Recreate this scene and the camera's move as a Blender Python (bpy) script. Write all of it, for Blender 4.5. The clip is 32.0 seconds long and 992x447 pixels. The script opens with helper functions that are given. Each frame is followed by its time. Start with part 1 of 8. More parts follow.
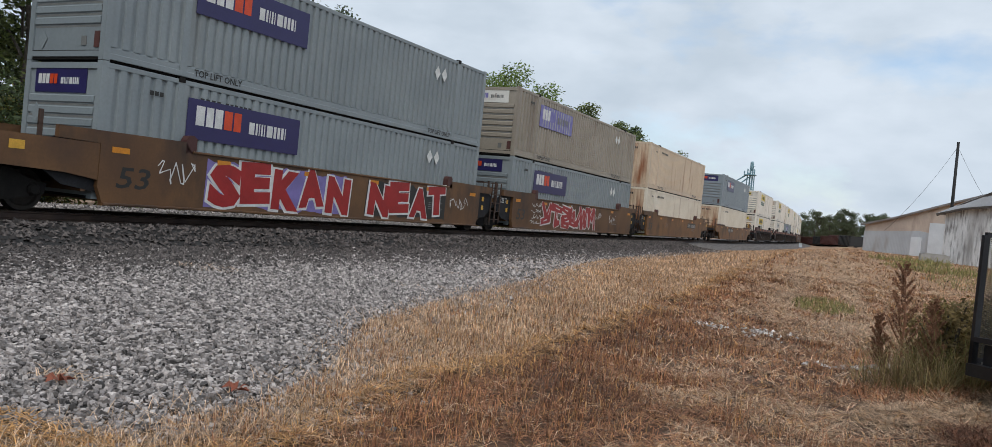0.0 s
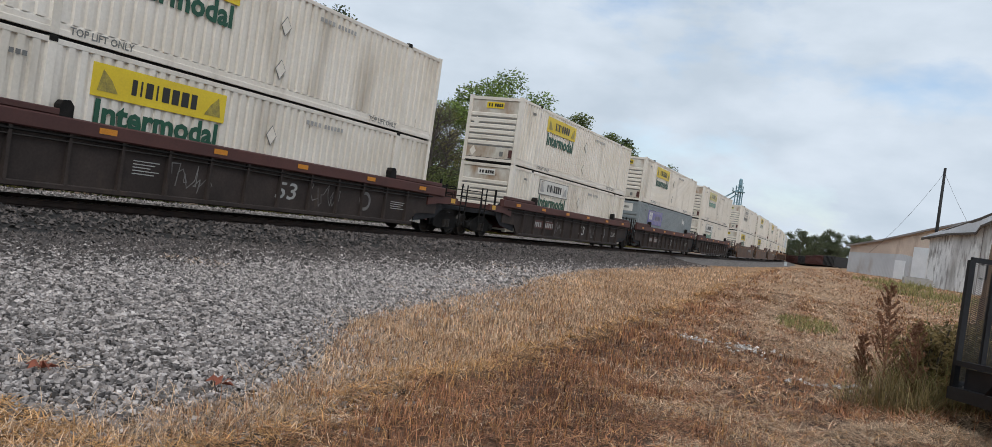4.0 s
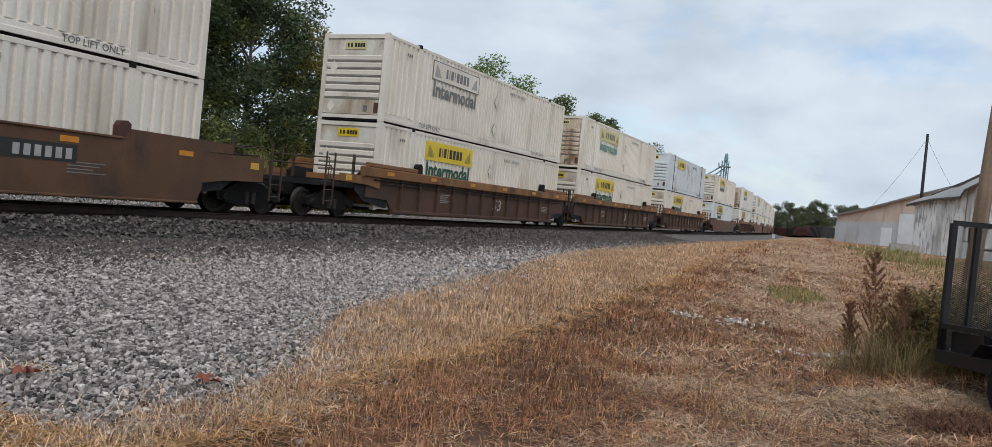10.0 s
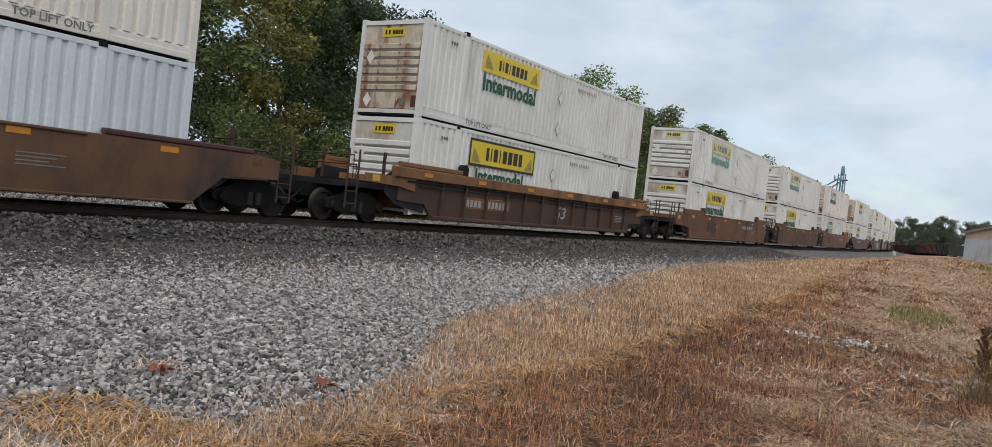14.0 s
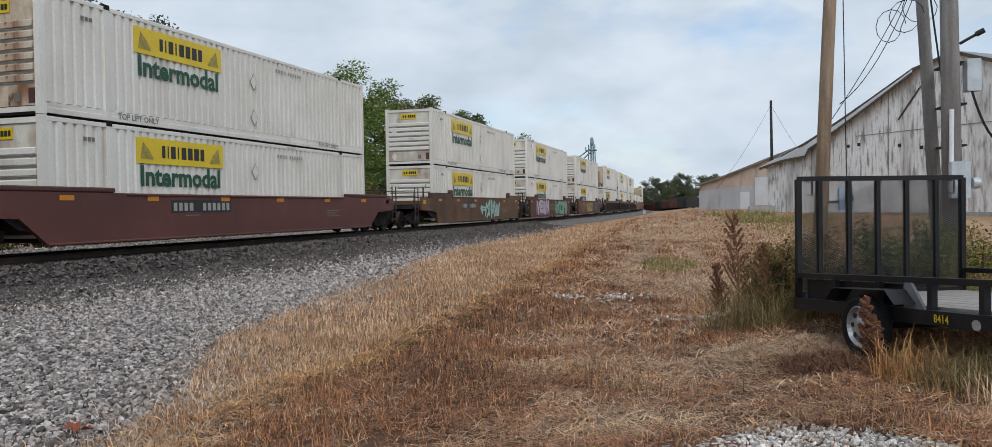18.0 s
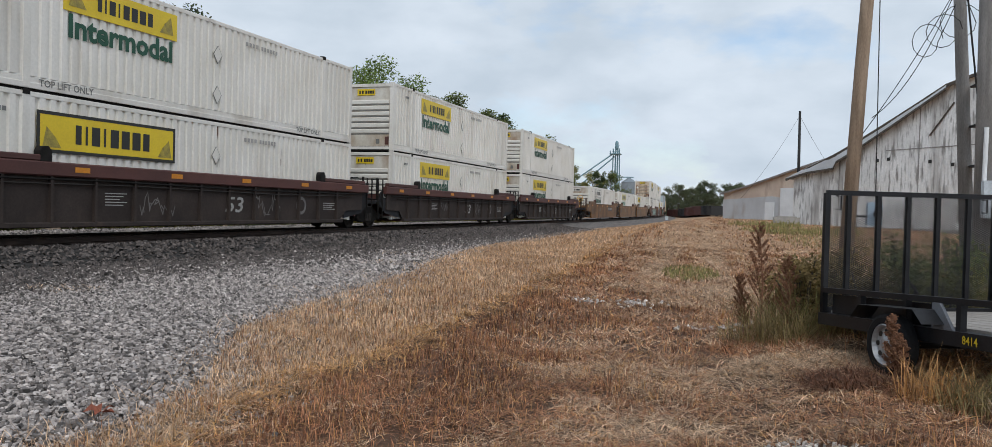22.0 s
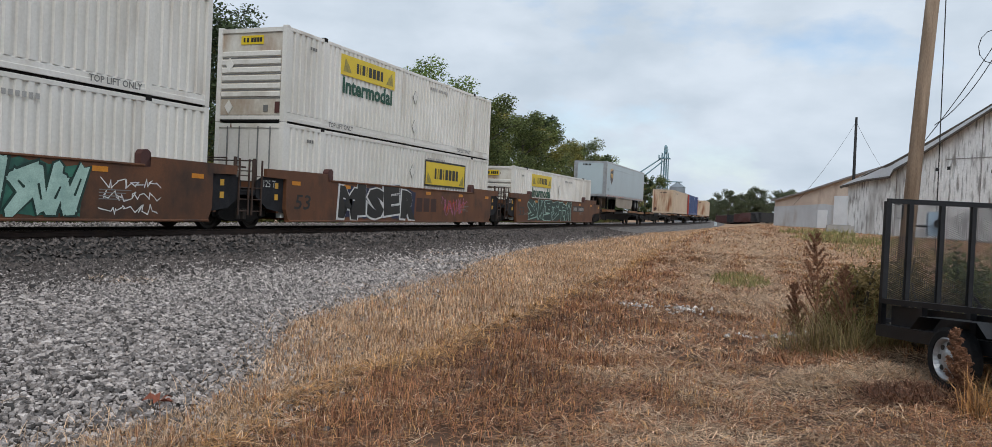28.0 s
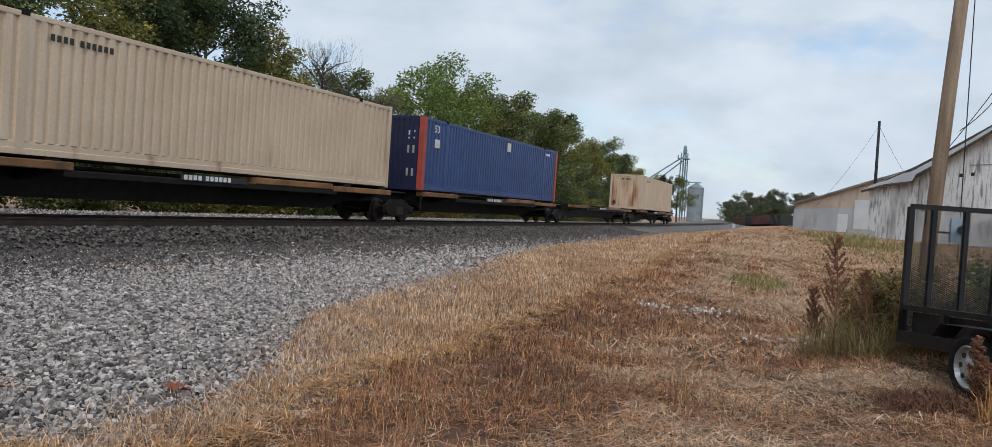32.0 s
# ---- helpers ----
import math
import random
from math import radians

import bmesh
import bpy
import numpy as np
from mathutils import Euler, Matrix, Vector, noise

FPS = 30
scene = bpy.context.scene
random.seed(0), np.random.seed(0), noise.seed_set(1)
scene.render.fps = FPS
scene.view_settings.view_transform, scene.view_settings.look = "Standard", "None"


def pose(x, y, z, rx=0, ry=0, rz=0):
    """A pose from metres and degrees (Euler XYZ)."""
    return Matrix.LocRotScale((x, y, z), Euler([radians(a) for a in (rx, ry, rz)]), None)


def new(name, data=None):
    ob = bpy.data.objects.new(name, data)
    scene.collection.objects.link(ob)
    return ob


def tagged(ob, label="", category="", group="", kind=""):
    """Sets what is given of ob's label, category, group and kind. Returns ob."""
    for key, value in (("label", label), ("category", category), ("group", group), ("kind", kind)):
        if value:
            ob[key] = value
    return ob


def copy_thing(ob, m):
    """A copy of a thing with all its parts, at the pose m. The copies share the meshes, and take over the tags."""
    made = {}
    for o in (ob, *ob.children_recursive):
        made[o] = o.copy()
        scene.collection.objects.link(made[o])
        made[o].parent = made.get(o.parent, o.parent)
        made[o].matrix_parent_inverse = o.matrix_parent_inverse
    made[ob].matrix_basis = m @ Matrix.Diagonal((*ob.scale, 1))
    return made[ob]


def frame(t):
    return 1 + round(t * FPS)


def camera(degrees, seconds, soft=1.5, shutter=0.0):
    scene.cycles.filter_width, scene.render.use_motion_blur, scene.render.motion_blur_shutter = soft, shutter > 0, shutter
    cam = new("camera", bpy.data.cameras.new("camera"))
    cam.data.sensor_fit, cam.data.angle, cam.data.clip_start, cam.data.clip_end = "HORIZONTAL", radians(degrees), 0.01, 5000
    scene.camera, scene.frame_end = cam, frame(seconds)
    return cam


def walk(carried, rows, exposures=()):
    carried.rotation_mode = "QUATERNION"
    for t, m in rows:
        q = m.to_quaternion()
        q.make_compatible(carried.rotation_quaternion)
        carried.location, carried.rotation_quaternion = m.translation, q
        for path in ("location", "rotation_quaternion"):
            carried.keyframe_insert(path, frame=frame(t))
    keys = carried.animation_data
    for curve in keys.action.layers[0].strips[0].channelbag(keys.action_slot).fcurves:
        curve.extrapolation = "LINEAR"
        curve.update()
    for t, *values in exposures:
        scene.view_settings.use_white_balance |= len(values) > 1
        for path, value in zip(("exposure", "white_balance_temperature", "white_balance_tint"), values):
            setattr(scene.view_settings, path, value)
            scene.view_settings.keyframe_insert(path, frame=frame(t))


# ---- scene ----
cam = camera(63.3, 32.0, 0.5)
PATH = [
    (0.0, 0.010, -0.007, 1.727, 88.943, -5.670, 22.013),
    (0.5, 0.003, -0.029, 1.724, 88.741, -6.360, 22.205),
    (1.0, -0.012, -0.045, 1.724, 88.539, -6.260, 21.303),
    (1.5, -0.019, -0.036, 1.716, 88.525, -6.815, 21.080),
    (2.0, -0.020, -0.031, 1.715, 88.516, -6.247, 19.422),
    (2.5, -0.013, -0.034, 1.712, 89.171, -6.748, 19.016),
    (4.5, -0.022, -0.020, 1.707, 89.676, -8.306, 22.311),
    (5.0, -0.024, -0.016, 1.724, 90.061, -8.491, 24.239),
    (5.5, -0.058, -0.012, 1.710, 89.871, -8.814, 28.510),
    (6.0, -0.072, -0.011, 1.705, 90.009, -7.714, 30.160),
    (6.5, -0.061, -0.014, 1.712, 90.044, -7.015, 27.908),
    (7.0, -0.046, -0.012, 1.716, 89.459, -7.042, 25.406),
    (7.5, -0.038, -0.002, 1.705, 90.164, -6.487, 20.098),
    (8.0, -0.036, -0.017, 1.699, 90.132, -6.564, 18.512),
    (8.5, -0.041, -0.045, 1.712, 90.498, -6.732, 17.292),
    (9.0, 0.005, -0.033, 1.735, 89.322, -6.352, 18.156),
    (9.5, 0.030, -0.007, 1.728, 88.978, -6.363, 18.729),
    (10.0, 0.018, 0.017, 1.700, 88.550, -5.533, 20.321),
    (10.5, 0.007, 0.009, 1.699, 88.288, -5.346, 21.464),
    (11.0, 0.018, -0.007, 1.707, 87.963, -6.338, 22.335),
    (11.5, -0.009, -0.014, 1.695, 88.130, -6.116, 24.281),
    (12.0, -0.028, -0.013, 1.699, 88.563, -6.455, 24.342),
    (12.5, -0.048, -0.004, 1.707, 88.426, -6.781, 23.712),
    (13.0, -0.047, 0.003, 1.710, 88.452, -6.275, 23.921),
    (13.5, -0.045, -0.006, 1.712, 88.518, -6.539, 25.052),
    (14.0, -0.048, -0.014, 1.711, 88.562, -6.244, 27.677),
    (14.5, -0.069, -0.016, 1.693, 88.006, -6.549, 26.460),
    (16.5, -0.016, 0.007, 1.690, 88.779, -3.600, 21.120),
    (17.0, 0.011, 0.007, 1.690, 88.533, -2.314, 19.019),
    (17.5, 0.033, 0.003, 1.676, 88.201, 0.026, 15.770),
    (18.0, 0.082, 0.011, 1.679, 88.929, 0.912, 11.602),
    (18.5, 0.084, 0.005, 1.678, 88.796, 0.865, 12.273),
    (19.0, 0.070, 0.017, 1.686, 89.265, 0.036, 12.600),
    (19.5, 0.067, 0.020, 1.695, 89.364, -0.200, 13.589),
    (20.0, 0.072, 0.015, 1.688, 88.891, -0.708, 14.075),
    (20.5, 0.064, 0.004, 1.685, 88.888, -0.867, 14.282),
    (21.0, 0.054, -0.005, 1.694, 88.543, -0.952, 14.359),
    (21.5, 0.057, 0.013, 1.692, 88.500, -0.974, 13.986),
    (22.0, 0.047, 0.025, 1.692, 88.894, -1.440, 13.154),
    (22.5, 0.040, 0.025, 1.687, 88.850, -1.533, 13.803),
    (23.0, 0.015, 0.017, 1.691, 88.760, -2.442, 13.642),
    (23.5, 0.030, 0.028, 1.696, 88.969, -2.280, 14.776),
    (24.0, 0.011, 0.015, 1.689, 89.037, -2.795, 15.311),
    (24.5, 0.005, 0.018, 1.686, 88.719, -3.033, 14.739),
    (26.5, 0.010, 0.023, 1.683, 88.592, -2.812, 14.858),
    (27.0, 0.009, 0.029, 1.678, 87.996, -2.618, 14.508),
    (27.5, -0.006, 0.018, 1.681, 88.587, -3.176, 14.857),
    (28.0, -0.009, 0.018, 1.684, 88.912, -2.596, 16.437),
    (28.5, -0.011, 0.029, 1.681, 88.354, -2.779, 15.540),
    (29.0, -0.011, 0.027, 1.678, 88.854, -2.347, 15.719),
    (29.5, -0.006, 0.016, 1.685, 89.031, -2.850, 15.574),
    (30.0, 0.004, 0.008, 1.687, 89.245, -3.384, 15.479),
    (30.5, 0.007, 0.008, 1.689, 88.916, -3.456, 16.897),
    (31.0, -0.016, 0.013, 1.683, 88.914, -3.636, 18.012),
    (31.5, -0.022, 0.012, 1.681, 88.620, -4.013, 18.460),
    (32.0, -0.029, 0.007, 1.685, 88.616, -3.786, 17.667),
]
walk(cam, [(t, pose(x, y, z, rx, ry, rz)) for t, x, y, z, rx, ry, rz in PATH])

# ---- world and light: high overcast with a few blue gaps ----
SUN_ELEVATION, SUN_AZIMUTH = 48, 158
world = bpy.data.worlds.new("world")
scene.world = world
world.use_nodes = True
wn, wl = world.node_tree.nodes, world.node_tree.links
wn.clear()
w_out, w_bg = wn.new("ShaderNodeOutputWorld"), wn.new("ShaderNodeBackground")
w_sky = wn.new("ShaderNodeTexSky")
w_sky.sky_type, w_sky.sun_disc = "NISHITA", False
w_sky.sun_elevation, w_sky.sun_rotation = radians(SUN_ELEVATION), radians(SUN_AZIMUTH)
w_gain = wn.new("ShaderNodeVectorMath")
w_gain.operation = "SCALE"
w_gain.inputs["Scale"].default_value = 0.15
w_co = wn.new("ShaderNodeTexCoord")
w_map = wn.new("ShaderNodeMapping")
w_map.inputs["Scale"].default_value = (1.0, 1.0, 2.2)
w_map.inputs["Location"].default_value = (0.35, 0.2, 0.1)
w_noise, w_fine = wn.new("ShaderNodeTexNoise"), wn.new("ShaderNodeTexNoise")
w_noise.inputs["Scale"].default_value, w_noise.inputs["Detail"].default_value = 3.1, 9
w_noise.inputs["Roughness"].default_value = 0.55
w_fine.inputs["Scale"].default_value, w_fine.inputs["Detail"].default_value = 8.0, 9
w_ramp = wn.new("ShaderNodeValToRGB")
w_ramp.color_ramp.elements[0].position, w_ramp.color_ramp.elements[1].position = 0.37, 0.50
w_ramp.color_ramp.elements[0].color = (0.15, 0.15, 0.15, 1)
w_cloud = wn.new("ShaderNodeValToRGB")
w_cloud.color_ramp.elements[0].position, w_cloud.color_ramp.elements[1].position = 0.30, 0.68
w_cloud.color_ramp.elements[0].color = (0.55, 0.64, 0.74, 1)
w_cloud.color_ramp.elements[1].color = (0.71, 0.795, 0.895, 1)
w_mix = wn.new("ShaderNodeMixRGB")
wl.new(w_co.outputs["Generated"], w_map.inputs["Vector"])
wl.new(w_map.outputs["Vector"], w_noise.inputs["Vector"])
wl.new(w_map.outputs["Vector"], w_fine.inputs["Vector"])
wl.new(w_noise.outputs["Fac"], w_ramp.inputs["Fac"])
wl.new(w_fine.outputs["Fac"], w_cloud.inputs["Fac"])
wl.new(w_sky.outputs["Color"], w_gain.inputs[0])
wl.new(w_ramp.outputs["Color"], w_mix.inputs["Fac"])
wl.new(w_gain.outputs["Vector"], w_mix.inputs["Color1"])
wl.new(w_cloud.outputs["Color"], w_mix.inputs["Color2"])
wl.new(w_mix.outputs["Color"], w_bg.inputs["Color"])
w_bg.inputs["Strength"].default_value = 1.0
wl.new(w_bg.outputs["Background"], w_out.inputs["Surface"])
sun = new("sun", bpy.data.lights.new("sun", "SUN"))
sun.data.energy, sun.data.angle, sun.data.color = 1.35, radians(42), (1.0, 0.96, 0.9)
sun.matrix_world = pose(0, 0, 60, 90 - SUN_ELEVATION, 0, 180 - SUN_AZIMUTH)


# ---- materials ----
def mat(name, base, second=None, rough=0.6, metal=0.0, scale=3.0, fine=40.0, spread=0.12, bump=0.0, bump_scale=60.0,
        stretch=(1, 1, 1), streak=None, streak_at=(0.62, 0.78), per="", coords="Object", per_amount=0.25, detail=6, specks=None):
    """Colour varied at two scales, with optional streaks or stains, fine relief and a change from piece to piece."""
    m = bpy.data.materials.new(name)
    m.use_nodes = True
    n, l = m.node_tree.nodes, m.node_tree.links
    b = n["Principled BSDF"]
    co, mp = n.new("ShaderNodeTexCoord"), n.new("ShaderNodeMapping")
    mp.inputs["Scale"].default_value = stretch
    l.new(co.outputs[coords], mp.inputs["Vector"])
    big, small = n.new("ShaderNodeTexNoise"), n.new("ShaderNodeTexNoise")
    for node, s in ((big, scale), (small, fine)):
        node.inputs["Scale"].default_value, node.inputs["Detail"].default_value = s, detail
        l.new(mp.outputs["Vector"], node.inputs["Vector"])
    ramp = n.new("ShaderNodeValToRGB")
    ramp.color_ramp.elements[0].position, ramp.color_ramp.elements[1].position = 0.36, 0.66
    second = second or tuple(c * (1 - spread * 2) for c in base)
    ramp.color_ramp.elements[0].color, ramp.color_ramp.elements[1].color = (*second, 1), (*base, 1)
    l.new(big.outputs["Fac"], ramp.inputs["Fac"])
    grain = n.new("ShaderNodeMapRange")
    grain.inputs["From Min"].default_value, grain.inputs["From Max"].default_value = 0.3, 0.7
    grain.inputs["To Min"].default_value, grain.inputs["To Max"].default_value = 1 - spread, 1 + spread
    l.new(small.outputs["Fac"], grain.inputs["Value"])
    mul = n.new("ShaderNodeVectorMath")
    mul.operation = "SCALE"
    l.new(ramp.outputs["Color"], mul.inputs[0])
    l.new(grain.outputs["Result"], mul.inputs["Scale"])
    colour = mul.outputs["Vector"]
    if per:
        src = n.new("ShaderNodeObjectInfo") if per == "object" else n.new("ShaderNodeNewGeometry")
        rng = n.new("ShaderNodeMapRange")
        rng.inputs["To Min"].default_value, rng.inputs["To Max"].default_value = 1 - per_amount, 1 + per_amount
        l.new(src.outputs["Random" if per == "object" else "Random Per Island"], rng.inputs["Value"])
        mul2 = n.new("ShaderNodeVectorMath")
        mul2.operation = "SCALE"
        l.new(colour, mul2.inputs[0])
        l.new(rng.outputs["Result"], mul2.inputs["Scale"])
        colour = mul2.outputs["Vector"]
    if streak:
        mp2, st = n.new("ShaderNodeMapping"), n.new("ShaderNodeTexNoise")
        mp2.inputs["Scale"].default_value = streak[1]
        st.inputs["Scale"].default_value, st.inputs["Detail"].default_value = 1.0, 8
        l.new(co.outputs[coords], mp2.inputs["Vector"])
        if per == "object":
            add = n.new("ShaderNodeVectorMath")
            add.operation = "ADD"
            sc = n.new("ShaderNodeMath")
            sc.operation, sc.inputs[1].default_value = "MULTIPLY", 90.0
            l.new(src.outputs["Random"], sc.inputs[0])
            l.new(mp2.outputs["Vector"], add.inputs[0])
            l.new(sc.outputs["Value"], add.inputs[1])
            l.new(add.outputs["Vector"], st.inputs["Vector"])
        else:
            l.new(mp2.outputs["Vector"], st.inputs["Vector"])
        sr, mx = n.new("ShaderNodeValToRGB"), n.new("ShaderNodeMixRGB")
        sr.color_ramp.elements[0].position, sr.color_ramp.elements[1].position = streak_at
        l.new(st.outputs["Fac"], sr.inputs["Fac"])
        l.new(sr.outputs["Color"], mx.inputs["Fac"])
        l.new(colour, mx.inputs["Color1"])
        mx.inputs["Color2"].default_value = (*streak[0], 1)
        colour = mx.outputs["Color"]
        if specks:
            sn, so, sx = n.new("ShaderNodeTexNoise"), n.new("ShaderNodeValToRGB"), n.new("ShaderNodeMixRGB")
            sn.inputs["Scale"].default_value, sn.inputs["Detail"].default_value, sn.inputs["Roughness"].default_value = specks[1], 5, 0.62
            l.new(st.inputs["Vector"].links[0].from_socket, sn.inputs["Vector"])
            so.color_ramp.elements[0].position, so.color_ramp.elements[1].position = specks[2]
            l.new(sn.outputs["Fac"], so.inputs["Fac"])
            l.new(so.outputs["Color"], sx.inputs["Fac"])
            l.new(colour, sx.inputs["Color1"])
            sx.inputs["Color2"].default_value = (*specks[0], 1)
            colour = sx.outputs["Color"]
    l.new(colour, b.inputs["Base Color"])
    b.inputs["Roughness"].default_value, b.inputs["Metallic"].default_value = rough, metal
    if bump:
        bn, bp = n.new("ShaderNodeTexNoise"), n.new("ShaderNodeBump")
        bn.inputs["Scale"].default_value, bn.inputs["Detail"].default_value = bump_scale, 4
        bp.inputs["Strength"].default_value, bp.inputs["Distance"].default_value = bump, 0.02
        l.new(mp.outputs["Vector"], bn.inputs["Vector"])
        l.new(bn.outputs["Fac"], bp.inputs["Height"])
        l.new(bp.outputs["Normal"], b.inputs["Normal"])
    return m


DIRT = ((0.30, 0.24, 0.17), (0.9, 0.9, 0.18))
WHITE = mat("white_container_paint", (0.785, 0.765, 0.72), (0.69, 0.665, 0.605), 0.5, 0, 0.5, 14, 0.05, streak=DIRT, streak_at=(0.56, 0.92), per="object", per_amount=0.06, specks=((0.12, 0.05, 0.025), 1.5, (0.695, 0.73)))
# copy of the white paint with a warmer white balance put into its colour
WARM = mat("warm_cast_white_container_paint", (0.80, 0.745, 0.665), (0.70, 0.635, 0.54), 0.5, 0, 0.5, 14, 0.05, streak=DIRT, streak_at=(0.56, 0.92), per="object", per_amount=0.06, specks=((0.12, 0.05, 0.025), 1.5, (0.695, 0.73)))
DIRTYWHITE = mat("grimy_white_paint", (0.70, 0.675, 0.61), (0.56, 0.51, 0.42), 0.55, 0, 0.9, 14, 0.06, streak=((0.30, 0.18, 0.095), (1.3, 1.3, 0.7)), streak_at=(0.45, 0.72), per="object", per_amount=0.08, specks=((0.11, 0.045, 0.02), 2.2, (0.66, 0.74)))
RUSTWHITE = mat("rust_stained_white_paint", (0.66, 0.58, 0.47), (0.50, 0.38, 0.26), 0.6, 0, 1.4, 14, 0.08, streak=((0.24, 0.11, 0.05), (2.6, 2.6, 0.8)), streak_at=(0.44, 0.66), specks=((0.07, 0.03, 0.018), 2.0, (0.60, 0.70)))
COOL = mat("cool_white_paint", (0.69, 0.72, 0.73), (0.61, 0.64, 0.65), 0.5, 0, 0.5, 14, 0.05, streak=DIRT, streak_at=(0.62, 0.95), per="object", per_amount=0.06, specks=((0.13, 0.05, 0.022), 1.5, (0.715, 0.75)))
GREY = mat("grey_container_paint", (0.255, 0.288, 0.297), (0.205, 0.235, 0.247), 0.5, 0, 0.5, 14, 0.05, streak=((0.16, 0.16, 0.15), (0.9, 0.9, 0.18)), streak_at=(0.62, 0.95), per="object", per_amount=0.05)
SLATE = mat("slate_grey_paint", (0.25, 0.29, 0.315), (0.21, 0.24, 0.262), 0.5, 0, 0.5, 14, 0.05, streak=((0.12, 0.12, 0.12), (0.9, 0.9, 0.18)), streak_at=(0.62, 0.95), per="object", per_amount=0.05)
TAUPE = mat("taupe_container_paint", (0.33, 0.29, 0.235), (0.27, 0.235, 0.185), 0.55, 0, 0.5, 14, 0.06, streak=((0.15, 0.11, 0.08), (0.9, 0.9, 0.2)), streak_at=(0.58, 0.9), per="object", per_amount=0.05)
BEIGE = mat("beige_container_paint", (0.61, 0.485, 0.355), (0.53, 0.41, 0.295), 0.55, 0, 0.5, 14, 0.06, streak=((0.20, 0.075, 0.03), (1.6, 1.6, 0.22)), streak_at=(0.62, 0.84), per="object", per_amount=0.05)
BLUE = mat("blue_container_paint", (0.022, 0.065, 0.21), (0.018, 0.05, 0.16), 0.45, 0, 0.6, 14, 0.08, streak=((0.10, 0.13, 0.20), (1.2, 1.2, 0.25)), streak_at=(0.66, 0.95))
NAVY = mat("navy_dark_paint", (0.014, 0.02, 0.06), None, 0.5)
REDPAINT = mat("faded_red_paint", (0.42, 0.07, 0.05), None, 0.55)
# car paints: large dark patches carry grime and the shade of the lower sill
GOLDCAR = mat("golden_brown_car_paint", (0.235, 0.112, 0.038), (0.165, 0.077, 0.028), 0.6, 0, 0.9, 20, 0.08, streak=((0.10, 0.048, 0.024), (1.0, 1.0, 0.6)), streak_at=(0.56, 0.86), per="object", per_amount=0.06, specks=((0.028, 0.018, 0.013), 0.7, (0.50, 0.72)))
OLDGOLDCAR = mat("dulled_gold_brown_car_paint", (0.15, 0.072, 0.026), (0.105, 0.05, 0.02), 0.6, 0, 0.9, 20, 0.08, streak=((0.06, 0.03, 0.018), (1.0, 1.0, 0.6)), streak_at=(0.54, 0.84), per="object", per_amount=0.06, specks=((0.028, 0.018, 0.013), 0.7, (0.50, 0.72)))
RAILBROWN = mat("grimy_brown_rail_paint", (0.070, 0.038, 0.025), (0.04, 0.024, 0.018), 0.7, 0, 2, 30, 0.15)
BROWNCAR = mat("brown_car_paint", (0.138, 0.064, 0.028), (0.092, 0.043, 0.020), 0.65, 0, 0.9, 20, 0.1, streak=((0.05, 0.028, 0.02), (1.0, 1.0, 0.6)), streak_at=(0.56, 0.86), per="object", per_amount=0.12, specks=((0.028, 0.018, 0.013), 0.7, (0.50, 0.72)))
COPPERCAR = mat("copper_brown_car_paint", (0.205, 0.082, 0.029), (0.15, 0.06, 0.023), 0.65, 0, 0.9, 20, 0.1, streak=((0.05, 0.028, 0.02), (1.0, 1.0, 0.6)), streak_at=(0.56, 0.86), per="object", per_amount=0.12, specks=((0.028, 0.018, 0.013), 0.7, (0.50, 0.72)))
RUSTCAR = mat("rust_brown_car_paint", (0.165, 0.064, 0.025), (0.115, 0.045, 0.019), 0.65, 0, 0.9, 20, 0.1, streak=((0.05, 0.028, 0.02), (1.0, 1.0, 0.6)), streak_at=(0.56, 0.86), per="object", per_amount=0.12, specks=((0.028, 0.018, 0.013), 0.7, (0.50, 0.72)))
REDCAR = mat("red_brown_car_paint", (0.125, 0.040, 0.019), (0.085, 0.029, 0.015), 0.65, 0, 0.9, 20, 0.1, streak=((0.05, 0.03, 0.025), (1.0, 1.0, 0.6)), streak_at=(0.56, 0.86), per="object", per_amount=0.08, specks=((0.028, 0.018, 0.013), 0.7, (0.50, 0.72)))
MAROON = mat("maroon_car_paint", (0.098, 0.034, 0.027), (0.07, 0.025, 0.021), 0.65, 0, 0.9, 20, 0.1, per="object", per_amount=0.08)
MAROONRED = mat("red_maroon_car_paint", (0.135, 0.044, 0.034), (0.10, 0.033, 0.026), 0.62, 0, 0.9, 20, 0.1, streak=((0.05, 0.022, 0.018), (1.0, 1.0, 0.6)), streak_at=(0.56, 0.9), per="object", per_amount=0.08)
DARKCAR = mat("sooty_dark_car_paint", (0.056, 0.043, 0.038), (0.038, 0.03, 0.027), 0.7, 0, 1.2, 20, 0.12, streak=((0.11, 0.075, 0.055), (1.4, 1.4, 0.9)), streak_at=(0.62, 0.9))
ORANGECAR = mat("rusty_orange_car_paint", (0.285, 0.135, 0.045), (0.19, 0.085, 0.033), 0.7, 0, 0.9, 20, 0.1, streak=((0.08, 0.04, 0.022), (1.2, 1.2, 0.7)), streak_at=(0.55, 0.85), specks=((0.028, 0.018, 0.013), 0.7, (0.50, 0.72)))
RUSTBEIGE = mat("rust_run_beige_paint", (0.64, 0.50, 0.36), (0.52, 0.38, 0.26), 0.6, 0, 0.7, 14, 0.06, streak=((0.27, 0.10, 0.04), (2.4, 2.4, 0.4)), streak_at=(0.46, 0.68))
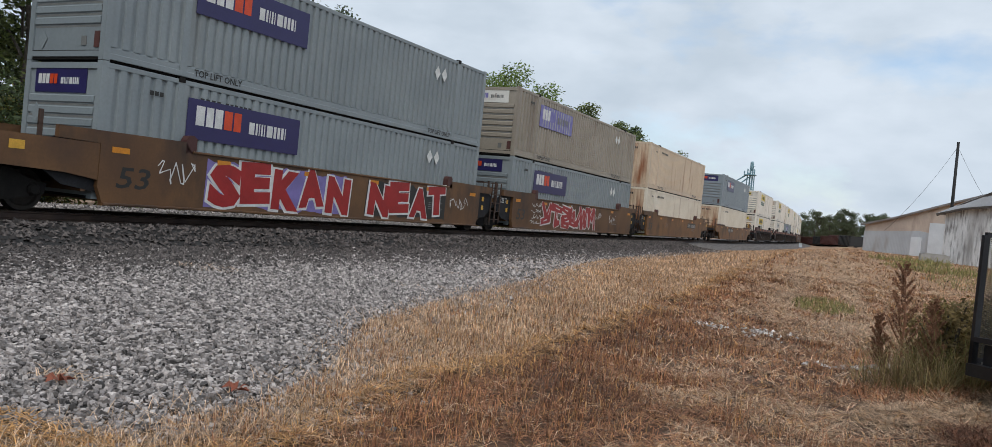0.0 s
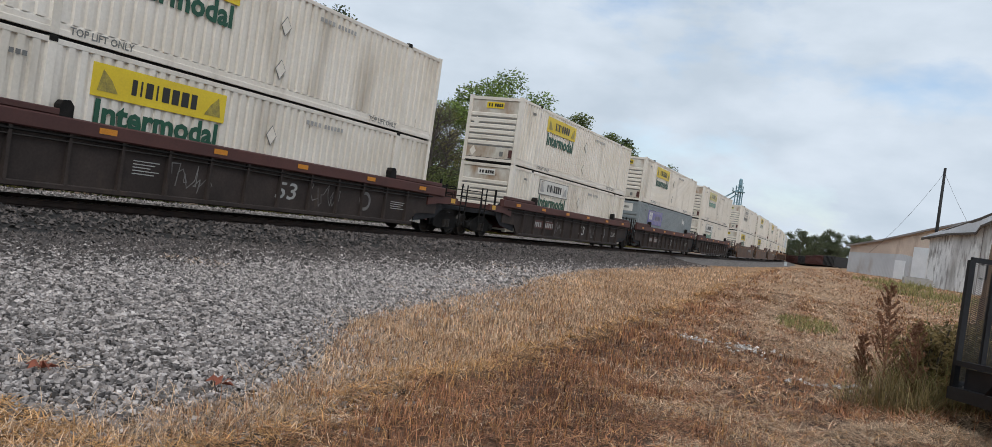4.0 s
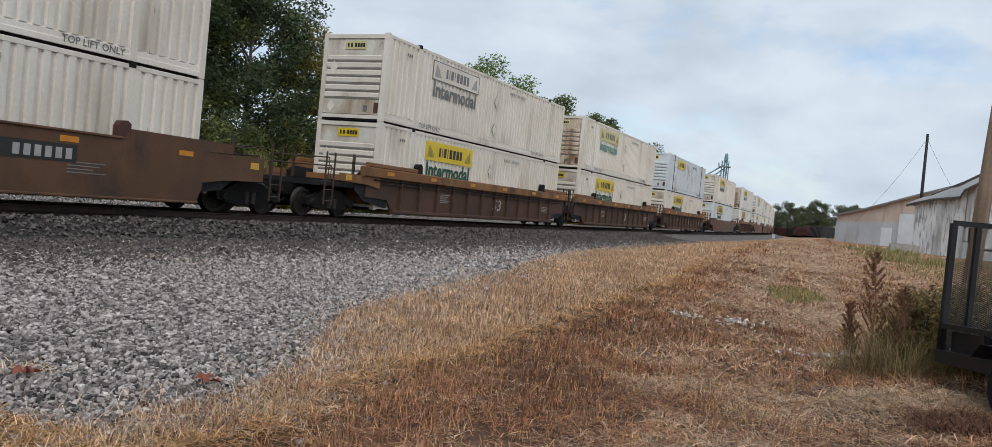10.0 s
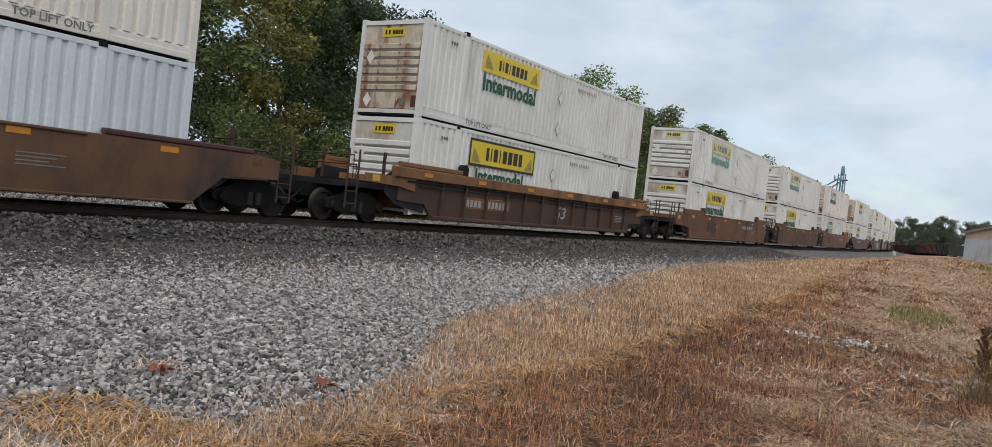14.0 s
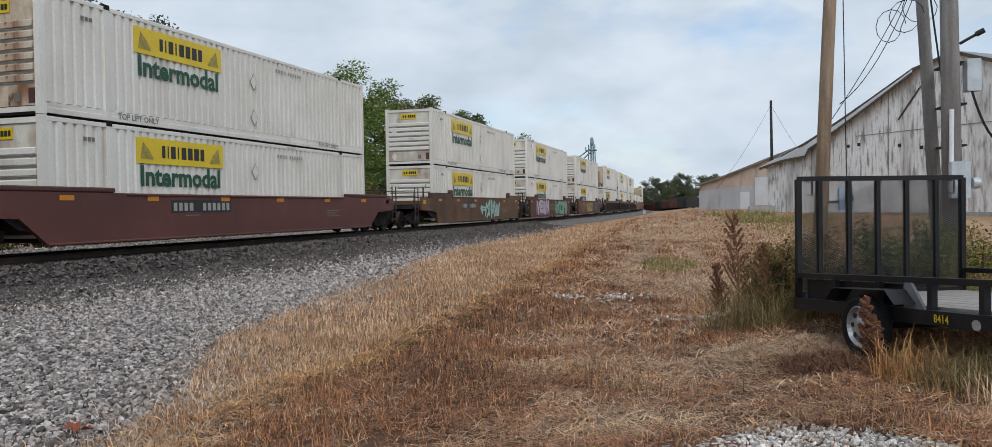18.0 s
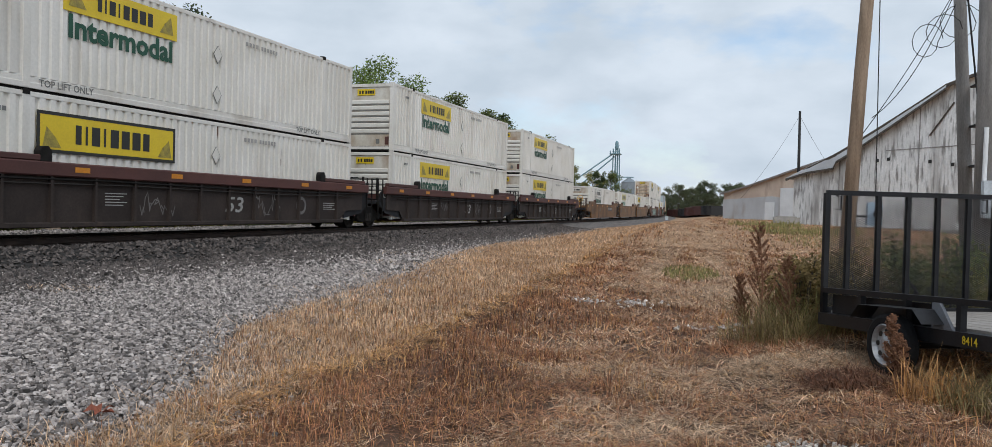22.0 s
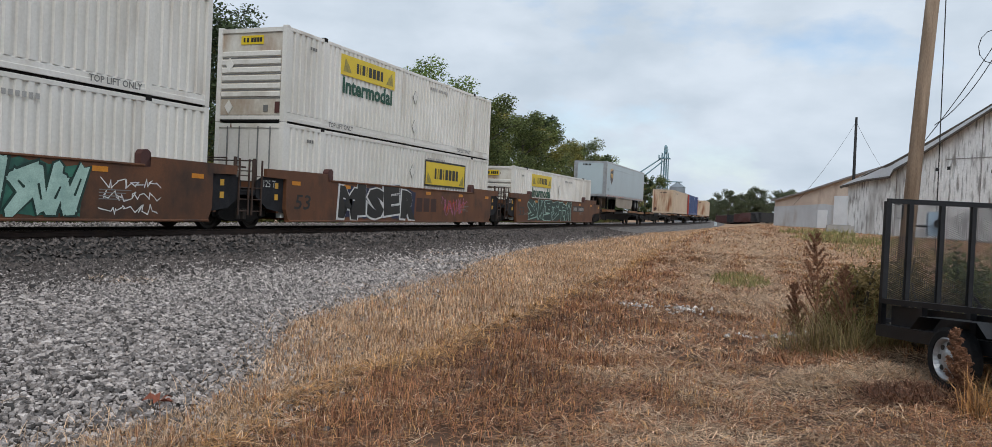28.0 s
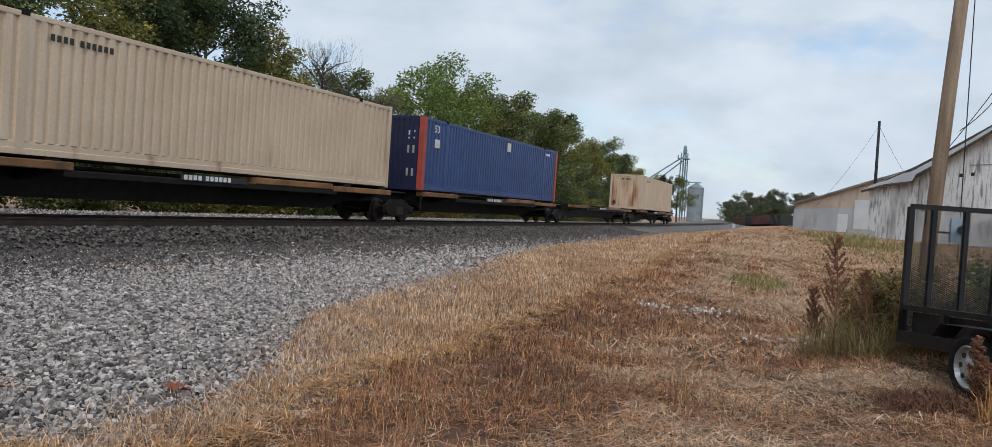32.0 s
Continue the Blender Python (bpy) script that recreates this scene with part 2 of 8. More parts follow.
TAN = mat("rusty_tan_container_paint", (0.66, 0.53, 0.385), (0.57, 0.445, 0.32), 0.55, 0, 0.5, 14, 0.06, streak=((0.22, 0.09, 0.045), (1.6, 1.6, 0.22)), streak_at=(0.58, 0.82), per="object", per_amount=0.05)
CREAM = mat("cream_container_paint", (0.74, 0.67, 0.56), (0.65, 0.575, 0.46), 0.55, 0, 0.5, 14, 0.06, streak=((0.24, 0.10, 0.045), (1.6, 1.6, 0.22)), streak_at=(0.60, 0.86), per="object", per_amount=0.05)
PANELLED = mat("rust_patched_cool_white_paint", (0.70, 0.74, 0.76), (0.61, 0.65, 0.67), 0.5, 0, 0.5, 14, 0.05, streak=((0.24, 0.12, 0.07), (1.1, 1.1, 0.55)), streak_at=(0.60, 0.76))
ENDPLATE = mat("slate_black_end_plate", (0.030, 0.031, 0.035), (0.02, 0.02, 0.022), 0.6, 0.1, 3, 30, 0.2)
# rust brown, darkened for the recess shade under the chord; also rusty stacking posts
RUSTRECESS = mat("rust_brown_and_recess_shade", (0.100, 0.047, 0.026), (0.06, 0.03, 0.019), 0.7, 0, 0.9, 20, 0.1, streak=((0.05, 0.028, 0.018), (1.2, 1.2, 0.7)), streak_at=(0.55, 0.88))
BLACKSTEEL = mat("grimy_black_steel", (0.019, 0.017, 0.016), (0.012, 0.011, 0.010), 0.7, 0.1, 4, 40, 0.2)
WHEELSTEEL = mat("brown_wheel_steel", (0.035, 0.027, 0.022), (0.02, 0.016, 0.013), 0.6, 0.3, 4, 40, 0.2)
ORANGE = mat("orange_reflector", (0.72, 0.27, 0.015), None, 0.4)
YELLOWREF = mat("yellow_reflector", (0.75, 0.42, 0.05), None, 0.4)
YELLOW = mat("yellow_panel", (0.78, 0.58, 0.02), (0.70, 0.50, 0.02), 0.45, 0, 1.0, 20, 0.05)
EMBLEM = mat("olive_logo_emblem", (0.42, 0.33, 0.05), (0.25, 0.20, 0.05), 0.5, 0, 6, 30, 0.2)
PALEYELLOW = mat("faded_yellow_panel", (0.66, 0.60, 0.26), (0.62, 0.55, 0.25), 0.5, 0, 1.0, 20, 0.05)
BLACK = mat("black_lettering", (0.02, 0.02, 0.018), None, 0.5)
GREEN = mat("dark_green_lettering", (0.008, 0.085, 0.045), None, 0.5)
TEAL = mat("faded_teal_lettering", (0.16, 0.36, 0.28), None, 0.5)
FAINTLET = mat("worn_pale_grey_lettering", (0.43, 0.42, 0.40), None, 0.55)
FAINTMARK = mat("dim_chalky_paint", (0.19, 0.175, 0.165), (0.11, 0.10, 0.095), 0.6)
GREYLET = mat("faded_grey_lettering", (0.20, 0.20, 0.19), None, 0.55)
DULLWHITE = mat("dusty_white_lettering", (0.42, 0.41, 0.39), None, 0.55)
WHITELET = mat("white_lettering", (0.75, 0.75, 0.73), None, 0.5)
NAVYPANEL = mat("navy_logo_panel", (0.022, 0.018, 0.10), (0.02, 0.016, 0.085), 0.4, 0, 1.2, 20, 0.06)
PURPLE = mat("faded_purple_panel", (0.13, 0.11, 0.36), (0.20, 0.19, 0.42), 0.5, 0, 3, 20, 0.08)
REDLET = mat("orange_red_lettering", (0.70, 0.07, 0.015), None, 0.45)
TTMARK = mat("dull_maroon_wordmark", (0.055, 0.02, 0.014), None, 0.6)
GRED = mat("graffiti_red", (0.36, 0.018, 0.018), (0.28, 0.012, 0.012), 0.45, 0, 2, 20, 0.08)
GPINK = mat("graffiti_pink", (0.46, 0.14, 0.28), None, 0.5)
GLILAC = mat("graffiti_lilac", (0.22, 0.18, 0.45), None, 0.5)
GTEAL = mat("graffiti_green", (0.045, 0.20, 0.135), (0.012, 0.055, 0.045), 0.5, 0, 1.6, 12, 0.1)
GPALE = mat("graffiti_pale_mint", (0.42, 0.60, 0.52), (0.30, 0.46, 0.40), 0.5)
GGOLD = mat("graffiti_gold", (0.42, 0.32, 0.07), (0.3, 0.2, 0.05), 0.5)
GMINT = mat("graffiti_bright_mint", (0.26, 0.44, 0.33), (0.16, 0.34, 0.25), 0.5, 0, 1.2, 12, 0.08)
GDARKGREEN = mat("graffiti_bottle_green", (0.012, 0.05, 0.035), (0.008, 0.03, 0.024), 0.5)
GSILVER = mat("graffiti_silver", (0.56, 0.52, 0.60), (0.42, 0.38, 0.46), 0.4, 0, 2, 15, 0.08)
GBLUE = mat("graffiti_blue", (0.04, 0.10, 0.22), None, 0.5)
SHIELD = mat("brown_shield", (0.05, 0.02, 0.008), None, 0.4)
TRAILERPAINT = mat("pale_grey_trailer_paint", (0.44, 0.52, 0.545), (0.41, 0.485, 0.51), 0.4, 0, 0.5, 14, 0.04, streak=((0.28, 0.30, 0.29), (0.8, 0.8, 0.3)), streak_at=(0.66, 0.95))
# beige coloured darker for the shade below the trailer body
SKIRT = mat("shade_dark_beige_skirt", (0.36, 0.315, 0.25), (0.28, 0.24, 0.19), 0.6, 0, 0.8, 14, 0.08)
ALUMINIUM = mat("dull_aluminium", (0.5, 0.5, 0.5), None, 0.4, 0.8)
RUBBER = mat("black_rubber", (0.016, 0.016, 0.017), None, 0.8)
RAIL = mat("rusty_rail", (0.07, 0.045, 0.035), (0.045, 0.03, 0.025), 0.6, 0.4, 3, 40, 0.15)
RAILTOP = mat("polished_rail_head", (0.5, 0.48, 0.46), None, 0.28, 0.95)
TIE = mat("weathered_tie_wood", (0.085, 0.07, 0.058), (0.05, 0.042, 0.036), 0.9, 0, 2, 30, 0.2, bump=0.4, stretch=(8, 1, 1))
STONE = mat("grey_ballast_stone", (0.405, 0.362, 0.338), (0.205, 0.182, 0.170), 0.85, 0, 9, 60, 0.15, per="island", per_amount=0.8)
# soot colour, made darker still to carry the shade beside the train
SOOTSHADESTONE = mat("sooty_shaded_ballast_stone", (0.115, 0.096, 0.088), (0.06, 0.052, 0.048), 0.85, 0, 9, 60, 0.15, per="island", per_amount=0.75)
SOOTSHADEBED = mat("sooty_shaded_ballast_bed", (0.035, 0.032, 0.03), (0.014, 0.013, 0.012), 0.95, 0, 13, 34, 0.35, bump=1.0, bump_scale=22)
# near black: the shade in the gaps between stones is put into this colour
GAPBED = mat("ballast_bed", (0.038, 0.035, 0.033), (0.010, 0.0095, 0.009), 0.95, 0, 9, 28, 0.4, bump=1.0, bump_scale=22)
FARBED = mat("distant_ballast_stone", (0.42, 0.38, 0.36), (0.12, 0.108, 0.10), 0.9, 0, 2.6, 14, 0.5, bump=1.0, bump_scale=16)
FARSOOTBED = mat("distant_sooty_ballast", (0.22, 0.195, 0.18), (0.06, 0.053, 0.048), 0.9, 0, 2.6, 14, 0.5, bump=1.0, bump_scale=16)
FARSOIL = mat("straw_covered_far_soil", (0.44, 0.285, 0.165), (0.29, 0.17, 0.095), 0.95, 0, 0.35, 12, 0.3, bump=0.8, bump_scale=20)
# dark because the shade below the thatch is put into the soil's colour
SOIL = mat("thatch_shaded_soil", (0.135, 0.07, 0.038), (0.055, 0.028, 0.016), 0.95, 0, 0.5, 26, 0.35, bump=0.8, bump_scale=30)
STRAW = mat("pale_dry_straw", (0.65, 0.46, 0.305), (0.44, 0.29, 0.185), 0.8, 0, 0.6, 9, 0.1, per="island", per_amount=0.75)
GOLDSTRAW = mat("golden_cut_straw", (0.58, 0.325, 0.125), (0.40, 0.205, 0.075), 0.8, 0, 0.8, 9, 0.1, per="island", per_amount=0.7)
BLEACHED = mat("bleached_lying_straw", (0.60, 0.425, 0.275), (0.40, 0.265, 0.165), 0.8, 0, 0.6, 9, 0.1, per="island", per_amount=0.75)
BROWNGRASS = mat("red_brown_dead_grass", (0.43, 0.20, 0.10), (0.27, 0.12, 0.06), 0.85, 0, 0.6, 9, 0.1, per="island", per_amount=0.7)
LITTERSHADE = mat("dark_litter_and_windrow_shade", (0.23, 0.10, 0.052), (0.12, 0.052, 0.028), 0.9, 0, 0.6, 9, 0.1, per="island", per_amount=0.7)
GREENGRASS = mat("dull_green_grass", (0.23, 0.235, 0.085), (0.32, 0.28, 0.115), 0.8, 0, 1.2, 9, 0.1, per="island", per_amount=0.5)
WEEDSTRAW = mat("olive_straw_weeds", (0.40, 0.32, 0.15), (0.24, 0.185, 0.085), 0.8, 0, 1.2, 9, 0.1, per="island", per_amount=0.6)
SEED = mat("dark_brown_seed_heads", (0.31, 0.155, 0.088), (0.18, 0.085, 0.048), 0.9, 0, 5, 30, 0.15, per="island", per_amount=0.45)
LEAF_DARK = mat("dark_green_leaves", (0.105, 0.145, 0.06), (0.06, 0.085, 0.037), 0.6, 0, 0.6, 6, 0.15, per="island", per_amount=0.7)
LEAF_MID = mat("mid_green_leaves", (0.185, 0.215, 0.068), (0.105, 0.13, 0.045), 0.6, 0, 0.6, 6, 0.15, per="island", per_amount=0.7)
LEAF_LIGHT = mat("fresh_green_leaves", (0.225, 0.30, 0.075), (0.14, 0.20, 0.052), 0.6, 0, 0.6, 6, 0.15, per="island", per_amount=0.6)
LEAF_YELLOW = mat("yellowing_leaves", (0.30, 0.26, 0.068), (0.17, 0.175, 0.05), 0.6, 0, 0.6, 6, 0.15, per="island", per_amount=0.65)
# aerial haze put into the leaf colour of the distant wood
LEAF_HAZE = mat("haze_tinted_olive_leaves", (0.165, 0.185, 0.098), (0.095, 0.115, 0.066), 0.7, 0, 0.6, 6, 0.15, per="island", per_amount=0.5)
WEEDLEAF = mat("withered_olive_leaves", (0.33, 0.24, 0.10), (0.20, 0.15, 0.065), 0.75, 0, 3, 12, 0.15, per="island", per_amount=0.55)
BARK = mat("grey_bark", (0.12, 0.10, 0.082), (0.07, 0.058, 0.048), 0.9, 0, 4, 30, 0.2, bump=0.5)
POLEWOOD = mat("weathered_pole_wood", (0.40, 0.30, 0.215), (0.25, 0.18, 0.125), 0.9, 0, 1.5, 30, 0.22, bump=0.4, stretch=(6, 6, 0.5))
GREYPOLE = mat("grey_pole_wood", (0.31, 0.295, 0.28), (0.20, 0.19, 0.18), 0.9, 0, 1.5, 30, 0.22, bump=0.4, stretch=(6, 6, 0.5))
SHEET = mat("weathered_white_sheet_metal", (0.87, 0.865, 0.85), (0.76, 0.755, 0.735), 0.65, 0.0, 0.35, 8, 0.08, streak=((0.27, 0.255, 0.24), (4.2, 4.2, 0.75)), streak_at=(0.50, 0.66), specks=((0.36, 0.34, 0.32), 0.16, (0.50, 0.74)))
SHEETGREY = mat("galvanised_sheet_metal", (0.62, 0.64, 0.66), (0.52, 0.53, 0.545), 0.5, 0.1, 0.4, 8, 0.06, streak=((0.38, 0.32, 0.28), (0.8, 0.8, 0.25)), streak_at=(0.55, 0.85))
SHEETTAN = mat("rust_tinted_sheet_metal", (0.72, 0.585, 0.47), (0.58, 0.45, 0.36), 0.6, 0.0, 0.4, 8, 0.08, streak=((0.30, 0.17, 0.11), (0.8, 0.8, 0.25)), streak_at=(0.55, 0.85))
ROOFMETAL = mat("dull_roof_metal", (0.34, 0.32, 0.31), (0.22, 0.19, 0.17), 0.55, 0.3, 0.4, 8, 0.1)
DOORWHITE = mat("white_door_paint", (0.84, 0.86, 0.87), (0.76, 0.78, 0.79), 0.5, 0, 1.0, 10, 0.05)
CONCRETE = mat("old_concrete", (0.40, 0.385, 0.36), (0.30, 0.29, 0.27), 0.9, 0, 2, 30, 0.12, bump=0.3)
TRAILERBLACK = mat("black_trailer_paint", (0.011, 0.011, 0.013), (0.018, 0.018, 0.02), 0.45, 0.0, 3, 30, 0.2)
PLANK = mat("grey_deck_planks", (0.36, 0.33, 0.30), (0.25, 0.225, 0.20), 0.85, 0, 2, 30, 0.15, stretch=(1, 8, 1))
GUSSET = mat("slate_grey_gusset", (0.17, 0.18, 0.20), None, 0.5)
STEELWHEEL = mat("silver_wheel_paint", (0.46, 0.47, 0.48), None, 0.35, 0.5)
BOXGREY = mat("grey_meter_box", (0.60, 0.66, 0.70), None, 0.45, 0.1)
BLUECAN = mat("pale_blue_meter_can", (0.36, 0.47, 0.58), None, 0.5)
WIRE = mat("black_wire", (0.015, 0.015, 0.016), None, 0.7)
TOWER = mat("blue_green_tower_steel", (0.20, 0.33, 0.38), None, 0.5, 0.3)
SILO = mat("galvanised_silo", (0.26, 0.30, 0.33), (0.2, 0.23, 0.255), 0.5, 0.2, 0.5, 8, 0.06)
GONDOLA = mat("rusty_gondola_paint", (0.15, 0.045, 0.035), (0.08, 0.03, 0.026), 0.75, 0, 0.8, 12, 0.15)
GONDOLABLACK = mat("black_gondola_paint", (0.025, 0.025, 0.027), None, 0.7)
TRAILERBLACK.node_tree.nodes["Principled BSDF"].inputs["Specular IOR Level"].default_value = 0.3
for m in (BLACKSTEEL, ENDPLATE, RUBBER, DARKCAR):
    m.node_tree.nodes["Principled BSDF"].inputs["Specular IOR Level"].default_value = 0.15
for m in (LEAF_DARK, LEAF_MID, LEAF_LIGHT, LEAF_YELLOW, WEEDLEAF, GREENGRASS, WEEDSTRAW, LEAF_HAZE):
    n, l = m.node_tree.nodes, m.node_tree.links
    body, thin, both = n["Principled BSDF"], n.new("ShaderNodeBsdfTranslucent"), n.new("ShaderNodeMixShader")
    l.new(body.inputs["Base Color"].links[0].from_socket, thin.inputs["Color"])
    both.inputs["Fac"].default_value = 0.42
    l.new(body.outputs["BSDF"], both.inputs[1])
    l.new(thin.outputs["BSDF"], both.inputs[2])
    l.new(both.outputs["Shader"], n["Material Output"].inputs["Surface"])
DEADLEAF = mat("rusty_dead_leaf", (0.26, 0.075, 0.04), None, 0.8)
PALESTONE = mat("pale_crushed_stone", (0.66, 0.625, 0.59), (0.44, 0.41, 0.385), 0.9, 0, 9, 60, 0.15, per="island", per_amount=0.5)


# ---- mesh tools ----
class Mesh:
    """Collects the faces of one part."""

    def __init__(self):
        self.v, self.f, self.smooth = [], [], False

    def add(self, pts, faces):
        n = len(self.v)
        self.v += [tuple(p) for p in pts]
        self.f += [tuple(n + i for i in q) for q in faces]
        return self

    def box(self, x0, x1, y0, y1, z0, z1):
        p = [(x, y, z) for z in (z0, z1) for y in (y0, y1) for x in (x0, x1)]
        return self.add(p, [(0, 2, 3, 1), (4, 5, 7, 6), (0, 1, 5, 4), (2, 6, 7, 3), (0, 4, 6, 2), (1, 3, 7, 5)])

    def slab(self, x0, x1, y0, y1, z0, z1, c=0.02):
        """A box whose long edges along its own y are bevelled."""
        sec = [(x0 + c, z0), (x1 - c, z0), (x1, z0 + c), (x1, z1 - c), (x1 - c, z1), (x0 + c, z1), (x0, z1 - c), (x0, z0 + c)]
        return self.prism_y(sec, y0, y1)

    def prism_y(self, sec, y0, y1):
        n = len(sec)
        p = [(x, y0, z) for x, z in sec] + [(x, y1, z) for x, z in sec]
        return self.add(p, [tuple(range(n)), tuple(range(2 * n - 1, n - 1, -1))] + [(i, i + n, (i + 1) % n + n, (i + 1) % n) for i in range(n)])

    def prism_x(self, sec, x0, x1):
        """sec: (y, z) outline, drawn counter-clockwise as seen from +x."""
        n = len(sec)
        p = [(x1, y, z) for y, z in sec] + [(x0, y, z) for y, z in sec]
        return self.add(p, [tuple(range(n)), tuple(range(2 * n - 1, n - 1, -1))] + [(i, i + n, (i + 1) % n + n, (i + 1) % n) for i in range(n)])

    def tube(self, pts, radii, sides=8, caps=True):
        pts = [Vector(p) for p in pts]
        if not hasattr(radii, "__len__"):
            radii = [radii] * len(pts)
        rings = []
        for i, p in enumerate(pts):
            d = (pts[min(i + 1, len(pts) - 1)] - pts[max(i - 1, 0)]).normalized()
            a = d.orthogonal().normalized()
            b = d.cross(a)
            rings.append([p + (a * math.cos(2 * math.pi * k / sides) + b * math.sin(2 * math.pi * k / sides)) * radii[i] for k in range(sides)])
        faces = [(i * sides + k, i * sides + (k + 1) % sides, (i + 1) * sides + (k + 1) % sides, (i + 1) * sides + k)
                 for i in range(len(pts) - 1) for k in range(sides)]
        if caps:
            faces += [tuple(range(sides - 1, -1, -1)), tuple(range((len(pts) - 1) * sides, len(pts) * sides))]
        return self.add([q for r in rings for q in r], faces)

    def lathe_x(self, profile, y, z, sides=20, caps=True):
        """profile: (x, radius) turned about an axle along x at (y, z)."""
        p = [(x, y + r * math.cos(2 * math.pi * k / sides), z + r * math.sin(2 * math.pi * k / sides)) for x, r in profile for k in range(sides)]
        f = [(i * sides + k, i * sides + (k + 1) % sides, (i + 1) * sides + (k + 1) % sides, (i + 1) * sides + k)
             for i in range(len(profile) - 1) for k in range(sides)]
        return self.add(p, f + ([tuple(range(sides - 1, -1, -1)), tuple(range((len(profile) - 1) * sides, len(profile) * sides))] if caps else []))

    def data(self, name):
        me = bpy.data.meshes.new(name)
        me.from_pydata(self.v, [], self.f)
        me.validate()
        if not self.smooth:
            me.shade_flat()
        else:
            me.polygons.foreach_set("use_smooth", [True] * len(me.polygons))
        return me


STORE = {}


def cached(key, make):
    if key not in STORE:
        STORE[key] = make()
    return STORE[key]


def part(name, mesh, material, parent=None, label="", at=None):
    """One mesh object under a thing or part. mesh: a Mesh or ready mesh data."""
    me = mesh.data(name) if isinstance(mesh, Mesh) else mesh
    if not me.materials:
        me.materials.append(material)
    ob = new(name, me)
    if me.materials[0] != material:
        ob.material_slots[0].link = "OBJECT"
        ob.material_slots[0].material = material
    if parent:
        ob.parent = parent
    if at is not None:
        ob.matrix_basis = at if isinstance(at, Matrix) else Matrix.Translation(at)
    return tagged(ob, label) if label else ob


def thing(name, label, category, group="", at=None, kind=""):
    ob = tagged(new(name), label, category, group, kind)
    ob.empty_display_size = 0.2
    if at is not None:
        ob.matrix_basis = at
    return ob


SIDE = Matrix(((0, 0, 1, 0), (1, 0, 0, 0), (0, 1, 0, 0), (0, 0, 0, 1)))   # writing on a face towards +x
END = Matrix(((1, 0, 0, 0), (0, 0, -1, 0), (0, 1, 0, 0), (0, 0, 0, 1)))   # writing on a face towards -y


def letters(text, height, width=0, bold=0.0, slant=0.0):
    """Flat lettering as mesh data, its lower left corner at the origin."""
    def make():
        cu = bpy.data.curves.new("lettering", "FONT")
        cu.body, cu.size, cu.offset, cu.resolution_u, cu.shear = text, 1.0, bold, 2, slant
        ob = bpy.data.objects.new("lettering", cu)
        scene.collection.objects.link(ob)
        bpy.context.view_layer.update()
        me = bpy.data.meshes.new_from_object(ob.evaluated_get(bpy.context.evaluated_depsgraph_get()))
        bpy.data.objects.remove(ob)
        co = np.empty(len(me.vertices) * 3, np.float32)
        me.vertices.foreach_get("co", co)
        co = co.reshape(-1, 3)
        lo, hi = co.min(0), co.max(0)
        co[:, 0] = (co[:, 0] - lo[0]) * ((width / (hi[0] - lo[0])) if width else height / (hi[1] - lo[1]))
        co[:, 1] = (co[:, 1] - lo[1]) * height / (hi[1] - lo[1])
        me.vertices.foreach_set("co", co.ravel())
        me.update()
        me.materials.clear()
        return me
    return cached(("letters", text, height, width, bold, slant), make)


def blocks(widths, height, gap, letterlike=False, seed=1):
    """A wordmark as plain letter-sized shapes, in the xy plane."""
    def make():
        m, x, rnd = Mesh(), 0.0, random.Random(seed)
        for w in widths:
            if w < 0:
                x -= w
                continue
            t = min(w, height) * 0.30
            kinds = [(0, 0, t, height)]
            if letterlike:
                kinds += rnd.choice(([(w - t, 0, w, height), (t, height * .4, w - t, height * .6)], [(t, 0, w, t), (t, height - t, w, height)],
                                     [(w - t, 0, w, height), (t, height - t, w - t, height)], [(w - t, 0, w, height), (t, 0, w - t, t)]))
            else:
                kinds = [(0, 0, w, height)]
            for a, b, c, d in kinds:
                m.add([(x + a, b, 0), (x + c, b, 0), (x + c, d, 0), (x + a, d, 0)], [(0, 1, 2, 3)])
            x += w + gap
        return m.data("wordmark")
    return cached(("blocks", tuple(widths), height, gap, letterlike, seed), make)


# ---- the track: its line in plan by distance along it ----
TRACK_S = np.arange(-1000.0, 1200.0, 2.0)
bent = np.clip(TRACK_S, -60, 330)
TRACK_HEADING = 0.11688 - 6.9076e-4 * bent + 8.1939e-4 * bent ** 2 / 2e3 + 2.93283e-4 * bent ** 3 / 6e5
TRACK_X, TRACK_Y = np.cumsum(np.sin(TRACK_HEADING) * 2.0), np.cumsum(np.cos(TRACK_HEADING) * 2.0)
zero = int(np.argmin(np.abs(TRACK_S)))
TRACK_X += -15.4537 - 1.295 * math.cos(TRACK_HEADING[zero]) - TRACK_X[zero]
TRACK_Y += 1.295 * math.sin(TRACK_HEADING[zero]) - TRACK_Y[zero]
RAIL_Z = 0.746
SPEED = 22.62


def track_at(s):
    """Place and heading (degrees, to the right of +y) of the track's centre at s metres along it."""
    return float(np.interp(s, TRACK_S, TRACK_X)), float(np.interp(s, TRACK_S, TRACK_Y)), math.degrees(float(np.interp(s, TRACK_S, TRACK_HEADING)))


def beside(s, u, z=0.0, turn=0.0):
    """A pose u metres to the right of the track's centre."""
    x, y, h = track_at(s)
    return pose(x + u * math.cos(radians(h)), y - u * math.sin(radians(h)), z, 0, 0, -h + turn)


def track_u(x, y):
    """Signed distance to the right of the track, for arrays."""
    i = np.interp(y, TRACK_Y, TRACK_X)
    return (x - i) * np.cos(np.interp(y, TRACK_Y, TRACK_HEADING))


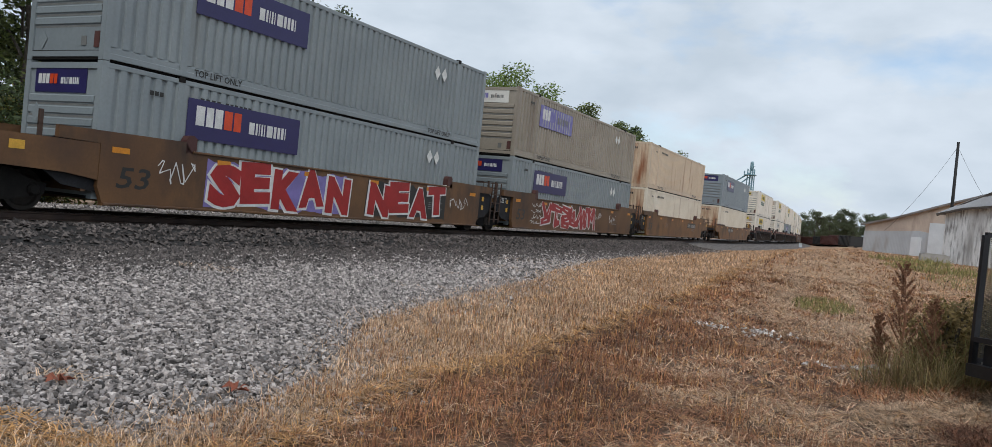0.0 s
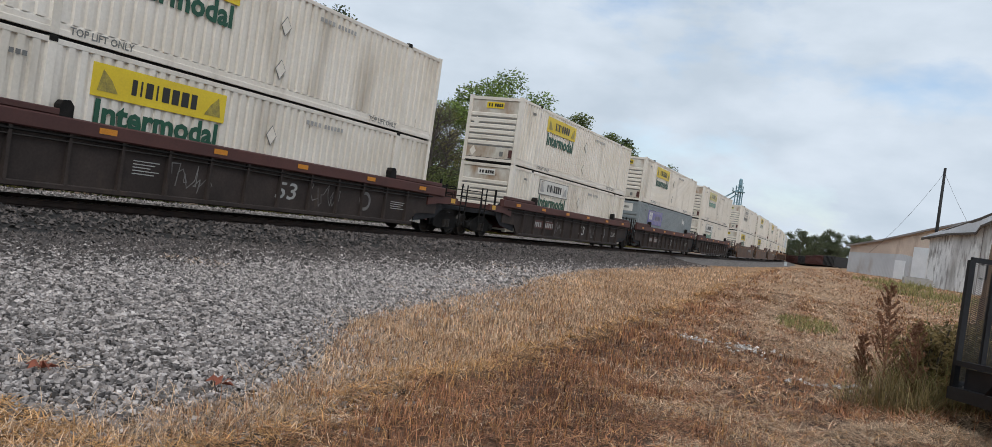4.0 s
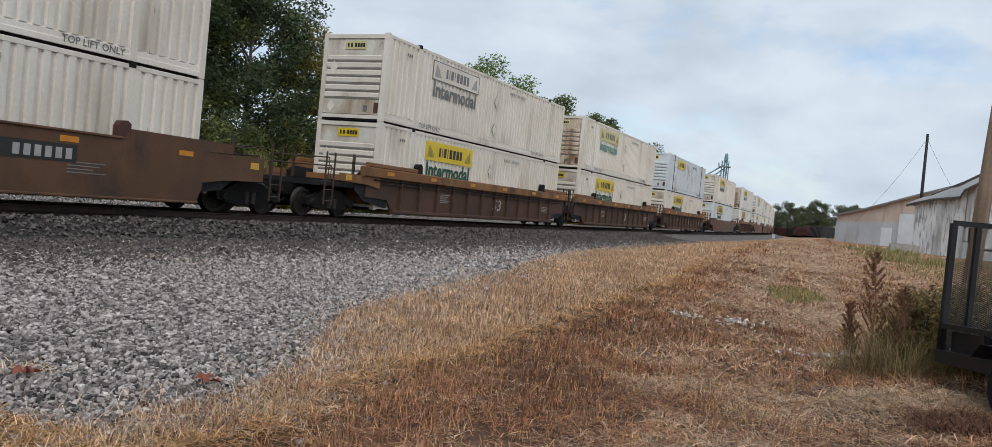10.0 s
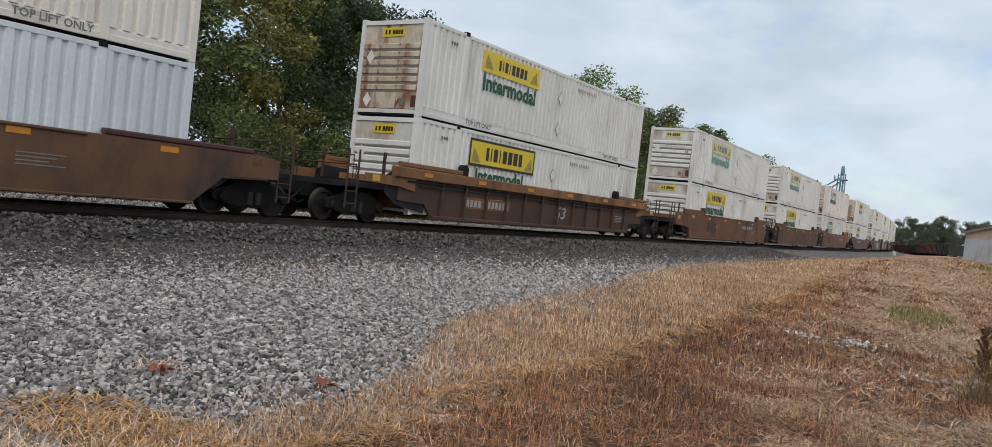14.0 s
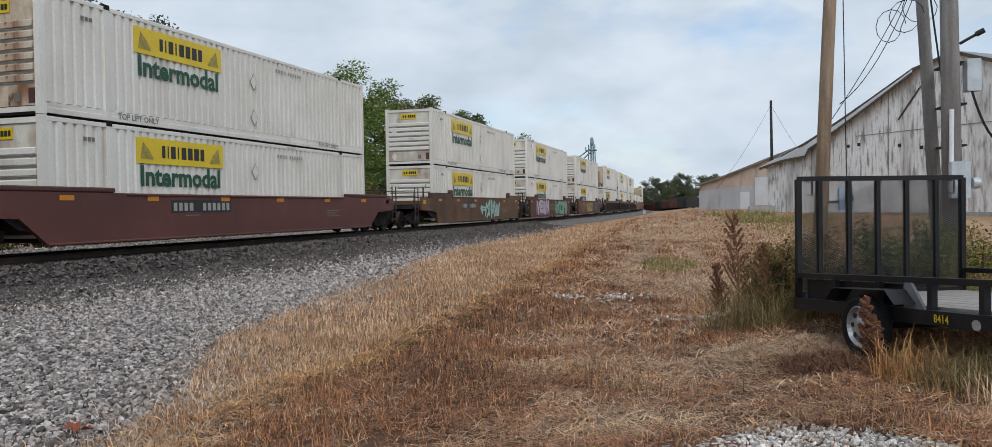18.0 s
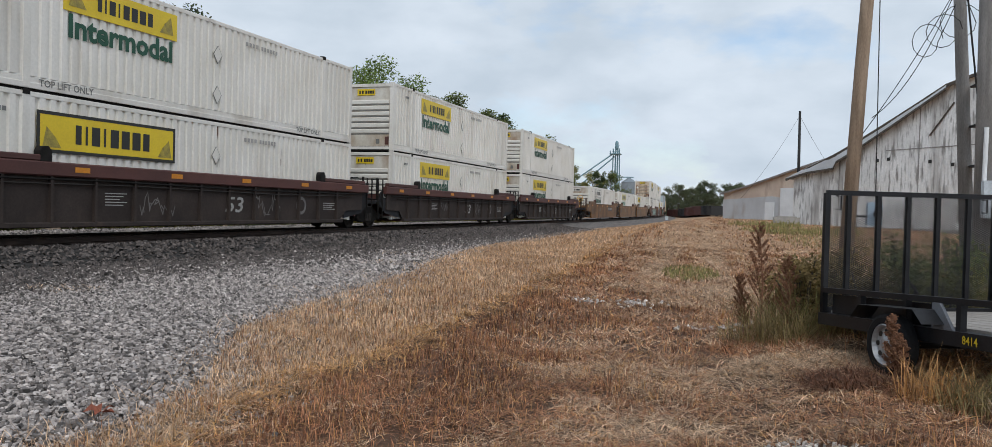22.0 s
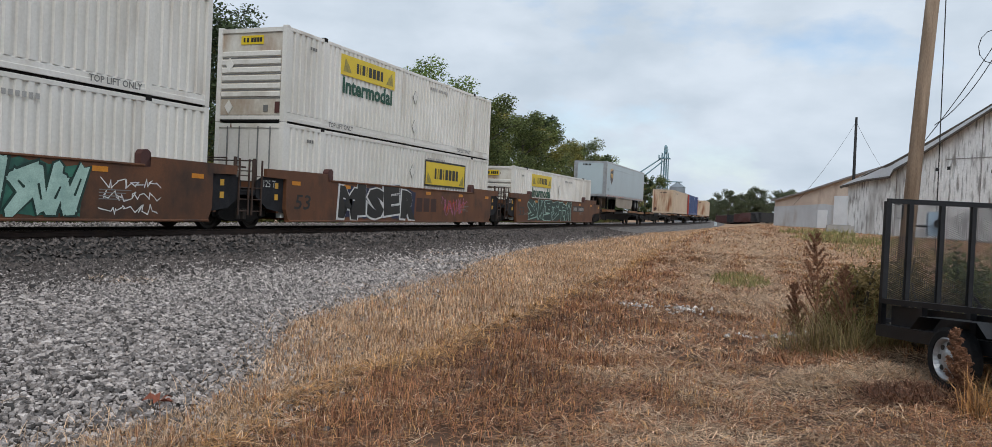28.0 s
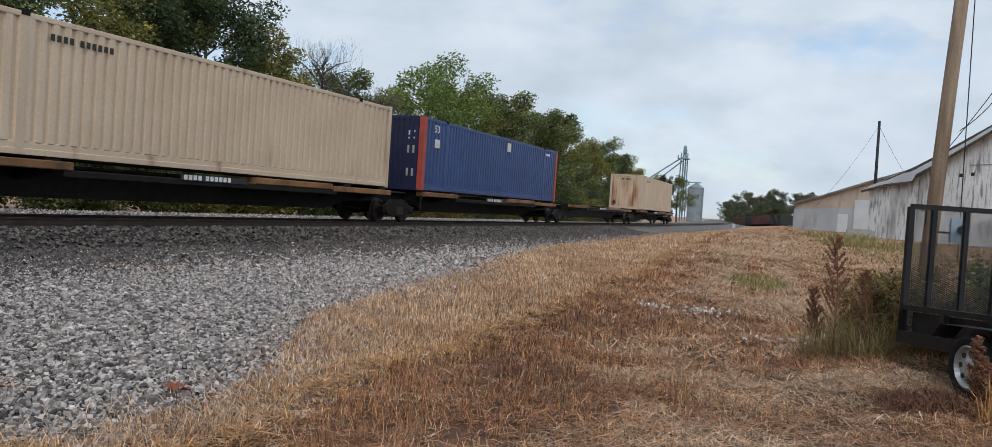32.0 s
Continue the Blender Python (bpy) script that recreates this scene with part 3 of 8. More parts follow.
def gravel_edge(y):
    """Where the gravel ends and the dry grass begins, in x."""
    return np.interp(y, [-400, -12, 2.0, 3.1, 4.2, 5.2, 6.5, 7.1, 8.5, 9.3, 12, 17.4, 21, 27, 42, 60, 80, 120, 200, 330, 900],
                     [-60, -7.5, -4.6, -4.1, -3.75, -3.65, -3.95, -4.3, -4.9, -5.15, -5.4, -5.8, -6.4, -6.9, -7.4, -6.8, -5.0, -2.8, -1.6, -4.5, -30])


def smoothstep(a, b, v):
    t = np.clip((v - a) / (b - a), 0, 1)
    return t * t * (3 - 2 * t)


def ground_z(x, y):
    """Height of the ground without the track's stone shoulder."""
    x, y = np.asarray(x, float), np.asarray(y, float)
    u = track_u(x, y)
    z = np.interp(u, [-60, -5, 4, 8, 12, 14.5], [-0.3, 0.0, 0.2, 0.17, 0.06, 0.0])
    z = z + 1.0 * smoothstep(18, 66, y) * smoothstep(5, 13, u) + 0.17 * smoothstep(0.3, 1.8, x) * smoothstep(-2, 4, y) * (1 - smoothstep(13, 20, y))
    z = z + 0.035 * np.sin(x * 0.9 + 1.3 * np.sin(y * 0.35)) * np.sin(y * 0.55 + 0.6) * smoothstep(-6, -2, x) * (np.abs(y) < 60)
    return z


# ---- containers ----
CL, CW, CH = 16.15, 2.59, 2.9


def corrugated(y0, y1, z0, z1, x, pitch=0.279, depth=0.055, out=1):
    """A pressed steel side with upright ribs, its outer face at x."""
    m = Mesh()
    n = max(1, round((y1 - y0) / pitch))
    step = (y1 - y0) / n
    line = []
    for i in range(n):
        a = y0 + i * step
        line += [(a, 0), (a + step * 0.50, 0), (a + step * 0.60, depth), (a + step * 0.90, depth)]
    line.append((y1, 0))
    for z in (z0, z1):
        m.v += [(x - out * d, y, z) for y, d in line]
    k = len(line)
    m.f += [(i, i + 1, k + i + 1, k + i) if out > 0 else (i, k + i, k + i + 1, i + 1) for i in range(k - 1)]
    return m


def container(name, label, paint, side="", front="bars", side_paint=None, group="containers on the train"):
    """A 53-foot container, origin at the middle of its front lower edge. side: which panels it bears on the side towards +x."""
    c = thing(name, label, "container", group)
    h = CW / 2
    for x, out in ((h - 0.012, 1), (-h + 0.012, -1)):
        for y0, y1 in ((0.16, 1.95), (2.13, 14.02), (14.2, CL - 0.16)):
            part("side_panel", cached(("side", y0, out, paint is PANELLED), lambda: corrugated(y0, y1, 0.30, CH - 0.10, x, out=out, pitch=2.38 if paint is PANELLED else 0.279, depth=0.014 if paint is PANELLED else 0.055).data("side_panel")), side_paint or paint, c)
        s = 1 if out > 0 else -1
        part("top_rail", cached(("trail", s), lambda: Mesh().slab(s * h - 0.055, s * h + 0.055 - 0.06 * (s > 0) + 0.0, 0.16, CL - 0.16, CH - 0.14, CH - 0.025, 0.012).data("top_rail") if s > 0
                                else Mesh().slab(-h + 0.005, -h + 0.06, 0.16, CL - 0.16, CH - 0.14, CH - 0.025, 0.012).data("top_rail")), paint, c)
        part("bottom_rail", cached(("brail", s), lambda: Mesh().prism_y([(s * q, z) for q, z in ((h - 0.08, 0.035), (h, 0.035), (h, 0.15), (h - 0.022, 0.165), (h - 0.022, 0.27), (h - 0.045, 0.31), (h - 0.08, 0.31))][::s], 0.16, CL - 0.16).data("bottom_rail")), paint, c)
        for y in (1.95, 14.02):
            part("stacking_post", cached(("post", s), lambda: Mesh().box(min(s * (h + 0.004), s * (h - 0.1)), max(s * (h + 0.004), s * (h - 0.1)), 0, 0.18, 0.05, CH).data("stacking_post")), RUSTRECESS if paint is PANELLED else paint, c, at=(0, y, 0))
            part("stacking_casting", cached(("cast40", s), lambda: Mesh().box(min(s * (h + 0.012), s * (h - 0.12)), max(s * (h + 0.012), s * (h - 0.12)), 0, 0.18, CH - 0.1, CH + 0.025).data("stacking_casting")), BLACKSTEEL, c, at=(0, y, 0))
        for y in (0.0, CL - 0.16):
            part("corner_post", cached(("corner", s), lambda: Mesh().box(min(s * h, s * (h - 0.16)), max(s * h, s * (h - 0.16)), 0, 0.16, 0, CH).data("corner_post")), paint, c, at=(0, y, 0))
    part("roof_panel", cached("roof", lambda: Mesh().box(-h + 0.05, h - 0.05, 0.02, CL - 0.02, CH - 0.10, CH - 0.06).data("roof_panel")), paint, c)
    # floor frame set back and coloured black to give the shadow gap between boxes
    part("floor_frame", cached("floor", lambda: Mesh().box(-h + 0.08, h - 0.08, 0.02, CL - 0.02, 0.0, 0.2).data("floor_frame")), BLACKSTEEL, c)
    # the end that leads
    if front in ("bars", "rust"):
        end_paint = RUSTWHITE if front == "rust" else paint
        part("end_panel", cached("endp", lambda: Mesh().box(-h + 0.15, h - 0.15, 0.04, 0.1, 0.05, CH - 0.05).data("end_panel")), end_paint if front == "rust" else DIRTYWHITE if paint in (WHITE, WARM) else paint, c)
        part("end_header", cached("endh", lambda: Mesh().box(-h + 0.15, h - 0.15, 0.0, 0.06, CH - 0.18, CH - 0.05).data("end_header")), paint, c)
        part("end_sill", cached("ends", lambda: Mesh().box(-h + 0.15, h - 0.15, 0.0, 0.06, 0.06, 0.18).data("end_sill")), paint, c)
        # dark strips painted below each rib, where its shadow falls
        tagged(part("end_groove", cached("endg", end_shadow_strips), GREYLET, c), kind="stuff")
        for i in range(6):
            part("end_rib", cached("endr", lambda: Mesh().prism_x([(0.045, 0.0), (0.045, 0.185), (0.008, 0.155), (0.008, 0.03)], -h + 0.17, h - 0.2).data("end_rib")), end_paint, c, at=(0, 0, 0.74 + i * 0.248))
        for i, (x, z, w, hh) in enumerate(((0.5, 0.30, 0.16, 0.2), (0.92, 0.26, 0.17, 0.34))):
            part("end_vent", cached(("vent", i), lambda: Mesh().box(x, x + w, 0.02, 0.05, z, z + hh).data("end_vent")), MAROON if i else GREYLET, c)
        part("placard_holder", diamond(0.22), paint, c, at=Matrix.Translation((-0.82, 0.018, 0.45)) @ END)
        part("placard_holder", diamond(0.22), paint, c, at=Matrix.Translation((-0.82, 0.0, 1.75)) @ END)
    elif front == "doors":
        for x0, x1 in ((-h + 0.15, -0.01), (0.01, h - 0.15)):
            d = part("door", Mesh().box(x0, x1, 0.03, 0.08, 0.08, CH - 0.12), paint, c)
            for k in (0.3, 0.7):
                x = x0 + (x1 - x0) * k
                part("lock_rod", Mesh().tube([(x, 0.0, 0.1), (x, 0.0, CH - 0.14)], 0.022), GREYLET, d)
        part("end_header", cached("endh", None), paint, c)
    else:
        part("end_panel", cached("endcorr", lambda: corrugated_end().data("end_panel")), RUSTBEIGE if paint in (BEIGE, TAN, CREAM) else paint, c)
        part("end_header", cached("endh2", lambda: Mesh().box(-h + 0.15, h - 0.15, 0.0, 0.06, CH - 0.12, CH).data("end_header")), paint, c)
        part("end_sill", cached("ends2", lambda: Mesh().box(-h + 0.15, h - 0.15, 0.0, 0.06, 0.0, 0.2).data("end_sill")), paint, c)
        part("placard_holder", diamond(0.26), MAROON, c, at=Matrix.Translation((-0.9, -0.002, 0.5)) @ END)
        part("number_bars", blocks((0.09, 0.09, -0.1, 0.08, 0.08, 0.08, 0.08), 0.12, 0.03), BLACK, c, at=Matrix.Translation((-0.35, -0.003, 2.45)) @ END)
    # the trailing end: doors with bars
    for x0, x1 in ((-h + 0.15, -0.01), (0.01, h - 0.15)):
        d = part("door", cached(("rdoor", x0), lambda: Mesh().box(x0, x1, CL - 0.08, CL - 0.03, 0.08, CH - 0.08).data("door")), paint, c)
        part("lock_rod", cached(("rrod", x0), lambda: Mesh().tube([((x0 + x1) / 2, CL, 0.1), ((x0 + x1) / 2, CL, CH - 0.1)], 0.022, 6).data("lock_rod")), GREYLET, d)
    side_marks(c, side, paint)
    return c


def end_shadow_strips():
    """Dark strips that paint the shadow under the ribs of a container's end."""
    m = Mesh()
    for i in range(6):
        m.box(-CW / 2 + 0.17, CW / 2 - 0.2, 0.036, 0.042, 0.69 + i * 0.248, 0.735 + i * 0.248)
    return m.data("end_shadow_strips")


def corrugated_end():
    m = corrugated(-CW / 2 + 0.15, CW / 2 - 0.15, 0.2, CH - 0.12, 0.0, 0.23, 0.04)
    m.v = [(y, -x + 0.005, z) for x, y, z in m.v]
    return m


def diamond(r):
    return cached(("diamond", r), lambda: Mesh().add([(0, -r, 0), (r * 0.72, 0, 0), (0, r, 0), (-r * 0.72, 0, 0), (0, -r, -0.012), (r * 0.72, 0, -0.012), (0, r, -0.012), (-r * 0.72, 0, -0.012)],
                                                     [(0, 1, 2, 3), (0, 4, 5, 1), (1, 5, 6, 2), (2, 6, 7, 3), (3, 7, 4, 0)]).data("diamond"))


def plate(w, h, t=0.012):
    return cached(("plate", w, h, t), lambda: Mesh().box(0, w, 0, h, 0, t).data("plate"))


def on_side(y, z, lift=0.004):
    return Matrix.Translation((CW / 2 + lift, y, z)) @ SIDE


def on_end(x, z, lift=0.004):
    return Matrix.Translation((x, -lift, z)) @ END


HAULIER = (0.13, -0.02, 0.05, -0.02, 0.19, -0.02, 0.05, -0.04, 0.20, 0.20, 0.21, 0.17)
MULTI = (0.16, 0.06, 0.03, 0.05, 0.03, -0.02, 0.18, 0.08, 0.08, 0.08, 0.03)


def haulier_panel(c, y, z, w, back, frame=None, ink=BLACK, h=0.69, edge=0.035):
    p = part("logo_panel", plate(w, h), back, c, "", on_side(y, z))
    if frame:
        for a, b, ww, hh in ((0, 0, w, edge), (0, h - edge, w, edge), (0, edge, edge, h - 2 * edge), (w - edge, edge, edge, h - 2 * edge)):
            part("logo_frame", plate(ww, hh, 0.016), frame, p, at=(a, b, 0))
    k = min(1.3, h / 0.69)
    part("wordmark", blocks(tuple(v * k for v in HAULIER), 0.34 * k, 0.07 * k), ink, p, at=(w * 0.5 - 0.86 * k, h * 0.5 - 0.17 * k, 0.0185))
    for x, f in ((0.14, 1), (w - 0.14, -1)):
        part("logo_emblem", cached(("emblem", f), lambda: Mesh().add([(0, 0.12, 0.018), (f * 0.5, 0.12, 0.018), (f * 0.34, 0.36, 0.018), (f * 0.10, 0.58, 0.018)],
                                                                     [(0, 1, 2, 3) if f > 0 else (3, 2, 1, 0)]).data("emblem")), EMBLEM if back in (YELLOW, PALEYELLOW) else FAINTLET, p, at=(x, 0, 0))
    return p


def end_panel_small(c, back, x=-0.42, w=0.84, h=0.27, z=2.36):
    p = part("end_logo_panel", plate(w, h), back, c, at=on_end(x, z, -0.03))
    part("wordmark", blocks((0.07, -0.04, 0.08, -0.06, 0.09, 0.09, 0.09, 0.08), h * 0.5, 0.02), BLACK, p, at=(w * 0.5 - 0.33, h * 0.25, 0.0185))


def courier_panel(c, y, z, back=NAVYPANEL, fade=False, end=False):
    w, h = (1.75, 0.52) if end else (3.8, 0.95)
    k = w / 3.8
    p = part("logo_panel", plate(w, h), back, c, "", on_end(-0.95, z, -0.03) if end else on_side(y, z))
    if fade and not end:
        part("worn_stripe", blocks((0.09,) * 12, h * 0.94, 0.19), DULLWHITE, p, at=(0.32, h * 0.03, 0.0145))
    part("wordmark", blocks((0.26 * k, 0.22 * k, 0.24 * k), 0.46 * k, 0.05 * k, seed=3), WHITELET, p, at=(0.25 * k, h * 0.36, 0.0185))
    part("wordmark", blocks((0.26 * k, 0.24 * k), 0.46 * k, 0.05 * k, seed=4), PURPLE if fade else REDLET, p, at=(1.12 * k, h * 0.36, 0.0185))
    part("wordmark", blocks(tuple(v * k * 1.15 for v in MULTI), 0.30 * k, 0.045 * k, seed=6), GREYLET if fade else WHITELET, p, at=(1.95 * k, h * 0.36, 0.0185))


def side_marks(c, side, paint):
    ink = GREYLET if paint in (WHITE, WARM, COOL) else BLACK
    if paint in (BLUE,):
        return
    if paint is BEIGE:
        part("number_bars", blocks((0.1,) * 4 + (-0.1,) + (0.1,) * 6, 0.14, 0.05), ink, c, at=on_side(2.6, 2.42, 0.006))
        return
    part("lift_stencil", letters("TOP LIFT ONLY", 0.16, 1.5, 0.02), ink, c, at=on_side(2.35, 0.10, 0.006))
    part("lift_stencil", letters("TOP LIFT ONLY", 0.16, 1.5, 0.02), ink, c, at=on_side(12.4, 0.10, 0.006))
    part("number_bars", blocks((0.12, 0.12, 0.12, 0.12, -0.1, 0.1, 0.1, 0.1, 0.1, 0.1, 0.1), 0.12, 0.05), FAINTLET if paint in (WHITE, WARM, COOL) else ink, c, at=on_side(9.6 if side.startswith("h") else 2.6, 2.42, 0.006))
    part("stencil_bars", blocks((0.1, 0.1, 0.1), 0.10, 0.03), ink, c, at=on_side(1.2, 2.38, 0.006))
    if side.startswith("h"):
        kind = side[1:]
        back, frame, ink2, word = {"y": (YELLOW, None, BLACK, GREEN), "k": (YELLOW, BLACK, BLACK, GREEN), "p": (PALEYELLOW, None, GREYLET, TEAL),
                                   "w": (WHITE, GREYLET, BLACK, GREEN), "g": (paint, GREYLET, GREYLET, GREYLET), "t": (WHITE, GREYLET, BLACK, TEAL),
                                   "r": (YELLOW, BLACK, BLACK, GREEN), "f": (YELLOW, BLACK, BLACK, GREEN)}[kind]
        if kind == "r":
            haulier_panel(c, 9.4, 1.38, 4.0, back, frame, ink2, 1.08, 0.075)
        elif kind == "f" or paint is PANELLED:
            haulier_panel(c, 2.3 if kind == "f" else 3.1, 1.58 if kind == "f" else 1.95, 4.3 if kind == "f" else 3.3, back, frame, ink2, 0.92 if kind == "f" else 0.69, 0.075)
        else:
            framed = kind == "k"
            haulier_panel(c, 2.75 if framed else 2.95, 1.76 if framed else 1.93, 4.1 if framed else 3.65, back, frame, ink2, 0.88 if framed else 0.69, 0.075 if framed else 0.03)
            part("intermodal_lettering", letters("Intermodal", 0.46 if framed else 0.56, 3.0 if framed else 3.35, 0.034), word, c, at=on_side(3.2 if framed else 3.1, 1.24 if framed else 1.32, 0.008))
        for zz in (1.9, 0.75):
            part("placard", diamond(0.27), GREYLET, c, at=on_side(8.3, zz, 0.014))
            part("placard_face", diamond(0.24), paint, c, at=on_side(8.3, zz, 0.020))
        if kind != "r":
            end_panel_small(c, YELLOW if kind in "yk" else (WHITE if kind in "wt" else PALEYELLOW))
    elif side in ("c", "cf"):
        courier_panel(c, 2.25, 1.55, PURPLE if side == "cf" else NAVYPANEL, side == "cf")
        courier_panel(c, 0, 2.2, WHITE if side == "cf" else NAVYPANEL, side == "cf", True)
        for y in (12.7, 13.15):
            part("placard", diamond(0.24), WHITELET, c, at=on_side(y, 2.2, 0.014))


# ---- rail cars ----
def bogie(car, y, name="bogie"):
    """A two-axle bogie with its cast frames and wheels, under the car at y."""
    b = part(name, cached("bolster", lambda: Mesh().box(-0.95, 0.95, -0.2, 0.2, 0.42, 0.78).box(-0.3, 0.3, -0.35, 0.35, 0.7, 0.98).data("bolster")), BLACKSTEEL, car, "grimy two-axle bogie", (0, y, 0))
    for x in (-1.0, 1.0):
        part("side_frame", cached(("sideframe", x), lambda: Mesh().prism_x([(-1.12, 0.38), (-0.72, 0.3), (-0.36, 0.24), (0.36, 0.24), (0.72, 0.3), (1.12, 0.38), (1.16, 0.6), (0.8, 0.66), (0.42, 0.86), (-0.42, 0.86), (-0.8, 0.66), (-1.16, 0.6)],
                                                                           x - 0.09, x + 0.09).data("side_frame")), BLACKSTEEL, b)
        part("spring_nest", cached(("spring", x), lambda: Mesh().tube([(x * 1.1, -0.12, 0.3), (x * 1.1, -0.12, 0.6)], 0.09, 8).tube([(x * 1.1, 0.12, 0.3), (x * 1.1, 0.12, 0.6)], 0.09, 8).data("spring")), WHEELSTEEL, b)
        for yy in (-0.89, 0.89):
            s = 1 if x > 0 else -1
            part("wheel", cached(("wheel", x, yy), lambda: Mesh().lathe_x([(s * 0.70 - 0.065, 0.455), (s * 0.70 - 0.03, 0.43), (s * 0.70, 0.42), (s * 0.70 + 0.06, 0.415), (s * 0.70 + 0.065, 0.34), (s * 0.70 + 0.02, 0.3), (s * 0.70 + 0.04, 0.12)] if s > 0 else
                                                                          [(s * 0.70 - 0.04, 0.12), (s * 0.70 - 0.02, 0.3), (s * 0.70 - 0.065, 0.34), (s * 0.70 - 0.06, 0.415), (s * 0.70, 0.42), (s * 0.70 + 0.03, 0.43), (s * 0.70 + 0.065, 0.455)], yy, 0.435, 22).data("wheel")), WHEELSTEEL, b)
            part("axle_box", cached(("axlebox", x, yy), lambda: Mesh().lathe_x([(x - 0.02, 0.13), (x * 1.12, 0.13), (x * 1.17, 0.09)] if x > 0 else [(x * 1.17, 0.09), (x * 1.12, 0.13), (x + 0.02, 0.13)], yy, 0.46, 10).data("axle_box")), BLACKSTEEL, b)
    for yy in (-0.89, 0.89):
        part("axle", cached(("axle", yy), lambda: Mesh().lathe_x([(-0.98, 0.075), (0.98, 0.075)], yy, 0.435, 10).data("axle")), WHEELSTEEL, b)
    return b


def coupler(car, y, d):
    part("coupler", cached(("coupler", d), lambda: Mesh().box(-0.14, 0.14, min(0, d * 0.9), max(0, d * 0.9), 0.72, 0.98).box(-0.2, 0.2, min(d * 0.62, d * 0.98), max(d * 0.62, d * 0.98), 0.68, 1.0).data("coupler")), BLACKSTEEL, car, "", (0, y, 0))
    part("air_hose", cached(("hose", d), lambda: Mesh().tube([(0.35, 0, 0.8), (0.36, d * 0.3, 0.55), (0.34, d * 0.7, 0.42), (0.3, d * 0.95, 0.5)], 0.03, 6).data("air_hose")), RUBBER, car, "", (0, y, 0))


def ladder(car, x, y, z0, z1, paint):
    for yy in (-0.2, 0.2):
        part("ladder_rail", cached(("lrail", z0, z1), lambda: Mesh().box(-0.02, 0.02, -0.02, 0.02, z0, z1).data("ladder_rail")), paint, car, at=(x, y + yy, 0))
    for i in range(4):
        part("rung", cached("rung", lambda: Mesh().tube([(0, -0.2, 0), (0, 0.2, 0)], 0.016, 6).data("rung")), paint, car, at=(x, y, z0 + 0.12 + i * 0.33))


def well_end(car, y, d, paint, coupled, brake=False):
    """The platform over the bogie at one end of a well. d: +1 towards the rear, -1 towards the front."""
    reach = 2.6 if coupled else 1.25
    plate_paint = ENDPLATE
    rail_paint = BLACKSTEEL if paint in (MAROON, DARKCAR) else RAILBROWN
    part("end_platform", cached(("plat", d, coupled), lambda: Mesh().slab(-1.35, 1.35, min(0, d * reach), max(0, d * reach), 0.98, 1.14, 0.03).data("end_platform")), plate_paint, car, at=(0, y, 0))
    part("draft_sill", cached(("draft", d, coupled), lambda: Mesh().box(-0.36, 0.36, min(0, d * (reach + 0.5)), max(0, d * (reach + 0.5)), 0.62, 1.0).data("draft_sill")), BLACKSTEEL, car, at=(0, y, 0))
    for x in (-1.2, 1.2):
        part("end_post", cached(("epost", d), lambda: Mesh().box(-0.03, 0.03, -0.04, 0.04, 1.1, 2.05).box(-0.03, 0.03, -0.04, 0.42 * d if d > 0 else 0.04, 1.75, 1.8).data("end_post")), rail_paint, car, at=(x, y + d * 0.85, 0))
    part("walkway_grate", cached(("grate", d), lambda: Mesh().box(-1.1, 1.1, min(d * 0.5, d * 1.1), max(d * 0.5, d * 1.1), 1.15, 1.2).data("walkway")), BLACKSTEEL, car, at=(0, y, 0))
    ladder(car, 1.42, y + d * (2.3 if coupled else 0.98), 0.42, 2.0, rail_paint)
    if not coupled:
        part("hand_rail", cached(("xrail", d), lambda: Mesh().tube([(-1.1, d * 0.62, 1.14), (-1.1, d * 0.62, 2.0), (1.1, d * 0.62, 2.0), (1.1, d * 0.62, 1.14)], 0.022, 6).tube([(-1.1, d * 0.62, 1.7), (1.1, d * 0.62, 1.7)], 0.018, 6).tube([(-1.1, d * 0.62, 1.4), (1.1, d * 0.62, 1.4)], 0.018, 6).data("hand_rail")), rail_paint, car, at=(0, y, 0))
    if coupled:
        for i in range(2):
            part("hand_rail", cached(("hrail", d, i), lambda: Mesh().tube([(-1.15, d * 1.9, 1.14), (-1.15, d * 1.9, 1.6 + 0.25 * i), (1.15, d * 1.9, 1.6 + 0.25 * i), (1.15, d * 1.9, 1.14)], 0.022, 6).data("hand_rail")), rail_paint, car, at=(0, y + i * d * 0.12, 0))
        coupler(car, y + d * (reach + 0.45), d)
        if brake:
            w = part("brake_wheel", cached("brakewheel", lambda: Mesh().tube([(0.27 * math.cos(a * 0.5236), 0, 0.27 * math.sin(a * 0.5236)) for a in range(13)], 0.03, 6, False)
                                          .tube([(-0.27, 0, 0), (0.27, 0, 0)], 0.02, 5).tube([(0, 0, -0.27), (0, 0, 0.27)], 0.02, 5).data("brake_wheel")), YELLOWREF, car, "ochre hand brake wheel", (0.75, y + d * 1.6, 2.0))
            part("brake_stand", cached("bstand", lambda: Mesh().box(-0.12, 0.12, 0.02, 0.18, -0.9, 0.1).data("brake_stand")), paint, car, at=(0.75, y + d * 1.55, 2.0))


SMOOTH_SIDE = [(-0.95, 1.54), (-0.02, 1.52), (-0.02, 0.62), (0.12, 0.28), (16.03, 0.28), (16.17, 0.62), (16.17, 1.52), (17.1, 1.54), (17.1, 1.78), (14.05, 1.80), (13.9, 1.60), (2.3, 1.60), (2.15, 1.80), (-0.95, 1.78)]
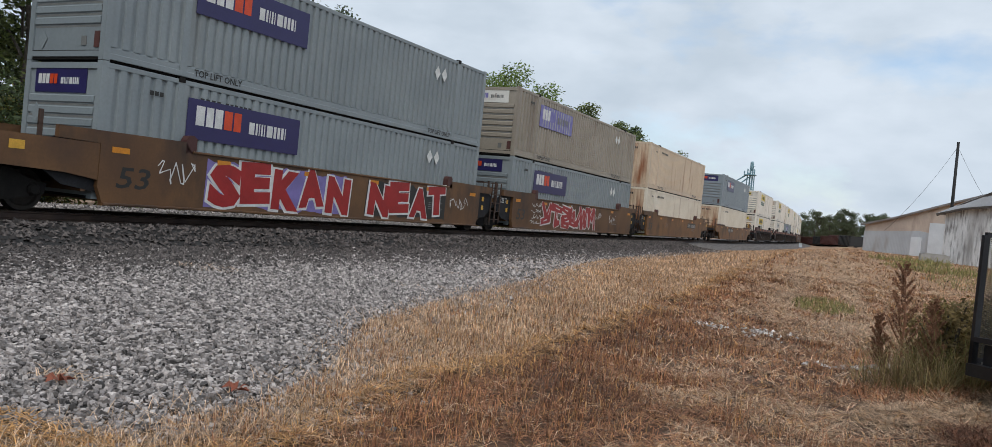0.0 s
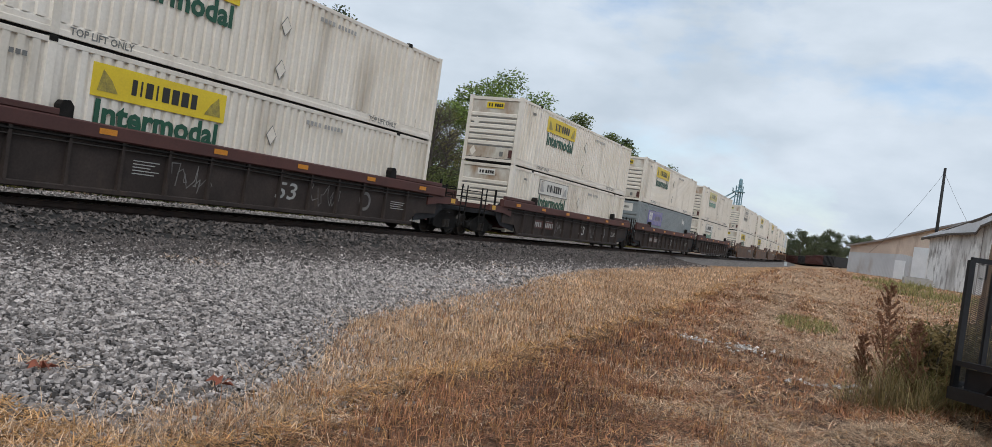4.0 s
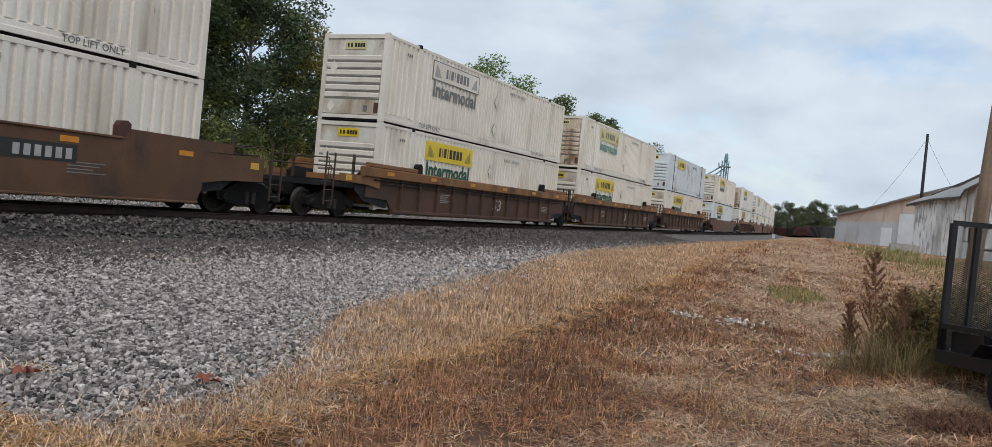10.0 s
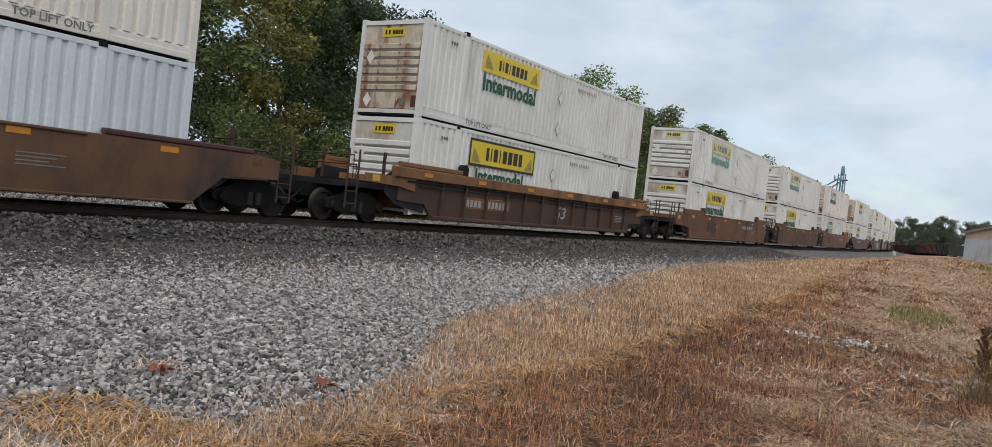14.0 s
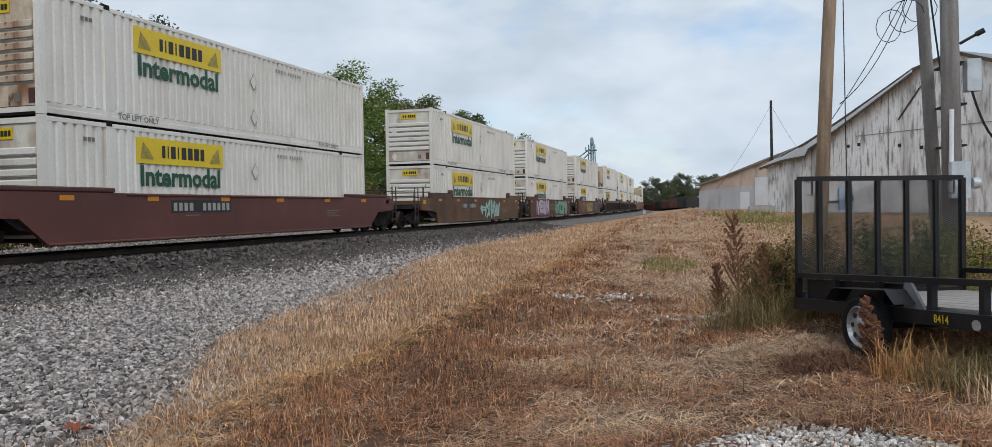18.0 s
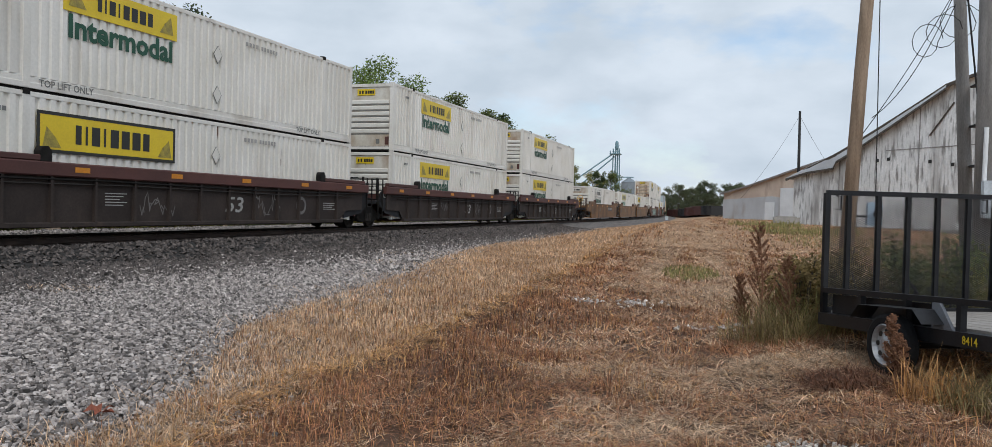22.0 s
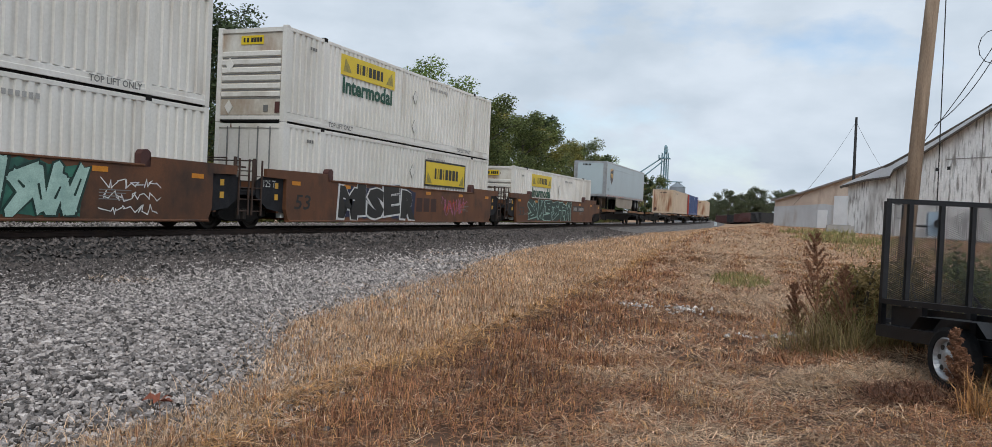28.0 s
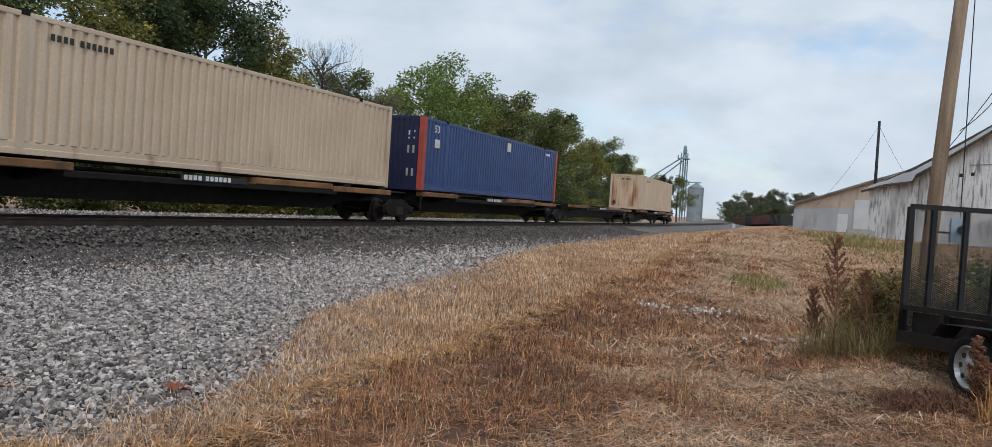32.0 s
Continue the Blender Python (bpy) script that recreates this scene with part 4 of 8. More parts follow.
SINGLE_SIDE = [(-2.4, 0.95), (-0.9, 0.92), (-0.1, 0.28), (16.25, 0.28), (17.05, 0.92), (18.55, 0.95), (18.55, 1.40), (17.9, 1.47), (-1.75, 1.47), (-2.4, 1.40)]


def well_car(label, paint, style, gap_before, gap_after, lower=None, size_mark=True, number=0.0, plates=True, brake=False):
    """One well of a double-stack car, origin at the front of its container, on the rails."""
    car = thing("well_car", label, "rail car", "well cars of the train")
    shared_front, shared_rear = gap_before < 5.5, gap_after < 5.5
    for s in (1, -1):
        if style == "ribbed":
            part("top_chord", cached(("chord", s), lambda: Mesh().slab(min(s * 1.36, s * 1.56), max(s * 1.36, s * 1.56), -1.0, 17.15, 1.40, 1.72, 0.03).data("top_chord")), paint, car)
            part("side_web", cached(("web", s), lambda: Mesh().prism_x([(-0.7, 0.75), (0.55, 0.7), (0.9, 0.34), (15.2, 0.34), (15.6, 0.7), (16.85, 0.75), (16.85, 1.41), (-0.7, 1.41)], s * 1.40 - 0.03, s * 1.40 + 0.03).data("side_web")), lower or DARKCAR, car)
            part("bottom_chord", cached(("bchord", s), lambda: Mesh().slab(min(s * 1.36, s * 1.53), max(s * 1.36, s * 1.53), 0.85, 15.25, 0.26, 0.38, 0.02).data("bottom_chord")), lower or DARKCAR, car)
            for i in range(12):
                part("rib", cached(("rib", s), lambda: Mesh().box(min(s * 1.43, s * 1.53), max(s * 1.43, s * 1.53), -0.035, 0.035, 0.37, 1.41).data("rib")), lower or DARKCAR, car, at=(0, 1.3 + i * 1.23, 0))
        else:
            outline = SMOOTH_SIDE if style == "smooth" else SINGLE_SIDE
            part("side_sill", cached(("sill", style, s), lambda: Mesh().prism_x(outline, s * 1.44 - 0.06, s * 1.44 + 0.06).data("side_sill")), paint, car)
            part("sill_flange", cached(("flange", style, s), lambda: Mesh().slab(min(s * 1.36, s * 1.55), max(s * 1.36, s * 1.55), outline[3 if style == "smooth" else 2][0], outline[4 if style == "smooth" else 3][0], 0.24, 0.30, 0.015).data("sill_flange")), paint, car)
            top = 1.60 if style == "smooth" else 1.45
            part("top_flange", cached(("tflange", style, s), lambda: Mesh().slab(min(s * 1.37, s * 1.54), max(s * 1.37, s * 1.54), 2.35, 13.85, top - 0.045, top + 0.012, 0.015).data("top_flange")), paint, car)
            if style == "single":
                for y in (-1.6, 14.2):
                    part("raised_chord", cached(("rchord", s), lambda: Mesh().slab(min(s * 1.35, s * 1.52), max(s * 1.35, s * 1.52), 0, 3.55, 1.474, 1.60, 0.03).data("raised_chord")), MAROON, car, at=(0, y, 0))
            for y in (2.15, 13.75) if style == "smooth" else ():
                part("container_guide", cached(("guide", s), lambda: Mesh().prism_x([(0, 1.55), (0.3, 1.55), (0.3, 1.9), (0.2, 1.97), (0.06, 1.95), (0, 1.85)], s * 1.40 - 0.1, s * 1.40 + 0.1).data("guide")), MAROON, car, at=(0, y, 0))
    part("well_floor", cached("wellfloor", lambda: Mesh().box(-1.36, 1.36, 1.0, 15.1, 0.26, 0.345).data("well_floor")), paint, car)
    part("end_bulkhead", cached("bulk", lambda: Mesh().box(-1.37, 1.37, 0.0, 0.1, 0.5, 1.4).data("end_bulkhead")), paint, car, at=(0, -0.3, 0))
    part("end_bulkhead", cached("bulk", None), paint, car, at=(0, 16.36, 0))
    for k, y in ((1, 0.0), (-1, 16.15)):
        shared = shared_front if k > 0 else shared_rear
        for x in (-1.36, 1.36):
            if not shared:
                low, high = (1.14, 1.42) if style == "ribbed" else (0.86, 1.52)
                part("end_sill", cached(("esill", k, low, x > 0), lambda: Mesh().prism_x([(-2.1, low + 0.05), (-0.75, low), (-0.025, low - 0.1), (-0.025, high), (-2.1, high)] if k > 0 else
                                                                                    [(0.025, low - 0.1), (0.75, low), (2.1, low + 0.05), (2.1, high), (0.025, high)], 0.02, 0.13) .data("end_sill") if x > 0 else
                                         Mesh().prism_x([(-2.1, low), (-0.025, low), (-0.025, high), (-2.1, high)] if k > 0 else [(0.025, low), (2.1, low), (2.1, high), (0.025, high)], -0.13, -0.02).data("end_sill")), paint, car, at=(x, y, 0))
            part("end_plate", cached(("eplate", k), lambda: Mesh().prism_x([(-1.25, 0.95), (-0.75, 0.62), (0.6, 0.42), (0.6, 1.50), (-0.95, 1.56), (-1.25, 1.40)] if k > 0 else
                                                                           [(-0.6, 0.42), (0.75, 0.62), (1.25, 0.95), (1.25, 1.40), (0.95, 1.56), (-0.6, 1.50)], -0.02, 0.02).data("end_plate")), ENDPLATE, car, at=(x, y, 0))
        if shared:
            part("reflector", plate(0.15, 0.17, 0.006), YELLOWREF, car, at=Matrix.Translation((1.386, y - k * 0.42, 1.22)) @ SIDE)
            part("reflector", plate(0.15, 0.17, 0.006), YELLOWREF, car, at=Matrix.Translation((1.386, y - k * 0.42, 0.88)) @ SIDE)
        else:
            part("reflector", plate(0.3, 0.17, 0.006), YELLOWREF, car, at=Matrix.Translation((1.494, y - k * 1.75 - 0.15, 1.22)) @ SIDE)
    y_front = -gap_before / 2 if shared_front else -2.0
    bogie(car, y_front)
    well_end(car, -0.3, -1, paint, not shared_front, brake)
    if not shared_rear:
        bogie(car, 16.2 + 2.0)
    well_end(car, 16.5, 1, paint, not shared_rear)
    face = 1.503 if style != "ribbed" else 1.564
    z = 1.36 if style == "smooth" else (1.28 if style != "ribbed" else 1.51)
    for y in (0.25, 3.1, 6.2, 9.2, 12.4, 15.4):
        part("reflector", plate(0.42, 0.12, 0.006), ORANGE, car, at=Matrix.Translation((face, y, z)) @ SIDE)
    low = 1.503 if style != "ribbed" else 1.436
    if size_mark:
        part("size_numeral", letters("53", 0.46, 0.85, 0.012, 0.15), BLACK if paint in (GOLDCAR, OLDGOLDCAR, BROWNCAR, REDCAR, COPPERCAR, RUSTCAR) and style != "ribbed" else GREYLET if style != "ribbed" else DULLWHITE, car, at=Matrix.Translation((low, 0.4 if style == "smooth" else 8.6, 0.62)) @ SIDE)
    if number:
        p = part("number_panel", plate(2.7, 0.36, 0.004), BLACK if style != "ribbed" else paint, car, at=Matrix.Translation((low, number, 0.95 if style != "ribbed" else 0.7)) @ SIDE)
        part("number_bars", blocks((0.14, 0.14, 0.14, 0.16, -0.35) + (0.14,) * 6, 0.22, 0.08), DULLWHITE, p, at=(0.1, 0.06, 0.0065))
    for i, (y, zz, n) in enumerate(((12.6, 0.95, 4), (4.6, 1.15, 5)) if style != "ribbed" else ((14.0, 0.95, 4), (4.1, 1.05, 4))):
        part("stencil_block", cached(("sbar", i), lambda: stencil_block(n, 0.9 - 0.2 * i).data("stencil_block")), GREYLET if style != "ribbed" else DULLWHITE, car, at=Matrix.Translation((low, y, zz)) @ SIDE)
    if style == "ribbed":
        for s in (1, -1):
            for y in (-0.75, 13.95):
                part("raised_chord", cached(("rribbed", s), lambda: Mesh().slab(min(s * 1.37, s * 1.54), max(s * 1.37, s * 1.54), 0, 2.95, 1.725, 1.86, 0.02).data("raised_chord")), paint, car, at=(0, y, 0))
        for y in (2.2, 13.65):
            part("container_guide", cached(("rguide", 1), lambda: Mesh().prism_x([(0, 1.72), (0.3, 1.72), (0.3, 1.95), (0.2, 2.06), (0.06, 2.04), (0, 1.95)], 1.34, 1.54).data("guide")), BLACKSTEEL, car, at=(0, y, 0))
        part("train_line", cached("bpipe2", lambda: Mesh().tube([(1.52, -0.4, 1.32), (1.52, 4, 1.35), (1.52, 10, 1.30), (1.52, 16.4, 1.34)], 0.024, 6).data("train_line")), BLACKSTEEL, car)
        if paint is MAROON:
            part("round_emblem", cached("ringmark", lambda: Mesh().add([(r * math.cos(a * 0.3142), r * math.sin(a * 0.3142), 0) for r in (0.2, 0.3) for a in range(20)], [(k, 20 + k, 20 + (k + 1) % 20, (k + 1) % 20) for k in range(20)]).data("ring")), FAINTMARK, car, "faded round emblem", Matrix.Translation((1.437, 12.6, 0.86)) @ SIDE)
            chalk(car, 10.0, 11.3, 0.5, 1.2, int(gap_after * 10))
            chalk(car, 5.2, 6.4, 0.5, 1.15, int(gap_after * 10) + 3)
        part("brake_pipe", cached("bpipe", lambda: Mesh().tube([(1.5, 0.2, 1.22), (1.5, 5, 1.26), (1.5, 11, 1.2), (1.5, 16, 1.25)], 0.018, 6).data("brake_pipe")), WHEELSTEEL, car)
    if number and style == "smooth":
        part("unit_letter", letters("B" if paint is COPPERCAR else "A", 0.27, 0.2, 0.012), BLACK, car, "stencilled unit letter", Matrix.Translation((low, number - 1.1, 0.98)) @ SIDE)
    if paint in (BROWNCAR, RUSTCAR, COPPERCAR) and style == "smooth":
        part("wordmark", blocks((0.5, 0.5, 0.5), 0.55, 0.14), TTMARK, car, "dull maroon wordmark", Matrix.Translation((low, 8.4 if paint is not COPPERCAR else 3.0, 0.66)) @ SIDE)
    if plates and shared_front:
        part("weight_plate", letters("125 T", 0.2, 0.55), WHITELET, car, at=Matrix.Translation((1.388, -0.95, 1.25)) @ SIDE)
    return car


def chalk(car, y0, y1, z0, z1, seed):
    """Dim sprayed handwriting on a ribbed web, between two ribs."""
    rnd, m = random.Random(seed), Mesh()
    n = int((y1 - y0) / 0.05)
    brushed(m, [(y0 + (y1 - y0) * k / n + rnd.uniform(-0.12, 0.12), z0 + (z1 - z0) * rnd.random()) for k in range(n + 1)], 0.026, 0.0)
    part("chalk_scrawl", m, FAINTMARK, car, "", Matrix.Translation((1.436, 0, 0)) @ SIDE)


def stencil_block(n, w):
    """A block of small unreadable stencilling, as bars."""
    m = Mesh()
    for k in range(n):
        m.box(0, w * (1 - 0.17 * (k % 3)), -k * 0.07, 0.022 - k * 0.07, 0, 0.003)
    return m


SKELETONS = [[(0.1, 0.0), (0.15, 0.95), (0.5, 0.4), (0.85, 1.0), (0.9, 0.05)], [(0.9, 0.95), (0.2, 0.8), (0.25, 0.5), (0.8, 0.45), (0.75, 0.1), (0.05, 0.05)],
             [(0.15, 0.0), (0.2, 1.0), (0.85, 0.75), (0.3, 0.5), (0.95, 0.0)], [(0.05, 0.05), (0.45, 1.0), (0.6, 0.45), (0.95, 0.95), (0.8, 0.0)],
             [(0.9, 1.0), (0.15, 0.9), (0.1, 0.45), (0.7, 0.5), (0.15, 0.4), (0.2, 0.05), (0.95, 0.1)], [(0.1, 1.0), (0.3, 0.05), (0.55, 0.7), (0.75, 0.0), (0.95, 0.95)],
             [(0.0, 0.9), (0.95, 0.95), (0.5, 0.9), (0.55, 0.0), (0.2, 0.12)]]


def brushed(m, pts, width, z):
    """One thick sprayed stroke with cut, flaring ends, segment by segment."""
    for i, ((ax, ay), (bx, by)) in enumerate(zip(pts, pts[1:])):
        ln = math.hypot(bx - ax, by - ay) or 1e-6
        dx, dy = (bx - ax) / ln, (by - ay) / ln
        w0, w1 = width * (1.15 if i % 2 else 0.8), width * (0.75 if i % 2 else 1.2)
        e = width * 0.42
        nx, ny = -dy, dx
        zz = z + i * 0.0003
        m.add([(ax - dx * e - nx * w0 / 2, ay - dy * e - ny * w0 / 2, zz), (bx + dx * e * 0.6 - nx * w1 / 2, by + dy * e * 0.6 - ny * w1 / 2, zz), (bx + dx * e * 1.3, by + dy * e * 1.3, zz),
               (bx + dx * e * 0.6 + nx * w1 / 2, by + dy * e * 0.6 + ny * w1 / 2, zz), (ax - dx * e + nx * w0 / 2, ay - dy * e + ny * w0 / 2, zz), (ax - dx * e * 0.4, ay - dy * e * 0.4, zz)], [(0, 1, 2, 3, 4, 5)])


def graffiti(car, y0, y1, z0, z1, fill, edge, count, seed, back=None, text=""):
    """Spray paint on a side sill: plump shapes or readable letters, with an outline."""
    x = 1.5035
    w, h = y1 - y0, z1 - z0
    at = lambda d, y=y0, z=z0: Matrix.Translation((x + d, y, z)) @ SIDE
    if back:
        rnd = random.Random(seed * 7)
        n = 26
        top = [(w * k / n, h * (1 - 0.12 * rnd.random()), 0.0) for k in range(n + 1)]
        low = [(w * k / n + 0.1 * rnd.uniform(-1, 1), h * 0.10 * rnd.random(), 0.0) for k in range(n + 1)]
        m = Mesh().add(low + top, [(k, k + 1, n + k + 2, n + k + 1) for k in range(n)])
        part("graffiti_cloud", m, back, car, "sprayed colour ground", at(0.0))
    if text:
        n = len(text)
        share = [0.45 if ch == "I" else 1.0 for ch in text]
        start = 0.0
        for i, ch in enumerate(text):
            cw = w * share[i] / sum(share)
            rot = Matrix.Translation((start + cw * 0.02, h * (0.06 if i % 2 else 0.0), 0)) @ pose(0, 0, 0, 0, 0, (-4, 3, -2, 5, -3)[i % 5])
            part("graffiti_outline", letters(ch, h * 0.98, cw * 1.10, 0.11), edge, car, "", at(0.004) @ rot @ Matrix.Translation((-cw * 0.06, -h * 0.0, i * 0.0004)))
            part("graffiti_letter", letters(ch, h * 0.88, cw * 0.97, 0.075), fill, car, "", at(0.009) @ rot @ Matrix.Translation((cw * 0.02, h * 0.06, i * 0.0004)))
            start += cw
        return
    outline, inner, shine = Mesh(), Mesh(), Mesh()
    rnd = random.Random(seed)
    order = rnd.sample(range(7), 7)
    for k in range(count):
        cw = w / count
        ww, hh, lean = cw * rnd.uniform(0.86, 1.12), h * rnd.uniform(0.74, 0.86), rnd.uniform(-0.12, 0.22)
        x0, y0b = cw * (k + 0.5) - ww / 2, h * 0.5 - hh / 2 + h * rnd.uniform(-0.05, 0.05)
        pts = [(x0 + ww * (0.5 + 0.46 * ((0.5 - a) * 2 if k % 3 else (b - 0.5) * 2)) + lean * hh * (b - 0.5) + rnd.uniform(-0.14, 0.14) * ww, y0b + hh * (0.5 + 0.44 * ((b - 0.5) * 2 if k % 3 else (a - 0.5) * 2)) + rnd.uniform(-0.1, 0.1) * hh) for a, b in SKELETONS[order[k % 7]]]
        thick = min(ww, hh) * 0.34
        brushed(outline, pts, thick * 1.25 + 0.05, k * 0.0024)
        brushed(inner, pts, thick, k * 0.0024)
        for (ax, ay), (bx, by) in list(zip(pts, pts[1:]))[::2]:
            brushed(shine, [(ax * 0.75 + bx * 0.25 + 0.02, ay * 0.75 + by * 0.25), (ax * 0.35 + bx * 0.65 + 0.02, ay * 0.35 + by * 0.65)], thick * 0.16, k * 0.0024)
    for mm in (outline, inner, shine):
        mm.v = [(p, min(max(q, 0.0), h), r) for p, q, r in mm.v]
    part("graffiti_outline", outline, edge, car, "", at(0.003))
    part("graffiti_letter", inner, fill, car, "", at(0.008))
    if count > 3:
        part("graffiti_stroke", shine, edge, car, "", at(0.014))


def scrawl(car, y0, y1, z0, z1, ink, seed):
    """Thin sprayed handwriting: loops that nobody can read."""
    rnd, m = random.Random(seed), Mesh()
    n = int((y1 - y0) / 0.06)
    pts = [(y0 + (y1 - y0) * k / n + rnd.uniform(-0.12, 0.12), z0 + (z1 - z0) * rnd.random()) for k in range(n + 1)]
    brushed(m, pts, 0.026, 0.0)
    part("graffiti_scrawl", m, ink, car, "", Matrix.Translation((1.5045, 0, 0)) @ SIDE)


def spine_car(label, loaded, gap_before, last=False):
    """One platform of a spine car, origin at the front of its load, on the rails."""
    car = thing("spine_car", label, "rail car", "spine cars of the train")
    part("centre_sill", cached("spine", lambda: Mesh().prism_x([(-2.4, 0.75), (1.2, 0.72), (2.4, 0.42), (13.8, 0.42), (15.0, 0.72), (17.6, 0.75), (17.6, 1.12), (-2.4, 1.12)], -0.32, 0.32).data("centre_sill")), BLACKSTEEL, car)
    part("sill_cover", cached("spinecover", lambda: Mesh().slab(-0.5, 0.5, -2.3, 17.5, 1.1, 1.17, 0.02).data("sill_cover")), DARKCAR, car)
    for y in (0.3, 2.6, 13.4, 15.6):
        part("cross_arm", cached("arm", lambda: Mesh().prism_y([(-1.33, 1.06), (-0.3, 0.8), (0.3, 0.8), (1.33, 1.06), (1.33, 1.27), (-1.33, 1.27)], 0, 0.36).data("cross_arm")), BLACKSTEEL, car, at=(0, y, 0))
    for s in (1, -1):
        for y0, y1, z in ((0.2, 3.2, 1.05), (9.0, 12.6, 1.06), (12.7, 16.2, 1.0)):
            part("side_deck", cached(("deck", s, y0), lambda: Mesh().slab(min(s * 1.0, s * 1.42), max(s * 1.0, s * 1.42), y0, y1, z, z + 0.18, 0.02).data("side_deck")), ORANGECAR, car)
        part("side_rail", cached(("srail", s), lambda: Mesh().slab(min(s * 1.30, s * 1.40), max(s * 1.30, s * 1.40), 3.0, 12.9, 0.9, 1.06, 0.02).data("side_rail")), BLACKSTEEL, car)
        part("step", cached(("step", s), lambda: Mesh().box(min(s * 1.1, s * 1.45), max(s * 1.1, s * 1.45), -0.2, 0.25, 0.4, 0.44).box(min(s * 1.41, s * 1.45), max(s * 1.41, s * 1.45), -0.2, -0.15, 0.4, 1.1).data("step")), BLACKSTEEL, car)
    p = part("number_panel", plate(2.4, 0.16, 0.004), BLACK, car, at=Matrix.Translation((1.423, 6.2, 1.02)) @ SIDE)
    part("number_bars", blocks((0.12,) * 4 + (-0.1,) + (0.12,) * 6, 0.12, 0.04), WHITELET, p, at=(0.1, 0.02, 0.0065))
    if not loaded:
        part("type_lettering", letters("ALL PURPOSE SPINE CAR", 0.13, 2.9, 0.01), DULLWHITE, car, "white car type lettering", Matrix.Translation((1.4235, 9.5, 1.09)) @ SIDE)
    bogie(car, -gap_before / 2)
    if last:
        bogie(car, 17.2)
        part("end_marker", Mesh().box(-0.12, 0.12, 18.0, 18.2, 0.9, 1.35), YELLOWREF, car)
    return car


